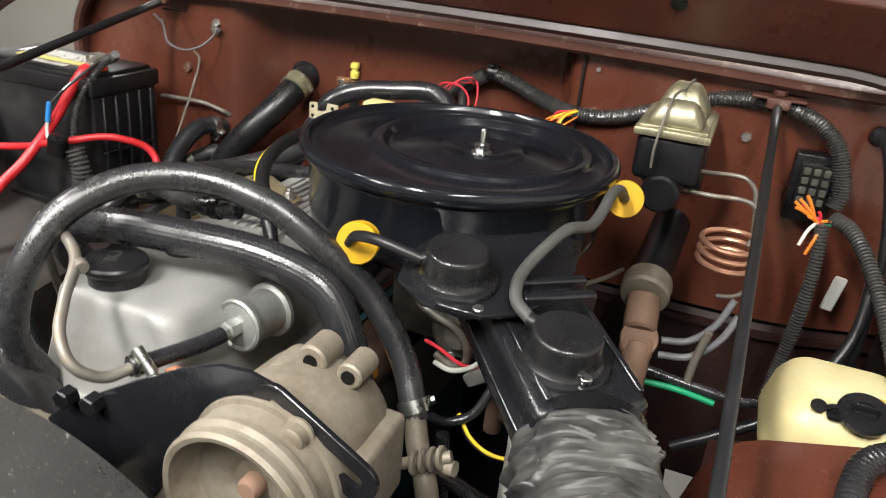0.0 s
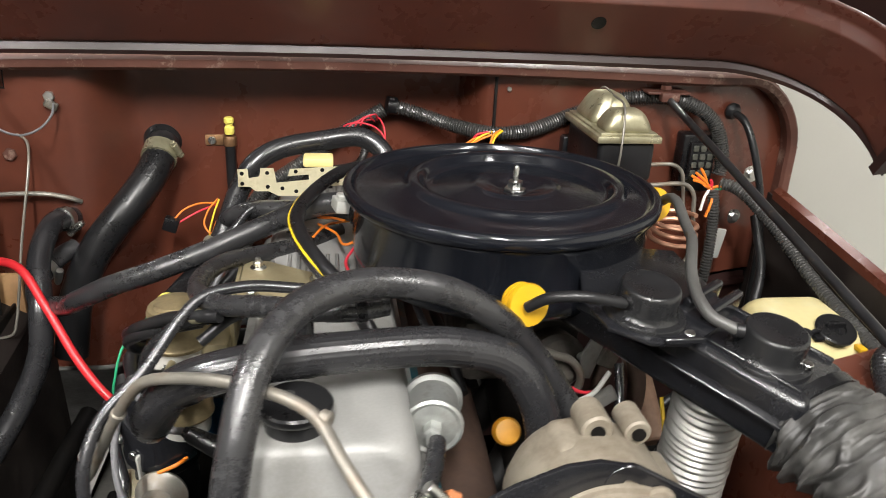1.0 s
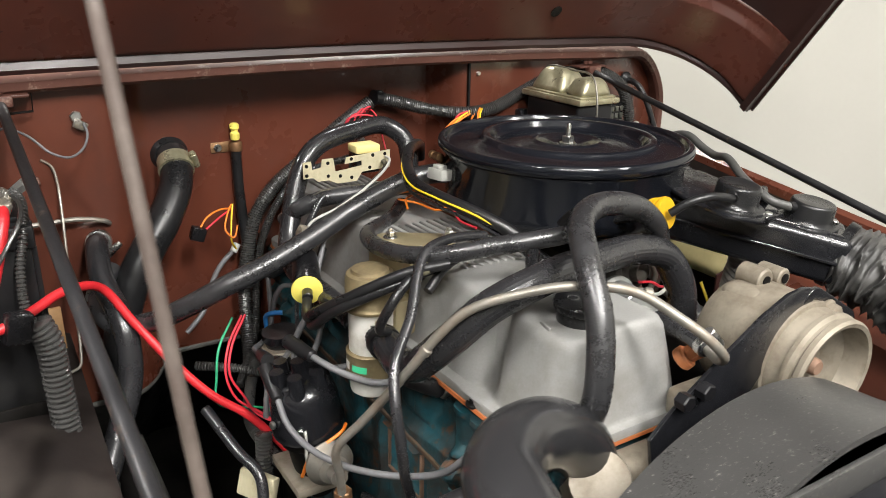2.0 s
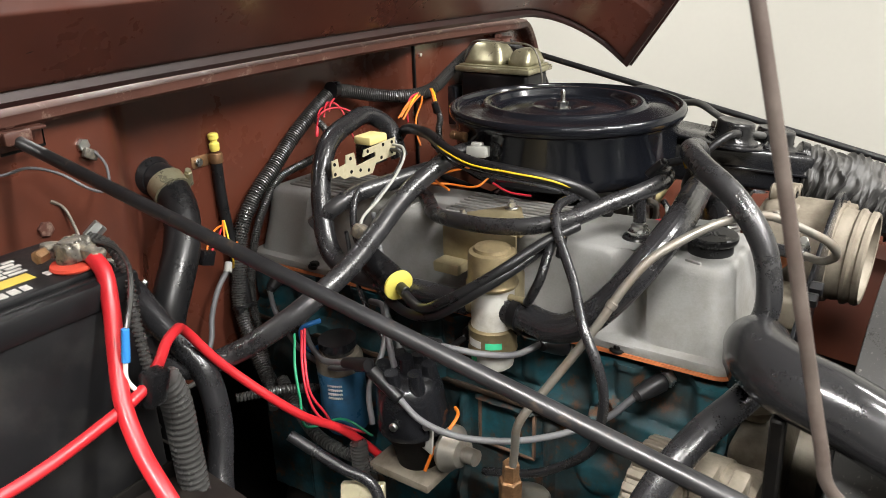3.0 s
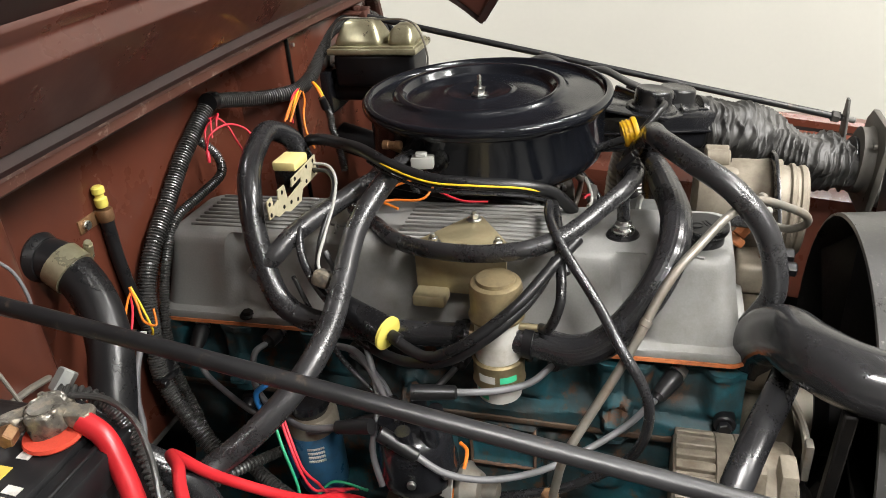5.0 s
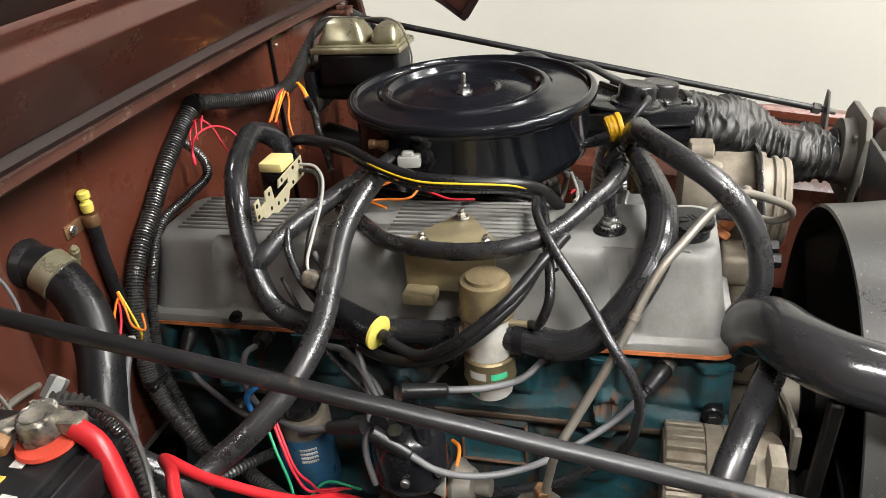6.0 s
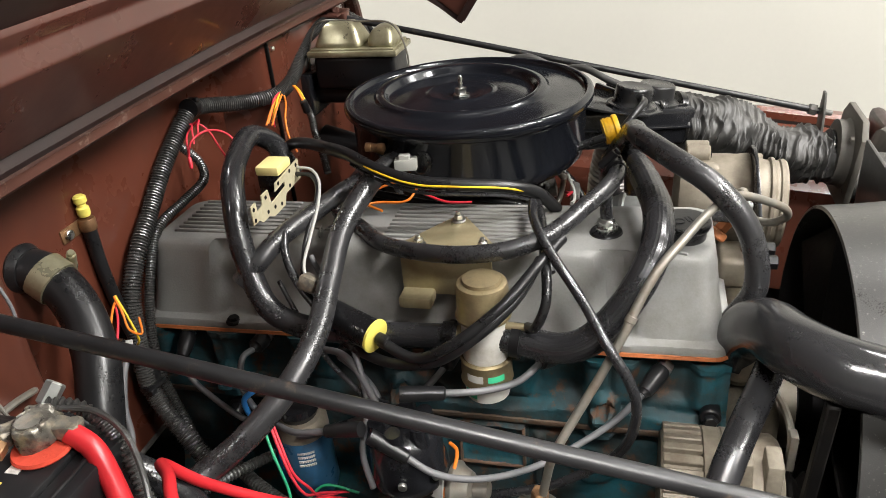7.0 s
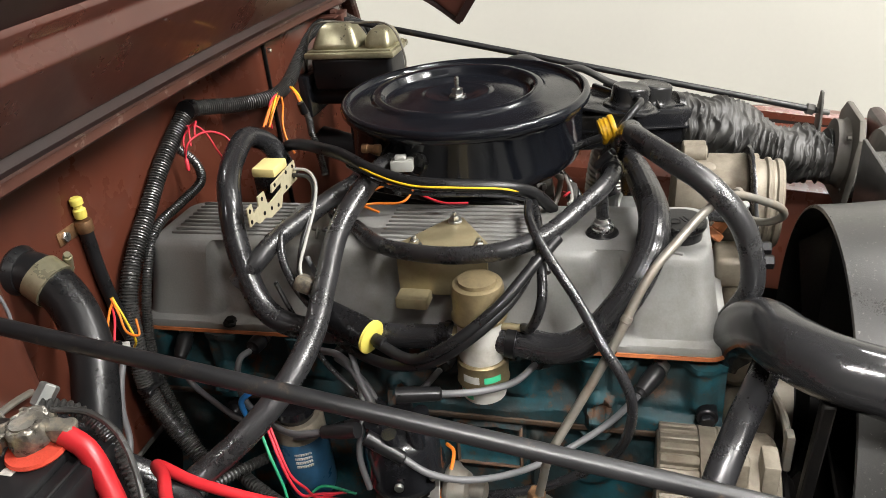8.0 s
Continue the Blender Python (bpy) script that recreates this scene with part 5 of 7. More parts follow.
sweep(bm, spline([(-0.929, 0.815, 1.018), (-0.932, 0.814, 1.002), (-0.928, 0.811, 0.99), (-0.92, 0.808, 0.98)]), 0.0022, 8)
part("lead_end", bm, WHITE_WIRE, cc, "white lead end")
h = hose("starter_cable", [(-1.12, 0.83, 0.945), (-1.03, 0.812, 0.96), (-0.97, 0.81, 0.972), (-0.925, 0.808, 0.986), (-0.895, 0.825, 0.992), (-0.865, 0.85, 0.997), (-0.845, 0.865, 0.995), (-0.815, 0.895, 0.975), (-0.787, 0.885, 0.928), (-0.745, 0.85, 0.867), (-0.715, 0.832, 0.832), (-0.679, 0.817, 0.802), (-0.645, 0.80, 0.76), (-0.62, 0.79, 0.72)], 0.0054, RED, "red starter cable looping over to the engine", "battery cable")
bm = bmesh.new()
rbox(bm, (-0.924, 0.802, 0.966), (-0.897, 0.82, 1.0), 0.004, 2, pose(0, 0, 0, 8, 12, 20))
part("junction", bm, BLACK_PLASTIC, h, "black plastic cable junction")
hose("corrugated_loom", [(-0.89, 0.905, 1.103), (-0.884, 0.882, 1.096), (-0.888, 0.857, 1.072), (-0.898, 0.84, 1.03), (-0.898, 0.832, 0.985), (-0.885, 0.832, 0.96)], 0.0048, LOOM, "thin black corrugated sleeve beside the battery", "wiring", ribs=0.0016, pitch=0.0045)
hose("corrugated_loom", [(-0.892, 0.824, 0.98), (-0.884, 0.824, 0.955), (-0.882, 0.823, 0.90), (-0.881, 0.822, 0.84), (-0.88, 0.82, 0.72)], 0.0138, LOOM, "fat black corrugated loom in front of the battery", "wiring", ribs=0.003, pitch=0.0065)

# ---- spark plugs and wires ----
def spark_plug(y, z, boot, wire, label="grey spark plug wire with rubber boot"):
    t = thing("spark_plug_wire", label, "spark plug wire", (-0.53, y, z), "spark plug wires")
    bm = bmesh.new()
    a = Vector((-0.522, y, z - 0.012))
    b = Vector(boot)
    d = (b - a).normalized()
    lathe(bm, [(0.0095, 0), (0.0105, 0.003), (0.0105, 0.008), (0.0075, 0.010), (0.0075, 0.014)], a, d, 6)
    part("plug_shell", bm, STEEL, t, "plated plug shell")
    bm = bmesh.new()
    lathe(bm, [(0.0085, 0.0), (0.0105, 0.004), (0.0098, 0.02), (0.0075, (b - a).length - 0.013), (0.006, (b - a).length - 0.012), (0.0045, (b - a).length - 0.008)], a + d * 0.010, d, 16)
    part("boot", bm, RUBBER_DULL, t, "grey-black rubber boot")
    bm = bmesh.new()
    sweep(bm, spline([b] + wire), 0.0038, 10)
    part("lead", bm, GREY_WIRE, t, "grey wire")
    if len(wire) > 2:
        e = Vector(wire[-1])
        g = (e - Vector(wire[-2])).normalized()
        bm = bmesh.new()
        lathe(bm, [(0.005, -0.002), (0.0072, 0.0), (0.0085, 0.03), (0.0085, 0.045)], e, g, 14)
        part("cap_boot", bm, RUBBER_DULL, t, "rubber boot at the distributor")


spark_plug(0.468, 0.918, (-0.563, 0.492, 0.894), [(-0.573, 0.52, 0.862), (-0.60, 0.565, 0.84), (-0.635, 0.61, 0.836), (-0.658, 0.66, 0.838), (-0.668, 0.70, 0.85), (-0.668, 0.728, 0.868)])
spark_plug(0.588, 0.918, (-0.572, 0.60, 0.93), [(-0.595, 0.62, 0.922), (-0.618, 0.65, 0.925), (-0.634, 0.675, 0.932), (-0.638, 0.69, 0.933)])
spark_plug(0.705, 0.918, (-0.555, 0.712, 0.90), [(-0.575, 0.73, 0.885), (-0.59, 0.742, 0.88), (-0.60, 0.75, 0.875)])
spark_plug(0.83, 0.918, (-0.552, 0.84, 0.90), [(-0.57, 0.82, 0.905), (-0.59, 0.79, 0.895), (-0.605, 0.775, 0.885)])
spark_plug(0.945, 0.918, (-0.555, 0.95, 0.905), [(-0.575, 0.955, 0.905), (-0.59, 0.955, 0.875), (-0.60, 0.94, 0.855), (-0.625, 0.90, 0.855), (-0.65, 0.86, 0.868), (-0.655, 0.82, 0.88)])
spark_plug(1.055, 0.918, (-0.562, 1.05, 0.885), [(-0.565, 1.04, 0.855), (-0.575, 1.01, 0.838), (-0.60, 0.96, 0.835), (-0.62, 0.91, 0.84), (-0.635, 0.86, 0.85), (-0.635, 0.82, 0.865)])

ds = thing("distributor", "black distributor with grey leads on its cap", "distributor", (-0.63, 0.755, 0.70))
bm = bmesh.new()
DC = Vector((-0.617, 0.742, 0.738))
lathe(bm, [(0.018, -0.023), (0.026, 0.01), (0.029, 0.03), (0.031, 0.055), (0.037, 0.06), (0.038, 0.08)], DC, (-0.12, 0, 1), 28)
part("body", bm, GREASE_SHADE, ds)
bm = bmesh.new()
lathe(bm, [(0.040, 0.072), (0.0435, 0.073), (0.0445, 0.076), (0.0445, 0.086), (0.0425, 0.09), (0.041, 0.118), (0.0375, 0.132), (0.03, 0.14), (0.018, 0.145), (0.0, 0.146)], DC, (-0.12, 0, 1), 28)
cap = part("cap", bm, BLACK_SATIN, ds, "black plastic distributor cap")
for k in range(7):
    bm = bmesh.new()
    a = k * math.tau / 6
    p = DC + Vector((-0.016, 0, 0.135)) + (Vector((math.cos(a), math.sin(a), 0)) * 0.027 if k < 6 else Vector((0, 0, 0.008)))
    lathe(bm, [(0.0105, -0.01), (0.0095, 0.008), (0.0085, 0.022), (0.0, 0.022)], p, (-0.14, 0, 1), 14)
    part("tower", bm, BLACK_SATIN, cap)
for a in (-2.1, 0.9, 3.3):
    bm = bmesh.new()
    p = DC + Vector((-0.012 + 0.0425 * math.cos(a), 0.0425 * math.sin(a), 0.092))
    rod(bm, p, p + Vector((0.005 * math.cos(a), 0.005 * math.sin(a), 0)), 0.005, 12)
    part("screw", bm, STEEL, cap)
bm = bmesh.new()
lathe(bm, [(0.006, -0.03), (0.006, 0), (0.026, 0.002), (0.029, 0.006), (0.029, 0.009), (0.025, 0.012), (0.018, 0.025), (0.010, 0.028), (0.010, 0.045), (0.0, 0.045)], (-0.622, 0.697, 0.787), (-0.1, -1, 0.08), 28)
part("vacuum_can", bm, STEEL_TUBE, ds, "dull metal vacuum advance can")
bm = bmesh.new()
rbox(bm, (-0.6445, 0.698, 0.79), (-0.6415, 0.73, 0.832), 0.001, 2, pose(0, 0, 0, 6, 0, -14))
part("tag", bm, CONNECTOR, ds, "pale grey plastic tag")
bm = bmesh.new()
sweep(bm, spline([(-0.595, 0.702, 0.825), (-0.604, 0.692, 0.824), (-0.628, 0.692, 0.812), (-0.643, 0.70, 0.795), (-0.65, 0.71, 0.765)]), 0.0022, 8)
part("wire", bm, ORANGE_WIRE, ds, "orange pickup wire")
hose("coil_lead", [(-0.635, 0.757, 0.865), (-0.625, 0.775, 0.91), (-0.60, 0.80, 0.925), (-0.57, 0.83, 0.92), (-0.545, 0.87, 0.905)], 0.0042, GREY_WIRE, "grey ignition coil lead on the distributor", "spark plug wire")

of = thing("oil_filter", "blue oil filter with black mount", "oil filter", (-0.601, 0.877, 0.737))
bm = bmesh.new()
OC = Vector((-0.601, 0.877, 0.737))
lathe(bm, [(0.0, 0), (0.02, 0.001), (0.028, 0.006), (0.0305, 0.016), (0.031, 0.095), (0.030, 0.098)], OC, (-0.05, 0, 1), 32)
part("canister", bm, BLUE_CAN, of, "blue painted filter can")
bm = bmesh.new()
lathe(bm, [(0.030, 0.098), (0.0312, 0.0995), (0.0308, 0.114), (0.027, 0.12), (0.018, 0.122)], OC, (-0.05, 0, 1), 32)
part("band", bm, ALU_TAN, of, "pale filter base band")
bm = bmesh.new()
lathe(bm, [(0.018, 0.118), (0.021, 0.12), (0.022, 0.128), (0.025, 0.13), (0.025, 0.14), (0.0, 0.141)], OC, (-0.05, 0, 1), 24)
part("mount", bm, BLACK_SATIN, of, "black filter mount")
for k in range(4):
    bm = bmesh.new()
    for s in range(7):
        a = 3.3 + s * 0.09
        p = OC + Vector((-0.004 + 0.0314 * math.cos(a), 0.0314 * math.sin(a), 0.066 + k * 0.006))
        rbox(bm, p - Vector((0.0008, 0.0014, 0.0012)), p + Vector((0.0008, 0.0014, 0.0012)), 0)
    part("label_bar", bm, LABEL_WHITE, of)

# ---- valve canister and its mount ----
bk = thing("mounting_bracket", "yellow-zinc plated bracket bolted on the valve cover", "bracket", (-0.49, 0.705, 1.033))
bm = bmesh.new()
prism(bm, [(-0.528, 0.652), (-0.51, 0.652), (-0.452, 0.692), (-0.437, 0.702), (-0.437, 0.716), (-0.452, 0.726), (-0.505, 0.76), (-0.528, 0.76)], 0.003, Matrix.Translation((0, 0, 1.0315)) @ pose(0, 0, 0, 0.9, 0, 0) @ Matrix.Translation((0, 0, -0.0)), 0.0008)
bmesh.ops.translate(bm, vec=(0, 0, -0.011), verts=bm.verts)
part("top_plate", bm, GOLD, bk)
bm = bmesh.new()
rbox(bm, (-0.533, 0.655, 0.985), (-0.529, 0.757, 1.034), 0.001)
rbox(bm, (-0.556, 0.72, 0.978), (-0.53, 0.757, 0.992), 0.003)
rbox(bm, (-0.56, 0.64, 0.955), (-0.533, 0.69, 1.0), 0.006)
part("side_plate", bm, GOLD, bk)
for x, y in ((-0.512, 0.741), (-0.512, 0.668), (-0.449, 0.709)):
    bm = bmesh.new()
    rod(bm, (x, y, 1.034), (x, y, 1.037), 0.0085, 18)
    rod(bm, (x, y, 1.037), (x, y, 1.043), 0.0055, 6)
    rod(bm, (x, y, 1.043), (x, y, 1.047), 0.003, 8)
    part("bolt", bm, STEEL, bk)
cn = thing("diverter_valve", "cylindrical air valve with bronze top and white body", "valve", (-0.582, 0.656, 0.895))
CC = Vector((-0.582, 0.656, 0.893))
bm = bmesh.new()
lathe(bm, [(0.0, 0.0), (0.02, 0.0), (0.0235, 0.003), (0.0245, 0.008), (0.0245, 0.106), (0.0, 0.106)], CC, (0, 0, 1), 36)
body = part("body", bm, CLEAR_WHITE, cn, "white painted lower body")
bm = bmesh.new()
lathe(bm, [(0.0275, 0.022), (0.0285, 0.024), (0.0275, 0.028), (0.0275, 0.048), (0.0282, 0.051), (0.026, 0.053), (0.0246, 0.053)], CC, (0, 0, 1), 36)
part("band", bm, BRONZE, cn, "yellow-zinc band")
bm = bmesh.new()
lathe(bm, [(0.0255, 0.100), (0.029, 0.102), (0.0295, 0.105), (0.0275, 0.108), (0.027, 0.136), (0.0255, 0.141), (0.0225, 0.1425), (0.0205, 0.1425), (0.0195, 0.146), (0.010, 0.1478), (0.0, 0.148)], CC, (0, 0, 1), 36)
part("dome", bm, BRONZE, cn, "bronze-coloured domed top")
for a0, z0, z1, mat, nm in ((3.72, 0.033, 0.0405, GREEN_LABEL, "green_label"), (2.5, 0.008, 0.0195, GREEN_LABEL, "green_label"), (2.85, 0.0325, 0.0415, CLEAR_WHITE, "white_label"), (4.35, 0.072, 0.09, HOSE_GREY, "slot")):
    bm = bmesh.new()
    wide = 0.12 if nm == "slot" else 0.34
    r0 = 0.0277 if z0 > 0.025 and z0 < 0.05 else 0.0246
    ring = [[CC + Vector((r0 * math.cos(a0 + wide * (i / 6 - 0.5) * 2), r0 * math.sin(a0 + wide * (i / 6 - 0.5) * 2), z)) for i in range(7)] for z in (z0, z1)]
    sheet(bm, ring, 0.0006)
    bmesh.ops.recalc_face_normals(bm, faces=bm.faces)
    part(nm, bm, mat, cn)
for p, q, r in (((-0.582, 0.67, 0.965), (-0.582, 0.705, 0.965), 0.0125), ((-0.582, 0.65, 0.969), (-0.583, 0.615, 0.967), 0.0145), ((-0.585, 0.635, 0.985), (-0.586, 0.612, 0.985), 0.004)):
    bm = bmesh.new()
    rod(bm, p, q, r, 18)
    part("outlet", bm, GOLD, cn)
yf = thing("vacuum_filter", "black cylindrical vacuum filter with a yellow end disc", "filter", (-0.60, 0.80, 0.96))
a, b = Vector((-0.584, 0.836, 0.990)), Vector((-0.609, 0.77, 0.978))
d = (b - a).normalized()
bm = bmesh.new()
lathe(bm, [(0.013, 0.0), (0.0165, 0.003), (0.0175, (b - a).length)], a, d, 28)
part("body", bm, BLACK_PLASTIC, yf)
bm = bmesh.new()
lathe(bm, [(0.0165, 0.0), (0.0188, 0.001), (0.0188, 0.004), (0.0175, 0.005), (0.0, 0.005)], b, d, 28)
part("end_disc", bm, YELLOW_PALE, yf, "yellow plastic end disc")
bm = bmesh.new()
rod(bm, b + d * 0.006, b + d * 0.02, 0.0065, 12)
part("nipple", bm, RUBBER_DULL, yf)

# ---- perforated bracket with relay ----
pb = thing("relay_bracket", "pale yellow perforated steel relay bracket", "bracket", (-0.48, 0.917, 1.06))
bm = bmesh.new()
outline = [(-0.549, 1.092), (-0.549, 1.070), (-0.535, 1.070), (-0.528, 1.064), (-0.512, 1.064), (-0.50, 1.058), (-0.47, 1.058), (-0.462, 1.070), (-0.418, 1.072), (-0.418, 1.097), (-0.485, 1.093), (-0.488, 1.084), (-0.462, 1.086), (-0.462, 1.079), (-0.502, 1.075), (-0.505, 1.094), (-0.521, 1.094), (-0.523, 1.083), (-0.536, 1.081), (-0.537, 1.093)]
prism(bm, outline, 0.0016, Matrix.Translation((0, 0.918, 0)) @ pose(0, 0, 0, 90, 0, 0), 0.0)
part("plate", bm, CREAM_BRACKET, pb)
for hx, hz in ((-0.544, 1.087), (-0.544, 1.074), (-0.513, 1.088), (-0.513, 1.07), (-0.495, 1.068), (-0.478, 1.064), (-0.478, 1.09), (-0.45, 1.075), (-0.426, 1.078), (-0.426, 1.092), (-0.445, 1.092)):
    bm = bmesh.new()
    lathe(bm, [(0.0, 0), (0.0026, 0), (0.0026, 0.0024), (0.0, 0.0024)], (hx, 0.9185, hz), (0, -1, 0), 10)
    part("hole", bm, GREASE_SHADE, pb)
rl = thing("relay", "dark relay box with pale yellow top", "relay", (-0.452, 0.935, 1.07))
bm = bmesh.new()
rbox(bm, (-0.468, 0.92, 1.066), (-0.432, 0.948, 1.094), 0.002)
part("body", bm, BLACK_PLASTIC, rl)
bm = bmesh.new()
rbox(bm, (-0.469, 0.919, 1.094), (-0.431, 0.949, 1.106), 0.003)
part("top", bm, surf("pale_yellow_plastic", (0.72, 0.6, 0.25), 0.5, var=0.1, bump=0.02), rl, "pale yellow top")
h = hose("relay_wire", [(-0.425, 0.915, 1.088), (-0.43, 0.895, 1.088), (-0.445, 0.88, 1.08), (-0.475, 0.872, 1.062), (-0.52, 0.868, 1.04), (-0.565, 0.858, 1.028), (-0.578, 0.848, 1.015)], 0.0019, CONNECTOR, "white and black striped wire", "wiring")
bm = bmesh.new()
sweep(bm, spline([(-0.43, 0.915, 1.082), (-0.437, 0.893, 1.083), (-0.452, 0.88, 1.075), (-0.482, 0.875, 1.058), (-0.525, 0.872, 1.037), (-0.568, 0.86, 1.022)]), 0.0027, 8)
part("second_wire", bm, RUBBER_DULL, h)
bm = bmesh.new()
rbox(bm, (-0.587, 0.838, 1.008), (-0.565, 0.860, 1.026), 0.005, 2, pose(0, 0, 0, 20, 20, 0))
part("wrap", bm, CORRODED, h, "wrinkled clear tape wrap")
hose("grey_wire", [(-0.50, 0.90, 1.052), (-0.53, 0.893, 1.05), (-0.55, 0.885, 1.03), (-0.57, 0.865, 1.01), (-0.585, 0.84, 0.99)], 0.0048, RUBBER, "black wire over the valve cover", "wiring")
hose("orange_wire", [(-0.45, 0.83, 1.06), (-0.432, 0.81, 1.066), (-0.42, 0.79, 1.07)], 0.0016, ORANGE_WIRE, "thin orange wire over the engine", "wiring")
hose("orange_wire", [(-0.45, 0.835, 1.05), (-0.43, 0.815, 1.046), (-0.42, 0.78, 1.045), (-0.405, 0.77, 1.055)], 0.0016, ORANGE_WIRE, "thin orange wire over the engine", "wiring")

# ---- air cleaner fittings, snorkel, ducts ----
fit = thing("temperature_switch", "brass vacuum switch with pale connector", "switch", (-0.395, 0.80, 1.07))
bm = bmesh.new()
lathe(bm, [(0.0035, 0.0), (0.0058, 0.001), (0.0058, 0.008), (0.0048, 0.009), (0.0048, 0.016), (0.0058, 0.017), (0.0058, 0.024), (0.0035, 0.025)], (-0.40, 0.832, 1.106), (-0.05, -1, 0), 14)
rod(bm, (-0.401, 0.82, 1.106), (-0.385, 0.815, 1.095), 0.0055, 12)
part("brass_body", bm, BRASS, fit, "copper-coloured fitting")
bm = bmesh.new()
rbox(bm, (-0.432, 0.762, 1.087), (-0.41, 0.789, 1.101), 0.002, 2, pose(0, 0, 0, 0, 8, 12))
rbox(bm, (-0.428, 0.77, 1.10), (-0.414, 0.784, 1.106), 0.0015, 1, pose(0, 0, 0, 0, 8, 12))
part("connector", bm, CONNECTOR, fit, "pale grey plastic plug")
bm = bmesh.new()
rod(bm, (-0.412, 0.762, 1.093), (-0.39, 0.755, 1.09), 0.016, 20)
part("socket", bm, BLACK_PLASTIC, fit)

sn = thing("snorkel", "black steel air intake snorkel with two round caps", "snorkel", (-0.1, 0.54, 1.03))
SF = Vector((0.62, -0.78, -0.0)).normalized()       # forward along the snorkel
SW = Vector((0.78, 0.62, 0.0)).normalized()
S0 = Vector((-0.163, 0.622, 1.085))
SM = Matrix(((SW.x, SF.x, 0, S0.x), (SW.y, SF.y, 0, S0.y), (0, 0, 1, S0.z), (0, 0, 0, 1))) @ pose(0, 0, 0, -10, 0, 0)
bm = bmesh.new()
rbox(bm, (-0.054, -0.03, -0.058), (0.036, 0.212, 0.0), 0.009, 4)
rbox(bm, (-0.060, -0.03, -0.030), (0.042, 0.207, -0.026), 0.001, 1)
bmesh.ops.transform(bm, matrix=SM, verts=bm.verts)
duct = part("duct", bm, BLACK_SATIN, sn, "satin black pressed duct")
for s in (-0.044, 0.028):
    bm = bmesh.new()
    rbox(bm, (s, 0.035, -0.001), (s + 0.005, 0.2, 0.003), 0.001, 1)
    bmesh.ops.transform(bm, matrix=SM, verts=bm.verts)
    part("rib", bm, BLACK_SATIN, duct)
bm = bmesh.new()
prism(bm, [(-0.225, 0.535), (-0.215, 0.497), (-0.185, 0.478), (-0.15, 0.480), (-0.115, 0.505), (-0.09, 0.56), (-0.10, 0.64), (-0.20, 0.64)], 0.004, Matrix.Translation((0, 0, 1.083)), 0.001)
bmesh.ops.transform(bm, matrix=Matrix.Translation((-0.16, 0.56, 1.085)) @ pose(0, 0, 0, 7, 5, 0) @ Matrix.Translation((0.16, -0.56, -1.085)), verts=bm.verts)
part("base_plate", bm, BLACK_SATIN, sn)
for y0 in (0.082, 0.102):                         # pressed ribs across the neck
    bm = bmesh.new()
    rbox(bm, (-0.03, y0, -0.002), (0.034, y0 + 0.009, 0.0195), 0.003, 3)
    bmesh.ops.transform(bm, matrix=SM, verts=bm.verts)
    part("rib", bm, BLACK_SATIN, duct)
bm = bmesh.new()
rbox(bm, (-0.175, 0.4785, 1.0765), (-0.138, 0.4815, 1.0815), 0.001, 1, pose(0, 0, 0, 0, 4, 6))
part("tab", bm, BLACK_SATIN, sn, "folded edge of the cap plate")
for p, r, h in (((-0.176, 0.521, 1.085), 0.0255, 0.0275), ((-0.076, 0.489, 1.0575), 0.0265, 0.0275)):
    bm = bmesh.new()
    lathe(bm, [(r + 0.0095, -0.003), (r + 0.0095, 0.001), (r + 0.0085, 0.0026), (r + 0.006, 0.003), (r + 0.0035, 0.0035), (r + 0.0014, 0.006), (r + 0.0004, 0.0095), (r - 0.0002, h - 0.004), (r - 0.0008, h - 0.0016), (r - 0.0022, h - 0.0003), (r - 0.0036, h), (r - 0.006, h - 0.0006), (0, h - 0.0004)], p, (0.06, -0.14, 1), 48)
    part("cap", bm, CAP_PLASTIC, sn, "round black vacuum motor cap")
    bm = bmesh.new()
    q = Vector(p) + (Vector((0.030, -0.026, -0.011)) if r < 0.026 else Vector((0.022, -0.021, 0.0)))
    rod(bm, q, q + Vector((0, -0.001, 0.005)), 0.0045, 12)
    part("rivet", bm, STEEL, sn)
for line in ([(-0.20, 0.507, 1.10), (-0.19, 0.512, 1.103)], [(-0.106, 0.496, 1.079), (-0.096, 0.493, 1.078)]):
    bm = bmesh.new()
    sweep(bm, spline(line), 0.0065, 12)
    part("spigot", bm, RUBBER_DULL, sn)
h = hose("vacuum_line", [(-0.275, 0.528, 1.088), (-0.262, 0.515, 1.102), (-0.24, 0.505, 1.108), (-0.215, 0.505, 1.104), (-0.20, 0.507, 1.10)], 0.0048, RUBBER_DULL, "short grey vacuum line with a yellow end cap")


def delay_valve(at, axis, label):
    t = thing("delay_valve", label, "vacuum valve", at, "yellow vacuum valves")
    bm = bmesh.new()
    lathe(bm, [(0.008, -0.014), (0.0165, -0.013), (0.0165, 0.0), (0.0185, 0.001), (0.019, 0.004), (0.018, 0.007), (0.0, 0.0075)], at, axis, 30)
    part("body", bm, YELLOW, t)
    for s in (-0.009, -0.004):
        bm = bmesh.new()
        p = Vector(at) + Vector(axis).normalized() * s
        lathe(bm, [(0.016, -0.001), (0.0178, -0.001), (0.0178, 0.001), (0.016, 0.001)], p, axis, 24)
        part("ridge", bm, YELLOW, t)


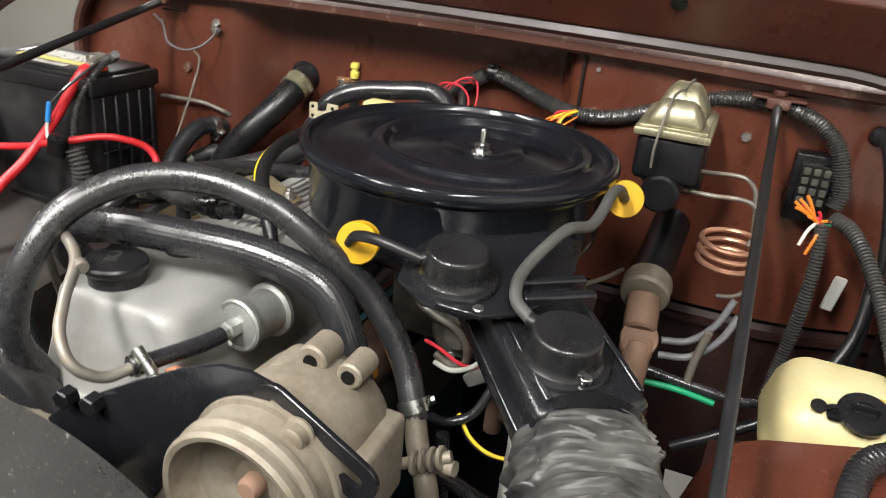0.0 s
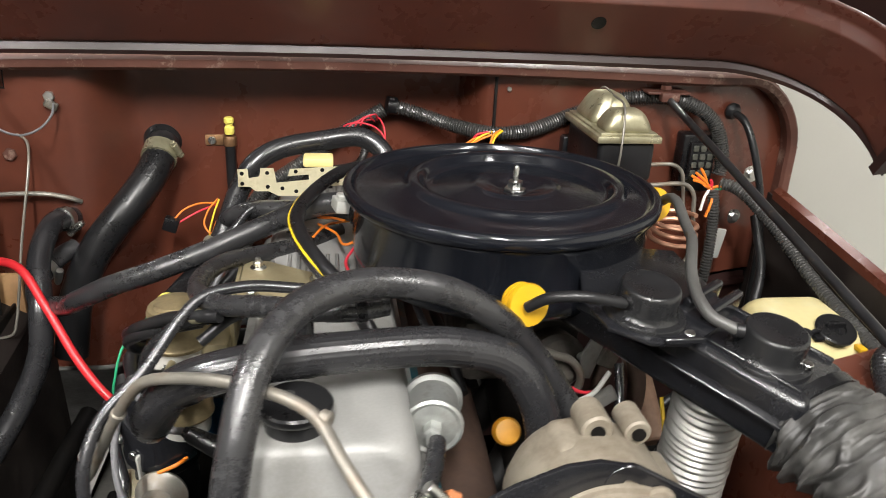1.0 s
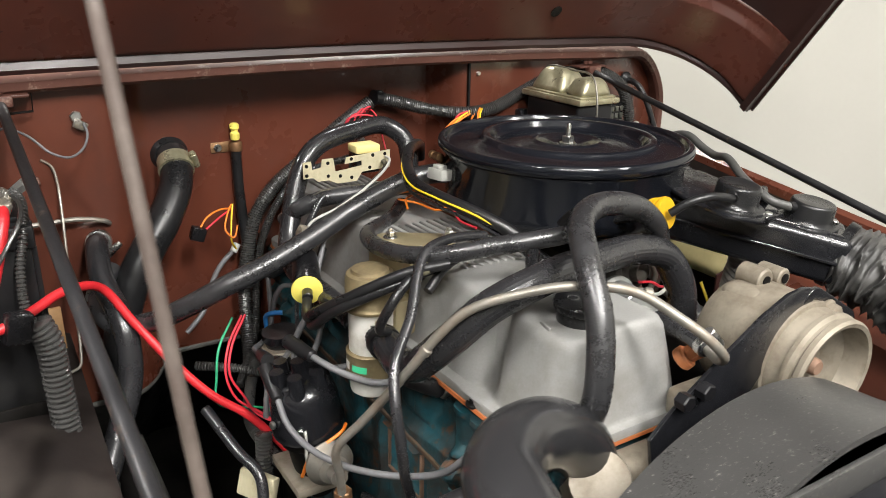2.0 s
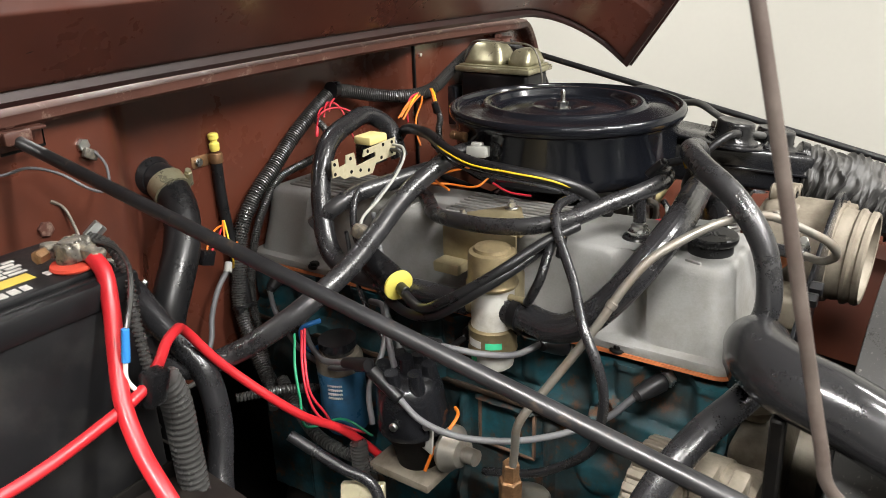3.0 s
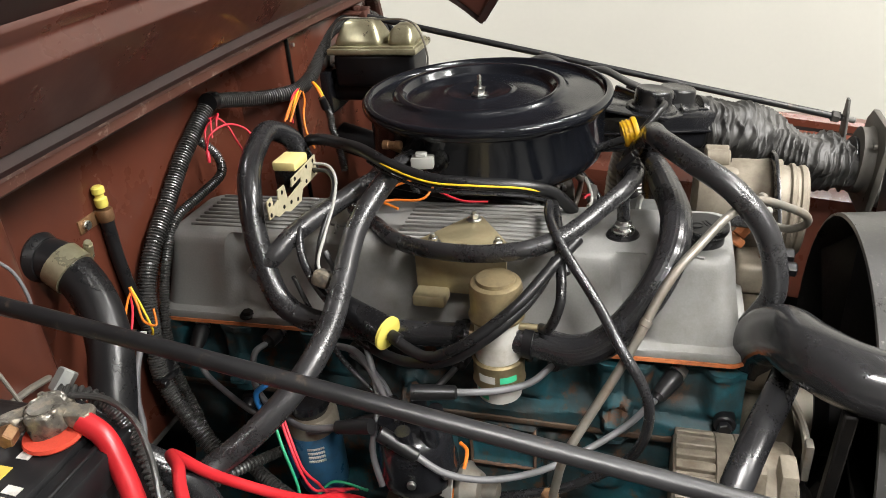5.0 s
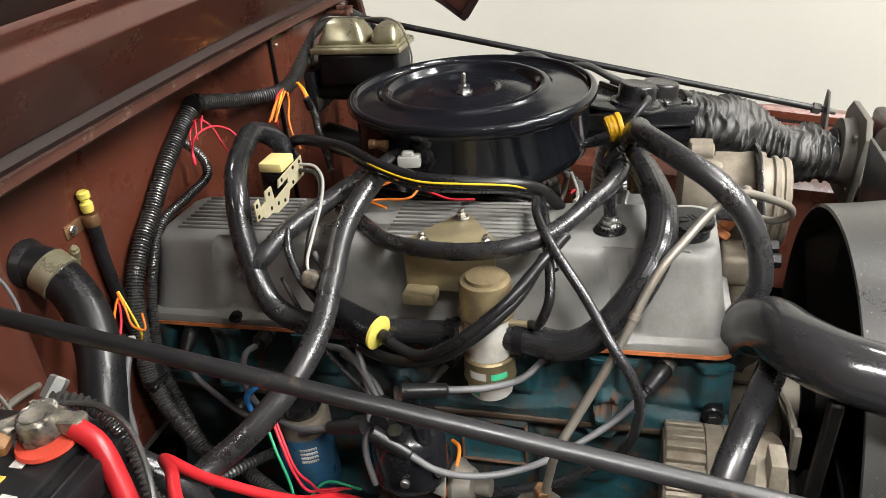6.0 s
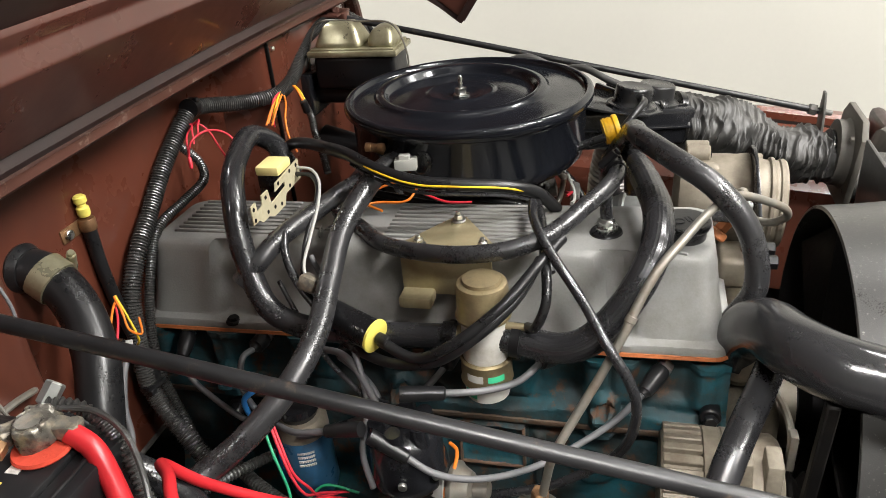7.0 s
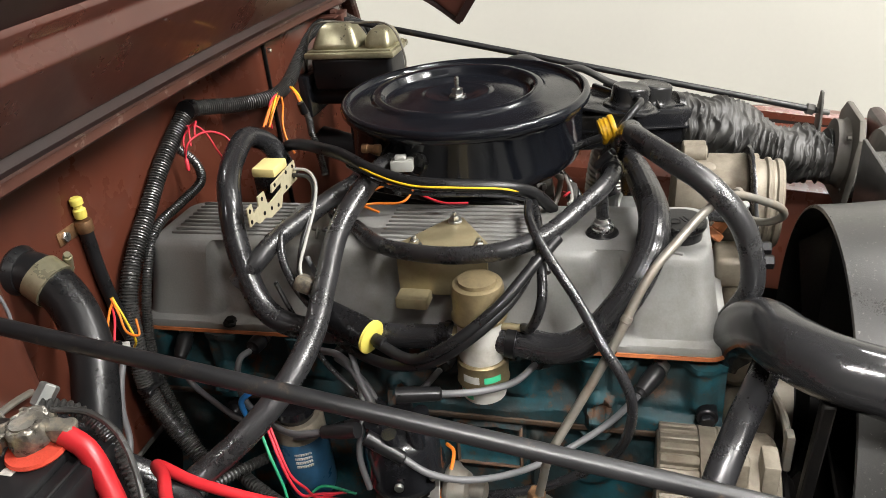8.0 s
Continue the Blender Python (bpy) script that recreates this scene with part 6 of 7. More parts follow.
delay_valve((-0.273, 0.541, 1.0845), (0.25, -1, 0.25), "round yellow plastic vacuum valve")
delay_valve((-0.082, 0.738, 1.106), (0.25, -1, 0.3), "round yellow plastic vacuum valve behind the snorkel")
hose("vacuum_line", [(-0.081, 0.728, 1.110), (-0.083, 0.70, 1.126), (-0.086, 0.675, 1.13), (-0.089, 0.645, 1.119), (-0.093, 0.622, 1.114), (-0.106, 0.592, 1.118), (-0.121, 0.555, 1.104), (-0.126, 0.528, 1.094), (-0.121, 0.509, 1.085), (-0.104, 0.495, 1.079)], 0.0052, HOSE_GREY, "grey vacuum line to the rear cap")
hose("vacuum_line", [(-0.29, 0.55, 1.08), (-0.295, 0.58, 1.07), (-0.32, 0.62, 1.055), (-0.36, 0.66, 1.05)], 0.0052, RUBBER_DULL, "thin black rubber vacuum line")

bm = bmesh.new()
path = even(spline([(-0.046, 0.462, 1.020), (-0.034, 0.425, 1.008), (-0.015, 0.37, 0.988), (0.0, 0.31, 0.964), (0.006, 0.26, 0.948), (0.008, 0.215, 0.94)], 14), 0.0011)
rings, sides = [], 96
for i, p in enumerate(path):
    t = (path[min(i + 1, len(path) - 1)] - path[max(i - 1, 0)]).normalized()
    w = Vector((0, 0, 1)).cross(t).normalized()
    u = t.cross(w)
    f = i / len(path)
    row = []
    for k in range(sides):
        a = k * math.tau / sides
        ca, sa = math.cos(a), math.sin(a)
        side = 1 - 0.35 * ease(0.35, 0.9, sa)              # the flanks gather more than the top
        fold = -0.002
        for j, (rate, twist) in enumerate(((0.29, 0.9), (0.41, -1.3), (0.62, 0.5))):
            wander = 2.4 * noise.noise((ca * 1.1 + 3 * j, sa * 1.1, i * 0.016)) + twist * math.sin(a + j)
            ridge = max(0.0, 1 - 1.7 * abs(math.sin(i * rate / 1.5 + wander)))
            mask = min(max(0.55 + 1.7 * noise.noise((ca * 1.3 + 7 * j, sa * 1.3 + 2, i * 0.02 + 4 * j)), 0.0), 1.2)
            fold += (0.0078, 0.006, 0.0034)[j] * side * mask * ridge
        fold += 0.010 * noise.noise((ca * 1.5, sa * 1.5, i * 0.031)) - 0.003 * f * abs(noise.noise((ca * 3.2, sa * 3.2, i * 0.08)))
        fold -= 0.021 * math.exp(-((f - 0.66) / 0.15) ** 2) * max(0.0, sa)
        fold *= 0.35 + 0.65 * min(f / 0.06, 1.0)
        rw, rh = 0.045 + 0.010 * math.sin(f * 3), 0.036 + 0.014 * math.sin(f * 3)
        row.append(bm.verts.new(p + w * ca * (rw + fold) + u * sa * (rh + fold)))
    rings.append(row)
for a, b in zip(rings, rings[1:]):
    for k in range(sides):
        bm.faces.new((a[k], a[(k + 1) % sides], b[(k + 1) % sides], b[k]))
fd = solid("flexible_duct", bm, VINYL, "wrinkled glossy black flexible intake duct", "duct", path[-1], angle=70)
for p, q, r in ((path[2], path[5], 0.043), (path[-6], path[-3], 0.042)):
    bm = bmesh.new()
    lathe(bm, [(r - 0.003, -0.006), (r, -0.005), (r, 0.005), (r - 0.003, 0.006)], p, q - p, 36)
    part("end_band", bm, BLACK_PLASTIC, fd)
df = thing("duct_flange", "dark plastic duct flange on the grille", "flange", (0.01, 0.2, 0.9))
bm = bmesh.new()
prism(bm, [(-0.064, -0.072), (0.05, -0.072), (0.066, -0.052), (0.066, 0.05), (0.046, 0.07), (-0.046, 0.07), (-0.068, 0.046), (-0.068, -0.066)], 0.010, Matrix.Translation((0.006, 0.198, 0.945)) @ pose(0, 0, 0, 96, 0, 0), 0.002)
lathe(bm, [(0.06, 0.004), (0.056, 0.012), (0.052, 0.017), (0.052, 0.03), (0.046, 0.032)], (0.006, 0.186, 0.945), (0, 1, 0.12), 40, 0.92)
part("plate", bm, FLANGE_GREY, df)
for a in (0.6, 2.4, 3.9, 5.5):
    bm = bmesh.new()
    c = Vector((0.006 + 0.064 * math.cos(a), 0.198, 0.945 + 0.062 * math.sin(a)))
    rod(bm, c, c + Vector((0, 0.006, 0)), 0.004, 6)
    part("bolt", bm, FLANGE_GREY, df)

bm = bmesh.new()
path = even(spline([(-0.088, 0.535, 1.03), (-0.087, 0.54, 0.99), (-0.085, 0.55, 0.94), (-0.088, 0.555, 0.86), (-0.092, 0.56, 0.74)], 14), 0.0014)
sweep(bm, path, lambda i, n: 0.033 + 0.0019 * math.sin(i * 1.15) + 0.0008 * noise.noise((i * 0.12, 3, 1)), 36)
fd = solid("foil_duct", bm, FOIL, "ribbed bright aluminium foil heat duct", "duct", (-0.13, 0.53, 0.74), angle=70)
bm = bmesh.new()
lathe(bm, [(0.0335, -0.006), (0.036, -0.005), (0.036, 0.005), (0.0335, 0.006)], path[14], path[18] - path[14], 36)
part("collar", bm, BLACK_SATIN, fd)

# ---- air pump and bracket ----
pump = thing("air_pump", "tan cast metal air pump on a black slotted bracket", "air pump", (-0.24, 0.4, 0.90))
PO, PA = Vector((-0.25, 0.325, 0.975)), Vector((0.03, 1, 0.03))
bm = bmesh.new()
lathe(bm, [(0.05, 0.036), (0.062, 0.038), (0.064, 0.048), (0.062, 0.062), (0.062, 0.066), (0.062, 0.075), (0.060, 0.115), (0.052, 0.13), (0.035, 0.137), (0.0, 0.138)], PO, PA, 48)
part("body", bm, ALU_TAN, pump, "stained tan aluminium housing")
for ang, rr in ((86, 0.066), (60, 0.072)):
    a = radians(ang)
    c = PO + Vector((math.cos(a) * rr, 0.115, math.sin(a) * rr))
    bm = bmesh.new()
    rod(bm, c - Vector((0, 0.022, 0)), c + Vector((0, 0.008, 0)), 0.0125 if ang > 60 else 0.0105, 20)
    part("bolt_boss", bm, ALU_TAN, pump)
bm = bmesh.new()
rbox(bm, (-0.28, 0.40, 1.0), (-0.225, 0.452, 1.037), 0.014, 4)
part("port_block", bm, ALU_TAN, pump)
bm = bmesh.new()
rbox(bm, (-0.20, 0.385, 0.93), (-0.178, 0.45, 1.0), 0.006, 3)
part("mount_ear", bm, ALU_TAN, pump)
for ang, rr in ((86, 0.066), (60, 0.072)):
    a = radians(ang)
    bm = bmesh.new()
    c = PO + Vector((math.cos(a) * rr, 0.130, math.sin(a) * rr))
    lathe(bm, [(0.0, 0), (0.0055, 0), (0.0055, 0.001), (0.0, 0.001)], c - Vector((0, 0.0375, 0)), (0, -1, 0), 14)
    part("bolt_hole", bm, GREASE_SHADE, pump)
bm = bmesh.new()
lathe(bm, [(0.0, 0.030), (0.018, 0.030), (0.022, 0.026), (0.044, 0.022), (0.050, 0.012), (0.052, 0.001), (0.056, 0.0), (0.0585, 0.003), (0.0585, 0.008), (0.056, 0.010), (0.0565, 0.013), (0.060, 0.016), (0.060, 0.02), (0.0565, 0.022), (0.0565, 0.026), (0.058, 0.03), (0.058, 0.038)], PO, PA, 56)
part("pulley_cover", bm, ALU_TAN, pump, "ribbed cast front cover")
bm = bmesh.new()
lathe(bm, [(0.0, 0.018), (0.007, 0.018), (0.009, 0.021), (0.009, 0.03)], PO, PA, 20)
part("hub", bm, RUST, pump, "rusty shaft hub")
bm = bmesh.new()
outer = [(-0.455, 0.95), (-0.43, 0.972), (-0.362, 1.015), (-0.319, 1.040), (-0.285, 1.054), (-0.262, 1.0565), (-0.245, 1.0525)]
inner = [(-0.244, 1.024), (-0.262, 1.022), (-0.28, 1.008), (-0.30, 0.985), (-0.33, 0.95), (-0.36, 0.90), (-0.44, 0.88)]
prism(bm, outer + inner, 0.0045, Matrix.Translation((0, 0.369, 0)) @ pose(0, 0, 0, 90, 0, 0), 0.001)
bracket = part("bracket", bm, BLACK_SATIN, pump, "black curved adjusting bracket")
bm = bmesh.new()                                  # slotted end of the strap, open in the middle
SA, SB2 = Vector((-0.243, 0, 1.036)), Vector((-0.178, 0, 0.998))
run = (SB2 - SA).normalized()
across = Vector((-run.z, 0, run.x))


def capsule(half, y):
    pts = []
    for c, sign in ((SA, 1), (SB2, -1)):
        for k in range(13):
            a = k * math.pi / 12
            pts.append(c + (across * math.cos(a) - run * math.sin(a)) * half * sign + Vector((0, y, 0)))
    return pts


loops = [[bm.verts.new(p) for p in capsule(h, y)] for h, y in ((0.0055, 0.3692), (0.0158, 0.3692), (0.0165, 0.3684), (0.0165, 0.3649), (0.0158, 0.3641), (0.0055, 0.3641))]
for a, b in zip(loops, loops[1:] + loops[:1]):
    for k in range(26):
        bm.faces.new((a[k], a[(k + 1) % 26], b[(k + 1) % 26], b[k]))
part("slotted_end", bm, BLACK_SATIN, bracket, "black slotted strap end")
bm = bmesh.new()
c = SA.lerp(SB2, 0.34)
lathe(bm, [(0.005, -0.04), (0.005, 0.0), (0.0125, 0.0005), (0.013, 0.003), (0.0105, 0.0045), (0.0098, 0.012), (0.008, 0.0135), (0.0, 0.014)], (c.x, 0.364, c.z), (0, -1, 0), 24)
part("adjuster_bolt", bm, ALU_TAN, pump, "tan capped adjuster bolt")
for bx, bz in ((-0.424, 0.984), (-0.398, 0.987)):
    bm = bmesh.new()
    rod(bm, (bx, 0.365, bz), (bx, 0.352, bz), 0.0085, 6)
    part("bracket_bolt", bm, GUNMETAL, pump)

# Front of the engine: thermostat housing, pulleys
th = thing("thermostat_housing", "cast thermostat housing at the engine front", "housing", (-0.47, 0.375, 0.88))
bm = bmesh.new()
lathe(bm, [(0.03, 0), (0.032, 0.03), (0.028, 0.05), (0.026, 0.065)], (-0.49, 0.395, 0.90), (-0.4, -0.5, 0.5), 24)
rbox(bm, (-0.50, 0.37, 0.86), (-0.34, 0.403, 0.925), 0.012, 3)
rbox(bm, (-0.39, 0.372, 0.925), (-0.335, 0.41, 0.965), 0.008, 3)
part("casting", bm, ALU_TAN, th)
for p in ((-0.36, 0.372, 0.965), (-0.35, 0.372, 0.90)):
    bm = bmesh.new()
    rod(bm, p, Vector(p) + Vector((0, 0.012, 0)), 0.008, 6)
    part("bolt", bm, RUST, th)

# ---- alternator ----
al = thing("alternator", "grimy pale aluminium alternator", "alternator", (-0.60, 0.41, 0.73))
AO = Vector((-0.595, 0.472, 0.79))
bm = bmesh.new()
lathe(bm, [(0.0, 0.0), (0.064, 0.0), (0.067, 0.003), (0.067, 0.04), (0.0735, 0.042), (0.0735, 0.058), (0.0725, 0.059), (0.0725, 0.0605), (0.0735, 0.0615), (0.0735, 0.085), (0.071, 0.087), (0.071, 0.112), (0.066, 0.118), (0.04, 0.122), (0.0, 0.124)], AO, (0, -1, 0), 64)
part("housing", bm, ALU_TAN, al)
for k in range(30):
    a = k * math.tau / 30
    bm = bmesh.new()
    c = AO + Vector((math.cos(a) * 0.069, 0, math.sin(a) * 0.069))
    rbox(bm, c + Vector((-0.0045, -0.041, -0.0046)), c + Vector((0.0045, -0.002, 0.0046)), 0.0012, 1, pose(0, 0, 0, 0, -math.degrees(a), 0))
    part("fin", bm, ALU_TAN, al)
for k, (dy, w) in enumerate(((-0.075, 0.02), (-0.105, 0.016))):
    bm = bmesh.new()
    rbox(bm, AO + Vector((-0.045, dy - w / 2, 0.055)), AO + Vector((-0.012, dy + w / 2, 0.09)), 0.003)
    part("lug", bm, ALU_TAN, al)
bm = bmesh.new()
lathe(bm, [(0.02, 0.124), (0.034, 0.126), (0.036, 0.13), (0.026, 0.138), (0.036, 0.146), (0.036, 0.15), (0.0, 0.15)], AO, (0, -1, 0), 32)
part("pulley", bm, GREASE_SHADE, al)
bm = bmesh.new()
sweep(bm, spline([(-0.545, 0.36, 0.90), (-0.565, 0.352, 0.892), (-0.585, 0.348, 0.882), (-0.592, 0.346, 0.86)], 6), 0.004, 8)
rbox(bm, (-0.60, 0.342, 0.84), (-0.585, 0.35, 0.885), 0.002)
part("strap", bm, STEEL_TUBE, al, "bent metal adjusting strap")
bm = bmesh.new()
path = [Vector((CX + (-0.60 - CX) * f, 0.334, 0.845 + (0.86 - 0.845) * f)) for f in (0, 0.3, 0.6, 1.0)]
rbox(bm, (-0.645, 0.330, 0.70), (-0.632, 0.342, 0.98), 0.002, 1, pose(0, 0, 0, 0, -8, 0))
solid("drive_belt", bm, GREASE_SHADE, "black rubber drive belt at the front", "belt", (-0.635, 0.335, 0.70))
bm = bmesh.new()
rod(bm, (-0.525, 0.42, 0.855), (-0.548, 0.42, 0.855), 0.0115, 18)
rod(bm, (-0.548, 0.42, 0.855), (-0.556, 0.42, 0.855), 0.0078, 6)
solid("core_plug", bm, GUNMETAL, "dark greasy plug in the engine side", "plug", (-0.53, 0.42, 0.862))

# ---- oil cap and vent valve ----
oc = thing("oil_filler", "black plastic oil filler cap with raised letters", "oil filler", (-0.462, 0.457, 1.03))
bm = bmesh.new()
lathe(bm, [(0.021, 0.0), (0.0235, 0.002), (0.0235, 0.013), (0.0265, 0.015), (0.0275, 0.018), (0.0275, 0.021), (0.026, 0.0228), (0.0, 0.0235)], (-0.462, 0.457, 1.03), (0, 0, 1), 40)
part("body", bm, RUBBER_DULL, oc)
lettering("letter_label", "OIL", 0.0175, Matrix.Translation((-0.466, 0.457, 1.0537)) @ pose(0, 0, 0, 0, 0, -62), BAR_GREY, oc, 0.0004)
pv = thing("vent_valve", "plated crankcase vent valve in a rubber grommet", "valve", (-0.457, 0.539, 1.027))
bm = bmesh.new()
lathe(bm, [(0.012, 0.0), (0.0185, 0.0), (0.019, 0.003), (0.017, 0.006), (0.012, 0.007)], (-0.457, 0.539, 1.0275), (0, 0, 1), 28)
part("grommet", bm, RUBBER_DULL, pv)
bm = bmesh.new()
lathe(bm, [(0.0115, 0.006), (0.0125, 0.008), (0.0125, 0.012), (0.009, 0.014), (0.0095, 0.018), (0.006, 0.02), (0.006, 0.024)], (-0.457, 0.539, 1.0275), (0, 0, 1), 24)
part("valve_body", bm, STEEL, pv)
bm = bmesh.new()
sweep(bm, spline([(-0.457, 0.539, 1.05), (-0.457, 0.54, 1.07), (-0.457, 0.541, 1.086)]), 0.0072, 14)
part("elbow", bm, RUBBER, pv)

# ---- firewall fittings ----
fv = thing("pressure_valve", "black pipe with brass band and yellow cap on the firewall", "valve", (-0.572, 1.105, 0.95))
bm = bmesh.new()
sweep(bm, spline([(-0.58, 1.106, 1.083), (-0.58, 1.106, 1.02), (-0.578, 1.098, 0.94), (-0.576, 1.08, 0.86)]), 0.0078, 14)
part("pipe", bm, RUBBER_DULL, fv)
bm = bmesh.new()
lathe(bm, [(0.009, 0), (0.0098, 0.002), (0.0098, 0.012), (0.009, 0.014)], (-0.58, 1.106, 1.074), (0, 0, 1), 18)
rbox(bm, (-0.616, 1.112, 1.072), (-0.584, 1.116, 1.088), 0.001)
part("band", bm, BRASS, fv, "brass band clip")
bm = bmesh.new()
lathe(bm, [(0.0062, 0), (0.0072, 0.003), (0.0072, 0.010), (0.005, 0.012), (0.005, 0.015), (0.0072, 0.017), (0.0072, 0.023), (0.005, 0.025), (0, 0.025)], (-0.58, 1.106, 1.091), (0, 0, 1), 18)
part("cap", bm, YELLOW_PALE, fv, "yellow plastic cap")
bm = bmesh.new()
rod(bm, (-0.606, 1.113, 1.08), (-0.606, 1.108, 1.08), 0.006, 10)
part("screw", bm, STEEL, fv)


def fw_bolt(x, y, z, r, mat, label):
    t = thing("firewall_bolt", label, "bolt", (x, y, z), "firewall bolts")
    bm = bmesh.new()
    lathe(bm, [(r * 1.7, 0), (r * 1.75, 0.001), (r * 1.7, 0.0025), (r, 0.003)], (x, y, z), (0, -1, 0), 20)
    part("washer", bm, mat, t)
    bm = bmesh.new()
    rod(bm, (x, y - 0.0025, z), (x, y - 0.009, z), r, 6)
    part("head", bm, mat, t)
    return t


gs = fw_bolt(-0.80, 1.05, 1.154, 0.0075, STEEL, "bright ground bolt on the firewall")
bm = bmesh.new()
rbox(bm, (-0.806, 1.035, 1.138), (-0.788, 1.042, 1.15), 0.003, 2, pose(0, 0, 0, 0, 30, 0))
part("ring_terminal", bm, CORRODED, gs)
hose("ground_strap", [(-0.793, 1.036, 1.146), (-0.792, 1.022, 1.135), (-0.802, 1.003, 1.121), (-0.82, 0.985, 1.116), (-0.84, 0.977, 1.125), (-0.86, 0.992, 1.144), (-0.88, 1.01, 1.152), (-0.899, 1.03, 1.146), (-0.925, 1.045, 1.152)], 0.0016, GREY_WIRE, "grey ground wire hanging from a bolt on the firewall", "wiring")
fw_bolt(-0.86, 1.05, 1.075, 0.009, PAINT_FADED, "brown painted bolt in the firewall")
fw_bolt(-0.182, 1.05, 1.175, 0.0035, STEEL, "small plated screw in the firewall")
fw_bolt(0.235, 1.083, 1.04, 0.008, STEEL, "plated bolt in the firewall")
fw_bolt(0.215, 1.078, 0.97, 0.007, STEEL, "plated bolt in the firewall")
fw_bolt(0.02, 1.05, 1.12, 0.007, STEEL, "plated bolt in the firewall")
fw_bolt(-0.20, 1.055, 1.08, 0.007, STEEL, "plated bolt in the firewall")
bm = bmesh.new()
rbox(bm, (-0.2035, 1.040, 0.80), (-0.1995, 1.0455, 1.193), 0.0008)
solid("panel_seam", bm, GREASE_SHADE, "dark seam between the firewall panels", "seam", (-0.2, 1.045, 0.8), kind="structure")


def tuft(at, ends, mats, label, r=0.0013, seed=1, sag=0.02):
    """A loose bunch of thin wires from one place to a few ends."""
    rnd = random.Random(seed)
    t = thing("loose_wires", label, "wiring", at)
    a = Vector(at)
    for k, e in enumerate(ends):
        e = Vector(e)
        m = (a + e) / 2 + Vector((rnd.uniform(-1, 1), rnd.uniform(-1, 0.2), rnd.uniform(0.2, 1))) * sag
        bm = bmesh.new()
        sweep(bm, spline([a + Vector((rnd.uniform(-1, 1), 0, rnd.uniform(-1, 1))) * 0.004, m, e], 8), r, 6)
        part("wire", bm, mats[k % len(mats)], t)


for line in ([(-0.368, 1.09, 1.122), (-0.363, 1.08, 1.122), (-0.357, 1.07, 1.11), (-0.356, 1.06, 1.087), (-0.354, 1.05, 1.064)],
             [(-0.372, 1.085, 1.12), (-0.402, 1.075, 1.116), (-0.416, 1.068, 1.098), (-0.422, 1.065, 1.087)],
             [(-0.417, 1.068, 1.098), (-0.414, 1.062, 1.115), (-0.394, 1.056, 1.121), (-0.373, 1.05, 1.117), (-0.36, 1.04, 1.106), (-0.357, 1.03, 1.089)],
             [(-0.37, 1.09, 1.116), (-0.38, 1.078, 1.126), (-0.394, 1.07, 1.12), (-0.402, 1.066, 1.108)],
             [(-0.366, 1.088, 1.118), (-0.37, 1.072, 1.13), (-0.385, 1.066, 1.126), (-0.392, 1.064, 1.115)]):
    hose("loose_wire", line, 0.0014, RED_WIRE, "loose red wire looping from the loom", "wiring", sides=8)
bm = bmesh.new()
lathe(bm, [(0.001, -0.002), (0.0026, 0.0), (0.0026, 0.012), (0.0015, 0.014)], (-0.418, 1.067, 1.095), (-0.35, -0.2, -1), 10)
solid("wire_terminal", bm, RED_WIRE, "red insulated terminal on a loose wire", "terminal", (-0.42, 1.066, 1.09))
for line, mat, nm in (([(-0.203, 1.033, 1.114), (-0.226, 1.034, 1.105), (-0.25, 1.038, 1.082)], ORANGE_WIRE, "orange"), ([(-0.207, 1.033, 1.113), (-0.234, 1.034, 1.103), (-0.258, 1.037, 1.082)], ORANGE_WIRE, "orange"),
                      ([(-0.205, 1.033, 1.116), (-0.224, 1.03, 1.108), (-0.247, 1.032, 1.084)], YELLOW_WIRE, "yellow"), ([(-0.206, 1.03, 1.112), (-0.231, 1.028, 1.101), (-0.254, 1.03, 1.08)], ORANGE_WIRE, "orange"),
                      ([(-0.21, 1.032, 1.116), (-0.228, 1.034, 1.11), (-0.233, 1.037, 1.095), (-0.23, 1.039, 1.07)], RED_WIRE, "red"),
                      ([(-0.196, 1.032, 1.112), (-0.21, 1.024, 1.1), (-0.235, 1.017, 1.081), (-0.246, 1.01, 1.06), (-0.25, 0.999, 1.038)], ORANGE_WIRE, "orange"),
                      ([(-0.198, 1.013, 1.123), (-0.211, 1.0, 1.117), (-0.217, 0.99, 1.099)], ORANGE_WIRE, "orange"), ([(-0.195, 1.012, 1.122), (-0.208, 0.998, 1.116), (-0.215, 0.988, 1.1)], YELLOW_WIRE, "yellow")):
    hose("loose_wire", line, 0.0017, mat, "loose " + nm + " wire leaving the firewall loom", "wiring", sides=8)
h = hose("corrugated_loom", [(-0.214, 0.994, 1.106), (-0.212, 0.985, 1.08), (-0.231, 0.975, 1.063), (-0.242, 0.965, 1.044), (-0.263, 0.95, 1.011)], 0.0048, LOOM, "thin black corrugated loom below the orange wires", "wiring", ribs=0.0013, pitch=0.003)
bm = bmesh.new()
lathe(bm, [(0.003, -0.001), (0.0058, 0.0), (0.0058, 0.016), (0.005, 0.017)], (-0.2165, 0.992, 1.104), (0.1, -0.2, -1), 14)
part("tape_end", bm, BLACK_PLASTIC, h)
tuft((0.125, 1.0, 1.04), [(0.098, 1.0, 1.066), (0.102, 0.998, 1.06), (0.096, 1.0, 1.054), (0.112, 1.0, 1.05), (0.122, 0.998, 1.055), (0.105, 1.0, 1.072), (0.094, 1.004, 1.06), (0.115, 0.998, 1.046)], [ORANGE_WIRE, RED_WIRE, ORANGE_WIRE], "orange wires at the fuse connector", r=0.0022, seed=9, sag=0.008)
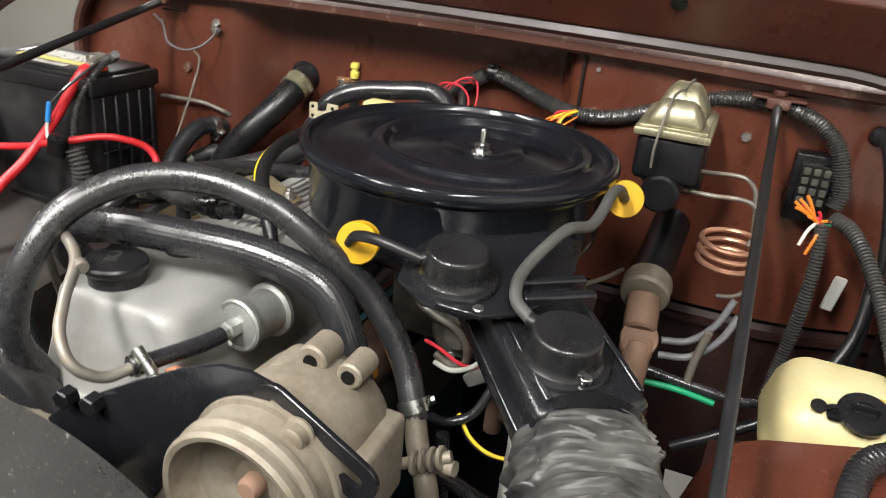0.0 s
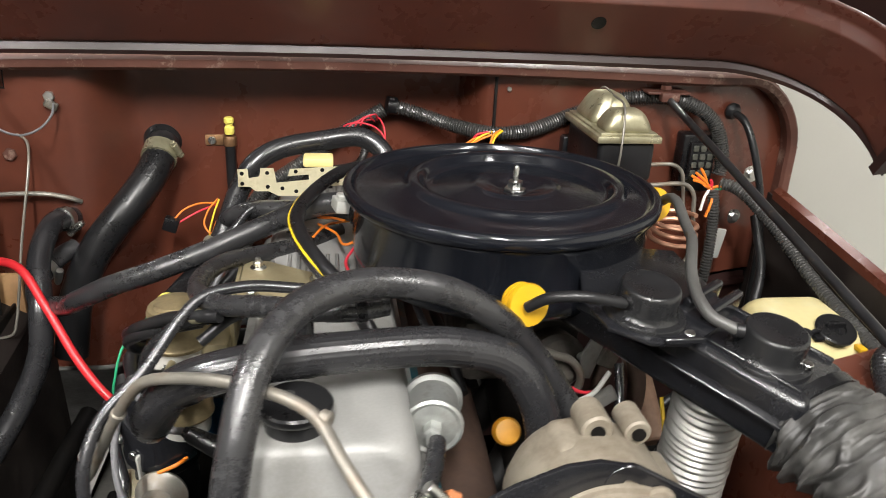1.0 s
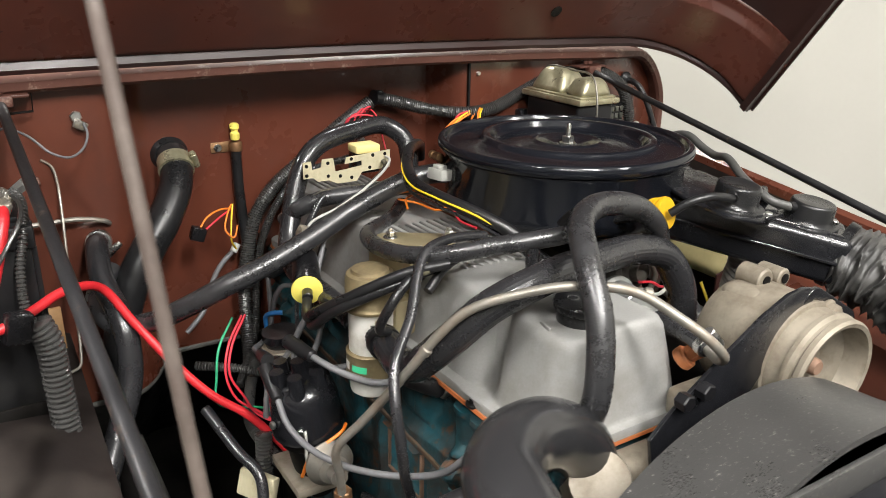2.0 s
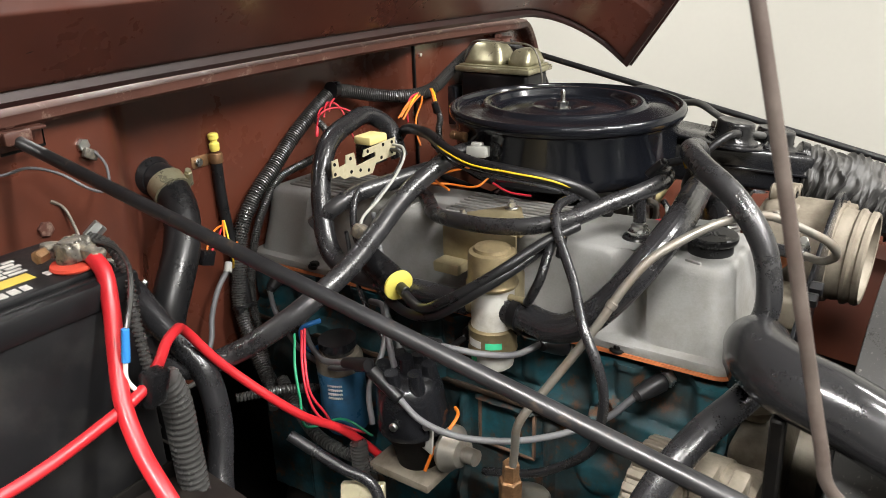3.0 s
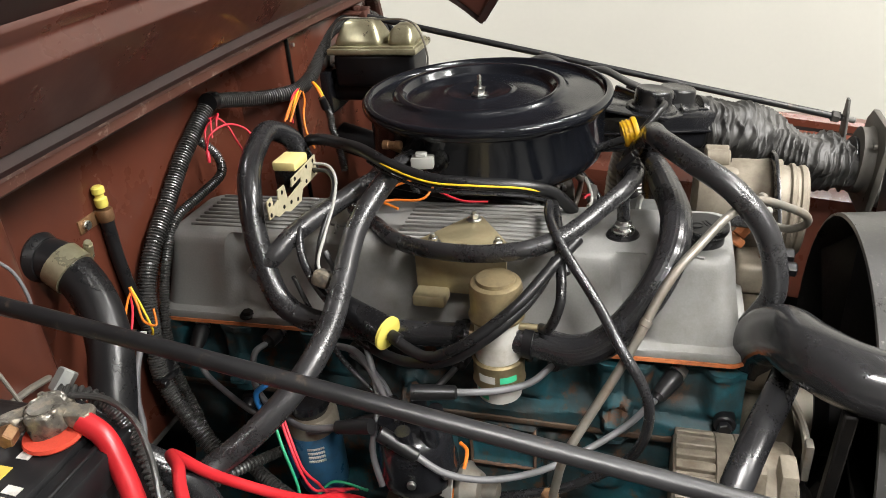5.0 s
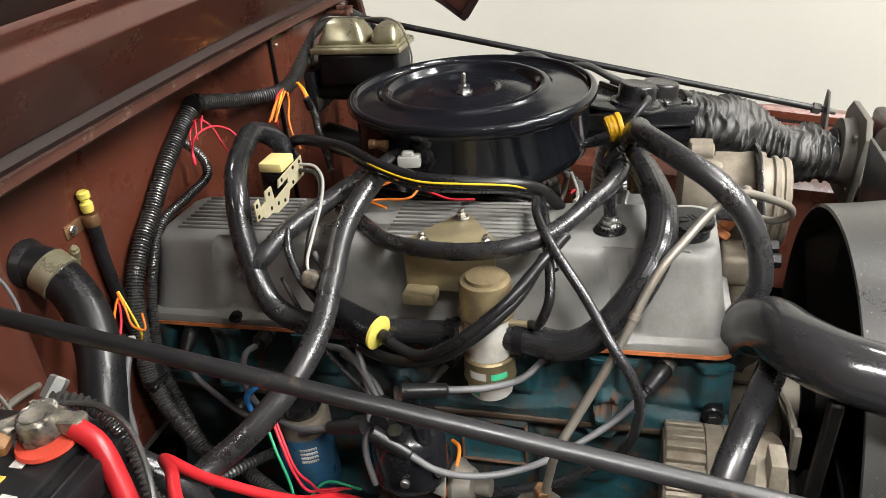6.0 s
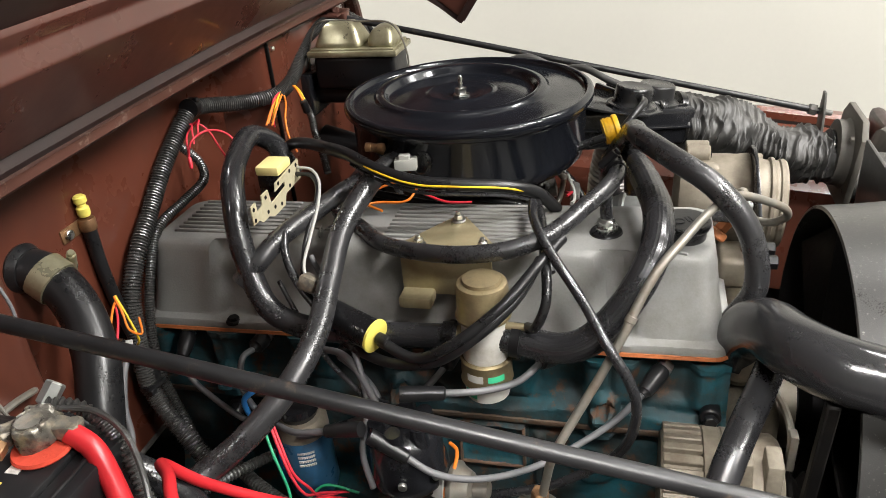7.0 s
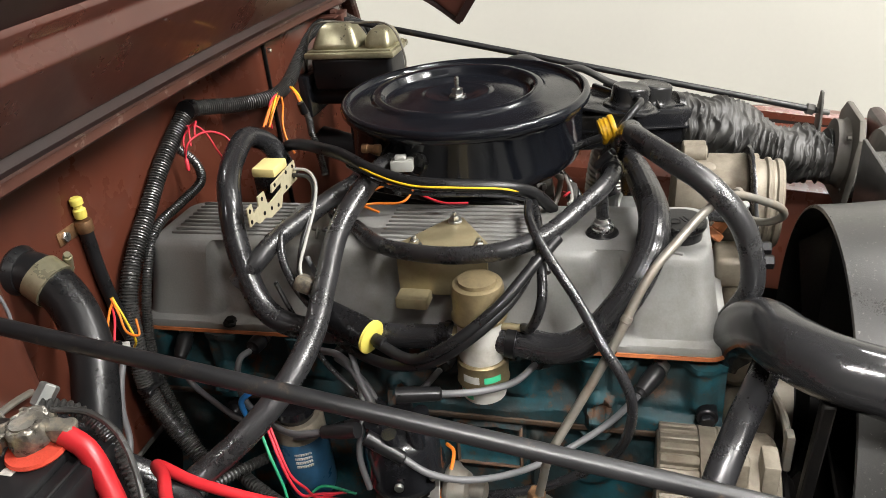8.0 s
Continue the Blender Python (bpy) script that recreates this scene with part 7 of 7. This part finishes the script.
tuft((0.13, 1.0, 1.04), [(0.155, 0.99, 1.05), (0.165, 0.99, 1.045), (0.11, 0.99, 1.01), (0.12, 0.99, 1.0)], [ORANGE_WIRE, GREEN_WIRE, WHITE_WIRE], "coloured wires at the loom end", r=0.0022, seed=10, sag=0.006)
for line, mat, nm in (([(-0.6, 1.085, 0.998), (-0.612, 1.07, 0.986), (-0.618, 1.062, 0.966), (-0.608, 1.056, 0.955), (-0.6, 1.06, 0.972)], ORANGE_WIRE, "orange"),
                      ([(-0.598, 1.085, 0.998), (-0.606, 1.07, 0.976), (-0.611, 1.06, 0.95), (-0.601, 1.075, 0.93)], YELLOW_WIRE, "yellow"),
                      ([(-0.6, 1.085, 0.992), (-0.625, 1.07, 0.996), (-0.645, 1.06, 0.99), (-0.66, 1.05, 0.976)], ORANGE_WIRE, "orange"),
                      ([(-0.602, 1.085, 0.99), (-0.626, 1.066, 0.985), (-0.658, 1.05, 0.97)], RED_WIRE, "red")):
    hose("loose_wire", line, 0.0015, mat, "thin " + nm + " wire below the firewall", "wiring", sides=8)
bm = bmesh.new()
rbox(bm, (-0.672, 1.042, 0.962), (-0.652, 1.057, 0.982), 0.002, 2, pose(0, 0, 0, 0, 20, 0))
solid("plug_connector", bm, BLACK_PLASTIC, "small black plastic wire connector", "connector", (-0.66, 1.05, 0.962))
hose("blue_tube", [(-0.585, 0.928, 0.878), (-0.6, 0.935, 0.877), (-0.604, 0.946, 0.868), (-0.603, 0.948, 0.852), (-0.602, 0.942, 0.839), (-0.597, 0.93, 0.84), (-0.588, 0.922, 0.848)], 0.0035, BLUE_WIRE, "bright blue tube by the oil filter", "tube")
hose("battery_ground", [(-0.70, 0.98, 0.80), (-0.66, 0.95, 0.80), (-0.62, 0.93, 0.79), (-0.58, 0.92, 0.77)], 0.006, LOOM, "black cable behind the oil filter", "wiring", ribs=0.0016)

# ---- brake cylinder side ----
mc = thing("brake_cylinder", "brake master cylinder with zinc lid and wire bail", "brake cylinder", (-0.06, 0.95, 1.06))
bm = bmesh.new()
rbox(bm, (-0.098, 0.885, 1.085), (-0.022, 1.02, 1.140), 0.008, 3)
rod(bm, (-0.06, 0.87, 1.075), (-0.06, 1.05, 1.075), 0.022, 24)
part("reservoir", bm, GUNMETAL, mc)
bm = bmesh.new()
rbox(bm, (-0.06 - 0.04, 1.03, 1.04), (-0.06 + 0.04, 1.05, 1.11), 0.004, 2)
part("flange", bm, BLACK_SATIN, mc)
bm = bmesh.new()
rbox(bm, (-0.103, 0.878, 1.138), (-0.017, 1.028, 1.148), 0.003, 2)
rbox(bm, (-0.098, 0.883, 1.147), (-0.022, 1.023, 1.151), 0.002, 2)
rbox(bm, (-0.094, 0.937, 1.147), (-0.026, 1.02, 1.186), 0.012, 4)
rbox(bm, (-0.094, 0.884, 1.147), (-0.026, 0.931, 1.178), 0.012, 4)
for v in bm.verts:                                # domes taper upwards
    if v.co.z > 1.152:
        v.co.x = -0.06 + (v.co.x + 0.06) * (1 - 15 * (v.co.z - 1.152))
        mid = 0.9785 if v.co.y > 0.934 else 0.9075
        v.co.y = mid + (v.co.y - mid) * (1 - 11 * (v.co.z - 1.152))
part("lid", bm, GOLD_PALE, mc, "pale zinc-plated lid with two domes")
bm = bmesh.new()
sweep(bm, spline([(-0.075, 0.872, 1.105), (-0.075, 0.868, 1.13), (-0.068, 0.89, 1.18), (-0.06, 0.95, 1.185), (-0.055, 1.02, 1.183), (-0.055, 1.04, 1.15), (-0.06, 1.045, 1.11)]), 0.0016, 8)
part("wire_bail", bm, STEEL_TUBE, mc)
hose("brake_line", [(-0.04, 0.945, 1.09), (-0.015, 0.94, 1.093), (0.03, 0.932, 1.096), (0.042, 0.93, 1.085), (0.046, 0.93, 1.068), (0.052, 0.93, 1.034), (0.05, 0.915, 1.02)], 0.0028, STEEL_TUBE, "thin steel brake line beside the cylinder", "brake line")
hose("brake_line", [(-0.04, 0.915, 1.074), (-0.008, 0.912, 1.074), (0.04, 0.91, 1.075), (0.053, 0.91, 1.062), (0.057, 0.91, 1.038), (0.063, 0.91, 0.984), (0.058, 0.91, 0.965), (0.047, 0.91, 0.956), (0.03, 0.915, 0.95)], 0.003, STEEL_TUBE, "coppery brake line from the cylinder", "brake line")
pts = []
for k in range(44):
    a = k * math.tau / 14
    pts.append((0.027 + 0.0305 * math.cos(a), 0.90 + 0.0305 * math.sin(a), 1.034 - 0.00085 * k))
bm = bmesh.new()
sweep(bm, spline(pts, 2), 0.0034, 8)
solid("brake_line_coil", bm, COPPER, "coiled coppery brake line", "brake line", (0.027, 0.90, 0.99))
st = thing("steering_shaft", "rusty steering shaft with universal joint", "steering shaft", (-0.05, 0.85, 0.85))
bm = bmesh.new()
rod(bm, (-0.047, 1.05, 0.984), (-0.053, 0.905, 0.943), 0.0255, 28)
part("column", bm, GUNMETAL, st, "dark shaft tube")
bm = bmesh.new()
lathe(bm, [(0.024, 0.0), (0.030, 0.002), (0.031, 0.008), (0.0295, 0.022), (0.031, 0.027), (0.0285, 0.032), (0.02, 0.033)], (-0.0528, 0.918, 0.9475), (0.001, -0.95, -0.31), 32)
part("collar", bm, ALU_TAN, st, "pale collar")
bm = bmesh.new()
rod(bm, (-0.0523, 0.888, 0.938), (-0.047, 0.852, 0.908), 0.0205, 24)
rbox(bm, (-0.066, 0.828, 0.876), (-0.026, 0.856, 0.905), 0.009, 3, pose(0, 0, 0, 36, 0, 0))
lathe(bm, [(0.013, -0.005), (0.022, -0.005), (0.0235, 0.0), (0.022, 0.005), (0.013, 0.005)], (-0.045, 0.845, 0.902), (0.1, -0.75, 0.6), 24)
rod(bm, (-0.044, 0.842, 0.895), (-0.04, 0.72, 0.80), 0.0165, 20)
part("joint", bm, RUST, st, "rusty universal joint")
cb = thing("fuse_connector", "black bulkhead connector block with wires", "connector", (0.11, 1.04, 1.03))
bm = bmesh.new()
rbox(bm, (0.082, 1.02, 1.03), (0.135, 1.055, 1.118), 0.004, 2)
rbox(bm, (0.09, 1.012, 1.05), (0.128, 1.022, 1.108), 0.003, 2)
block = part("block", bm, BLACK_PLASTIC, cb)
for k in range(12):
    bm = bmesh.new()
    x, z = 0.094 + 0.0115 * (k % 3), 1.0565 + 0.0125 * (k // 3)
    rbox(bm, (x, 1.0095, z), (x + 0.0085, 1.0125, z + 0.0095), 0.0012, 1)
    part("socket", bm, SOCKET_GREY, block)
hose("corrugated_loom", [(0.13, 1.0, 1.04), (0.135, 0.995, 1.0), (0.135, 0.99, 0.93), (0.13, 0.99, 0.85), (0.12, 0.97, 0.78)], 0.008, LOOM, "black corrugated loom down the firewall", "wiring", ribs=0.002)
hose("corrugated_loom", [(0.14, 1.0, 1.05), (0.16, 0.98, 1.045), (0.19, 0.93, 1.01), (0.215, 0.85, 0.96), (0.225, 0.75, 0.93), (0.23, 0.6, 0.90)], 0.0085, LOOM, "black corrugated loom along the fender", "wiring", ribs=0.002)
hose("speedometer_cable", [(0.17, 1.06, 1.145), (0.178, 1.03, 1.135), (0.195, 1.0, 1.07), (0.205, 0.98, 0.99), (0.205, 0.97, 0.88), (0.19, 0.95, 0.80)], 0.0055, RUBBER_DULL, "black cable hanging from a firewall grommet", "cable")
bm = bmesh.new()
lathe(bm, [(0.006, 0.0), (0.012, 0.0), (0.013, 0.005), (0.009, 0.012), (0.006, 0.013)], (0.17, 1.062, 1.146), (0.2, -1, -0.2), 20)
solid("grommet", bm, RUBBER_DULL, "small rubber grommet in the firewall", "grommet", (0.17, 1.06, 1.146))
bm = bmesh.new()
rbox(bm, (0.164, 1.03, 0.915), (0.18, 1.034, 0.965), 0.002, 1, pose(0, 0, 0, 0, 8, 0))
solid("paper_tag", bm, CONNECTOR, "pale grey tag on a cable", "tag", (0.17, 1.03, 0.915))
hose("brake_hose", [(-0.02, 0.86, 0.90), (0.01, 0.865, 0.905), (0.035, 0.87, 0.93), (0.05, 0.88, 0.965)], 0.0045, GREY_WIRE, "grey brake hose on the chassis", "brake line")
hose("brake_hose", [(-0.02, 0.85, 0.885), (0.015, 0.855, 0.89), (0.045, 0.86, 0.92), (0.058, 0.87, 0.95)], 0.0045, GREY_WIRE, "grey brake hose on the chassis", "brake line")
hose("green_cable", [(-0.03, 0.84, 0.85), (0.01, 0.845, 0.848), (0.055, 0.85, 0.84)], 0.004, surf("green_sleeve", (0.01, 0.28, 0.12), 0.4, var=0.1), "green sleeved cable by the fender", "cable")
hose("black_cable", [(-0.03, 0.85, 0.862), (0.03, 0.85, 0.855), (0.10, 0.86, 0.85), (0.17, 0.90, 0.88)], 0.006, RUBBER, "black cable across the inner fender", "cable")
hose("black_cable", [(0.02, 0.84, 0.77), (0.07, 0.85, 0.80), (0.13, 0.87, 0.84), (0.19, 0.93, 0.93), (0.2, 0.99, 1.0)], 0.007, RUBBER_DULL, "black cable up the firewall", "cable")
hose("clutch_rod", [(0.03, 0.85, 0.93), (0.022, 0.85, 0.885), (0.02, 0.85, 0.86)], 0.005, STEEL_TUBE, "short steel clutch linkage rod", "rod")

wb = thing("washer_bottle", "yellowed plastic washer bottle with black cap", "washer bottle", (0.16, 0.78, 0.84))
bm = bmesh.new()
rbox(bm, (0.096, 0.718, 0.848), (0.245, 0.865, 0.934), 0.036, 6)
for v in bm.verts:
    lift = ease(0.86, 0.934, v.co.z)
    v.co.x = 0.178 + (v.co.x - 0.178) * (1 - 0.16 * lift)
    v.co.y = 0.775 + (v.co.y - 0.775) * (1 - 0.10 * lift)
    if v.co.z > 0.905:
        v.co.z += 0.010 * math.cos((v.co.y - 0.80) * 18)
part("tank", bm, BOTTLE, wb, "translucent yellowed tank")
bm = bmesh.new()
lathe(bm, [(0.017, -0.012), (0.02, 0.0), (0.024, 0.001), (0.025, 0.006), (0.023, 0.008), (0.012, 0.0085), (0.011, 0.007), (0.0, 0.0072)], (0.183, 0.742, 0.936), (-0.05, -0.42, 1), 32)
rbox(bm, (0.150, 0.728, 0.930), (0.164, 0.742, 0.937), 0.003)
rbox(bm, (0.170, 0.7395, 0.942), (0.196, 0.7435, 0.949), 0.0015, 2)
cap = part("cap", bm, BLACK_PLASTIC, wb, "black plastic screw cap")
bm = bmesh.new()
lathe(bm, [(0.0035, -0.0015), (0.0075, -0.0015), (0.0075, 0.0015), (0.0035, 0.0015)], (0.142, 0.738, 0.938), (-0.1, -0.4, 1), 18)
sweep(bm, spline([(0.149, 0.738, 0.938), (0.155, 0.738, 0.941), (0.161, 0.739, 0.940)]), 0.003, 8)
part("strap", bm, BLACK_PLASTIC, cap, "black retaining strap with an eye")
bm = bmesh.new()
rbox(bm, (0.205, 0.716, 0.918), (0.216, 0.732, 0.925), 0.002, 2)
part("latch", bm, YELLOW, wb, "small yellow latch tab")
bm = bmesh.new()
rbox(bm, (0.197, 0.764, 0.932), (0.204, 0.774, 0.944), 0.002, 2)
part("latch", bm, YELLOW, wb, "small yellow latch tab")
hose("corrugated_hose", [(0.168, 0.53, 0.90), (0.163, 0.57, 0.915), (0.163, 0.61, 0.932), (0.175, 0.645, 0.947), (0.205, 0.665, 0.952), (0.252, 0.675, 0.948)], 0.0122, RUBBER, "black breather hose by the bottle", "hose", ribs=0.0012, pitch=0.005)

# Odd parts low between engine and fender
bm = bmesh.new()
lathe(bm, [(0.0, 0.0), (0.0115, 0.001), (0.0135, 0.004), (0.0135, 0.012), (0.009, 0.016), (0.009, 0.03)], (-0.274, 0.556, 0.945), (0, 0.8, -0.5), 26)
solid("choke_cap", bm, surf("amber_plastic", (0.42, 0.19, 0.012), 0.4, var=0.2, scale=40, bump=0.1), "orange-yellow plastic cap low by the pump", "cap", (-0.274, 0.56, 0.945))
bm = bmesh.new()
lathe(bm, [(0.028, 0.0), (0.031, 0.004), (0.031, 0.06), (0.028, 0.064), (0.0, 0.066)], (-0.60, 0.60, 0.675), (0.1, 0.1, 1), 28)
solid("fuel_pump", bm, STEEL_TUBE, "dull metal fuel pump with an orange ring", "fuel pump", (-0.60, 0.60, 0.77))
bm = bmesh.new()
rod(bm, (-0.65, 0.592, 0.825), (-0.648, 0.594, 0.80), 0.0095, 6)
rod(bm, (-0.648, 0.594, 0.802), (-0.645, 0.597, 0.74), 0.013, 6)
solid("pipe_fitting", bm, BRASS, "brass pipe fitting on the fuel tube", "fitting", (-0.645, 0.597, 0.74))

# Wires and prints seen low beside the battery
h = hose("grey_lead", [(-0.598, 1.09, 0.925), (-0.625, 1.085, 0.902), (-0.645, 1.08, 0.87), (-0.66, 1.07, 0.84), (-0.69, 1.06, 0.815)], 0.004, GREY_WIRE, "grey lead below the orange wires", "wiring")
bm = bmesh.new()
rod(bm, (-0.594, 1.092, 0.932), (-0.602, 1.088, 0.92), 0.006, 10)
part("end_sleeve", bm, CONNECTOR, h)
for d, mat, nm in ((0.0, RED_WIRE, "red"), (0.005, RED_WIRE, "red"), (-0.012, GREEN_WIRE, "green")):
    hose("loose_wire", [(-0.655 + d, 0.89, 0.905), (-0.682 + d, 0.866, 0.878), (-0.692 + d, 0.852, 0.845), (-0.682 + d * 2, 0.846, 0.81), (-0.655 - d, 0.842, 0.785), (-0.63, 0.82 + d, 0.765)], 0.0017, mat, "thin " + nm + " wire beside the oil filter", "wiring")
hose("blue_tube", [(-0.598, 0.92, 0.815), (-0.602, 0.917, 0.79), (-0.605, 0.916, 0.765), (-0.602, 0.915, 0.74)], 0.0042, BLUE_WIRE, "bright blue tube behind the oil filter", "tube")
hose("corrugated_loom", [(-0.61, 0.99, 0.78), (-0.64, 0.93, 0.765), (-0.66, 0.87, 0.755), (-0.655, 0.80, 0.745), (-0.64, 0.72, 0.735)], 0.0075, LOOM, "black corrugated loom low beside the engine", "wiring", ribs=0.002)
hose("corrugated_loom", [(-0.665, 0.80, 0.78), (-0.668, 0.795, 0.74), (-0.67, 0.79, 0.69)], 0.010, LOOM, "black corrugated loom below the distributor", "wiring", ribs=0.0024)
hose("black_cable", [(-0.72, 0.86, 0.80), (-0.70, 0.80, 0.765), (-0.685, 0.765, 0.745), (-0.69, 0.74, 0.70)], 0.007, RUBBER, "black cable under the starter cable", "cable")
bm = bmesh.new()
rbox(bm, (-0.66, 0.70, 0.74), (-0.60, 0.79, 0.752), 0.003, 2)
solid("distributor_plate", bm, ALU_TAN, "stained clamp plate under the distributor", "plate", (-0.63, 0.745, 0.74))
bm = bmesh.new()
rbox(bm, (-0.69, 0.755, 0.70), (-0.675, 0.81, 0.735), 0.003, 2, pose(0, 0, 0, 0, 20, 30))
solid("paper_tag", bm, CREAM_BRACKET, "small cream tag below the distributor", "tag", (-0.68, 0.78, 0.70))
bm = bmesh.new()
rod(bm, (-0.352, 0.395, 1.006), (-0.362, 0.41, 0.99), 0.0085, 6)
rod(bm, (-0.362, 0.41, 0.99), (-0.366, 0.416, 0.982), 0.012, 14)
solid("pipe_plug", bm, surf("rusty_orange_plug", (0.4, 0.14, 0.05), 0.6, var=0.3, scale=60, bump=0.3), "rusty orange pipe plug by the fuel hose", "plug", (-0.362, 0.41, 0.985))
bm = bmesh.new()
sweep(bm, [Vector(p) for p in ((-0.893, 1.03, 1.188), (-0.847, 1.03, 1.19), (-0.848, 1.03, 1.167), (-0.893, 1.03, 1.165))], 0.0016, 6)
solid("wire_loop", bm, GREASE_SHADE, "dark wire loop under the cowl lip", "wire loop", (-0.87, 1.03, 1.165))

# Dusty plates low beside the engine
bm = bmesh.new()
rbox(bm, (-0.95, 0.5, 0.55), (-0.70, 0.95, 0.556), 0.002)
plate = solid("chassis_plate", bm, DUSTY, "dusty grey dimpled steel plate beside the frame", "plate", (-0.82, 0.72, 0.55))
bm = bmesh.new()
for i in range(24):
    for j in range(44):
        c = Vector((-0.945 + i * 0.0105, 0.506 + j * 0.0102, 0.556))
        d = Vector((0.0036, 0.0014, 0)) if (i + j) % 2 else Vector((0.0014, 0.0036, 0))
        top = bm.verts.new(c + Vector((0, 0, 0.0016)))
        rim = [bm.verts.new(c + Vector((d.x * sx, d.y * sy, -0.0002))) for sx, sy in ((1, 0), (0, 1), (-1, 0), (0, -1))]
        for k in range(4):
            bm.faces.new((rim[k], rim[(k + 1) % 4], top))
tagged(part("dimple_pattern", bm, DUSTY, plate), kind="stuff")
for a, b, r in (((-0.86, 0.55, 0.60), (-0.80, 1.02, 0.68), 0.014), ((-0.78, 0.5, 0.58), (-0.74, 0.9, 0.62), 0.010), ((-0.74, 0.62, 0.62), (-0.68, 0.80, 0.66), 0.016)):
    bm = bmesh.new()
    rod(bm, a, b, r, 16)
    solid("greasy_pipe", bm, DUSTY if r > 0.015 else GREASE_SHADE, "dusty pipe low beside the engine", "pipe", a)
bm = bmesh.new()
rbox(bm, (-0.80, 0.70, 0.60), (-0.72, 0.79, 0.66), 0.012, 3, pose(0, 0, 0, 0, 12, 20))
solid("engine_mount", bm, DUSTY, "dusty grey engine mount on the frame", "engine mount", (-0.76, 0.74, 0.60))

# Row of spot welds down the hollow, and small wires over the engine's rear
for k in range(15):
    bm = bmesh.new()
    f = k / 14
    lathe(bm, [(0.0, 0.0), (0.0024, 0.0), (0.002, 0.0006), (0.0, 0.0008)], (-0.416 - 0.073 * f, 1.1182, 1.131 - 0.057 * f), (0, -1, 0), 8)
    part("spot_weld", bm, PAINT_FADED, firewall)
for line, r, mat, nm in (([(-0.36, 0.9, 1.03), (-0.4, 0.86, 1.045), (-0.44, 0.83, 1.05), (-0.455, 0.8, 1.047)], 0.0016, ORANGE_WIRE, "orange"),
                         ([(-0.41, 0.76, 1.05), (-0.42, 0.73, 1.045), (-0.415, 0.7, 1.043)], 0.0016, RED_WIRE, "red"),
                         ([(-0.55, 0.9, 1.0), (-0.575, 0.87, 0.97), (-0.6, 0.83, 0.93), (-0.615, 0.79, 0.9), (-0.62, 0.77, 0.87)], 0.003, RUBBER, "black"),
                         ([(-0.54, 0.86, 1.03), (-0.565, 0.83, 0.99), (-0.595, 0.80, 0.94), (-0.63, 0.78, 0.9), (-0.66, 0.78, 0.86), (-0.67, 0.77, 0.82)], 0.0035, GREY_WIRE, "grey"),
                         ([(-0.33, 0.62, 0.99), (-0.345, 0.66, 1.01), (-0.35, 0.72, 1.02), (-0.345, 0.78, 1.03)], 0.004, RUBBER, "black"),
                         ([(-0.31, 0.6, 0.96), (-0.32, 0.66, 0.985), (-0.325, 0.74, 0.99), (-0.32, 0.82, 1.0), (-0.33, 0.9, 1.02)], 0.0055, RUBBER_DULL, "black")):
    hose("thin_wire", line, r, mat, "thin " + nm + " wire between engine fittings", "wiring", sides=8)
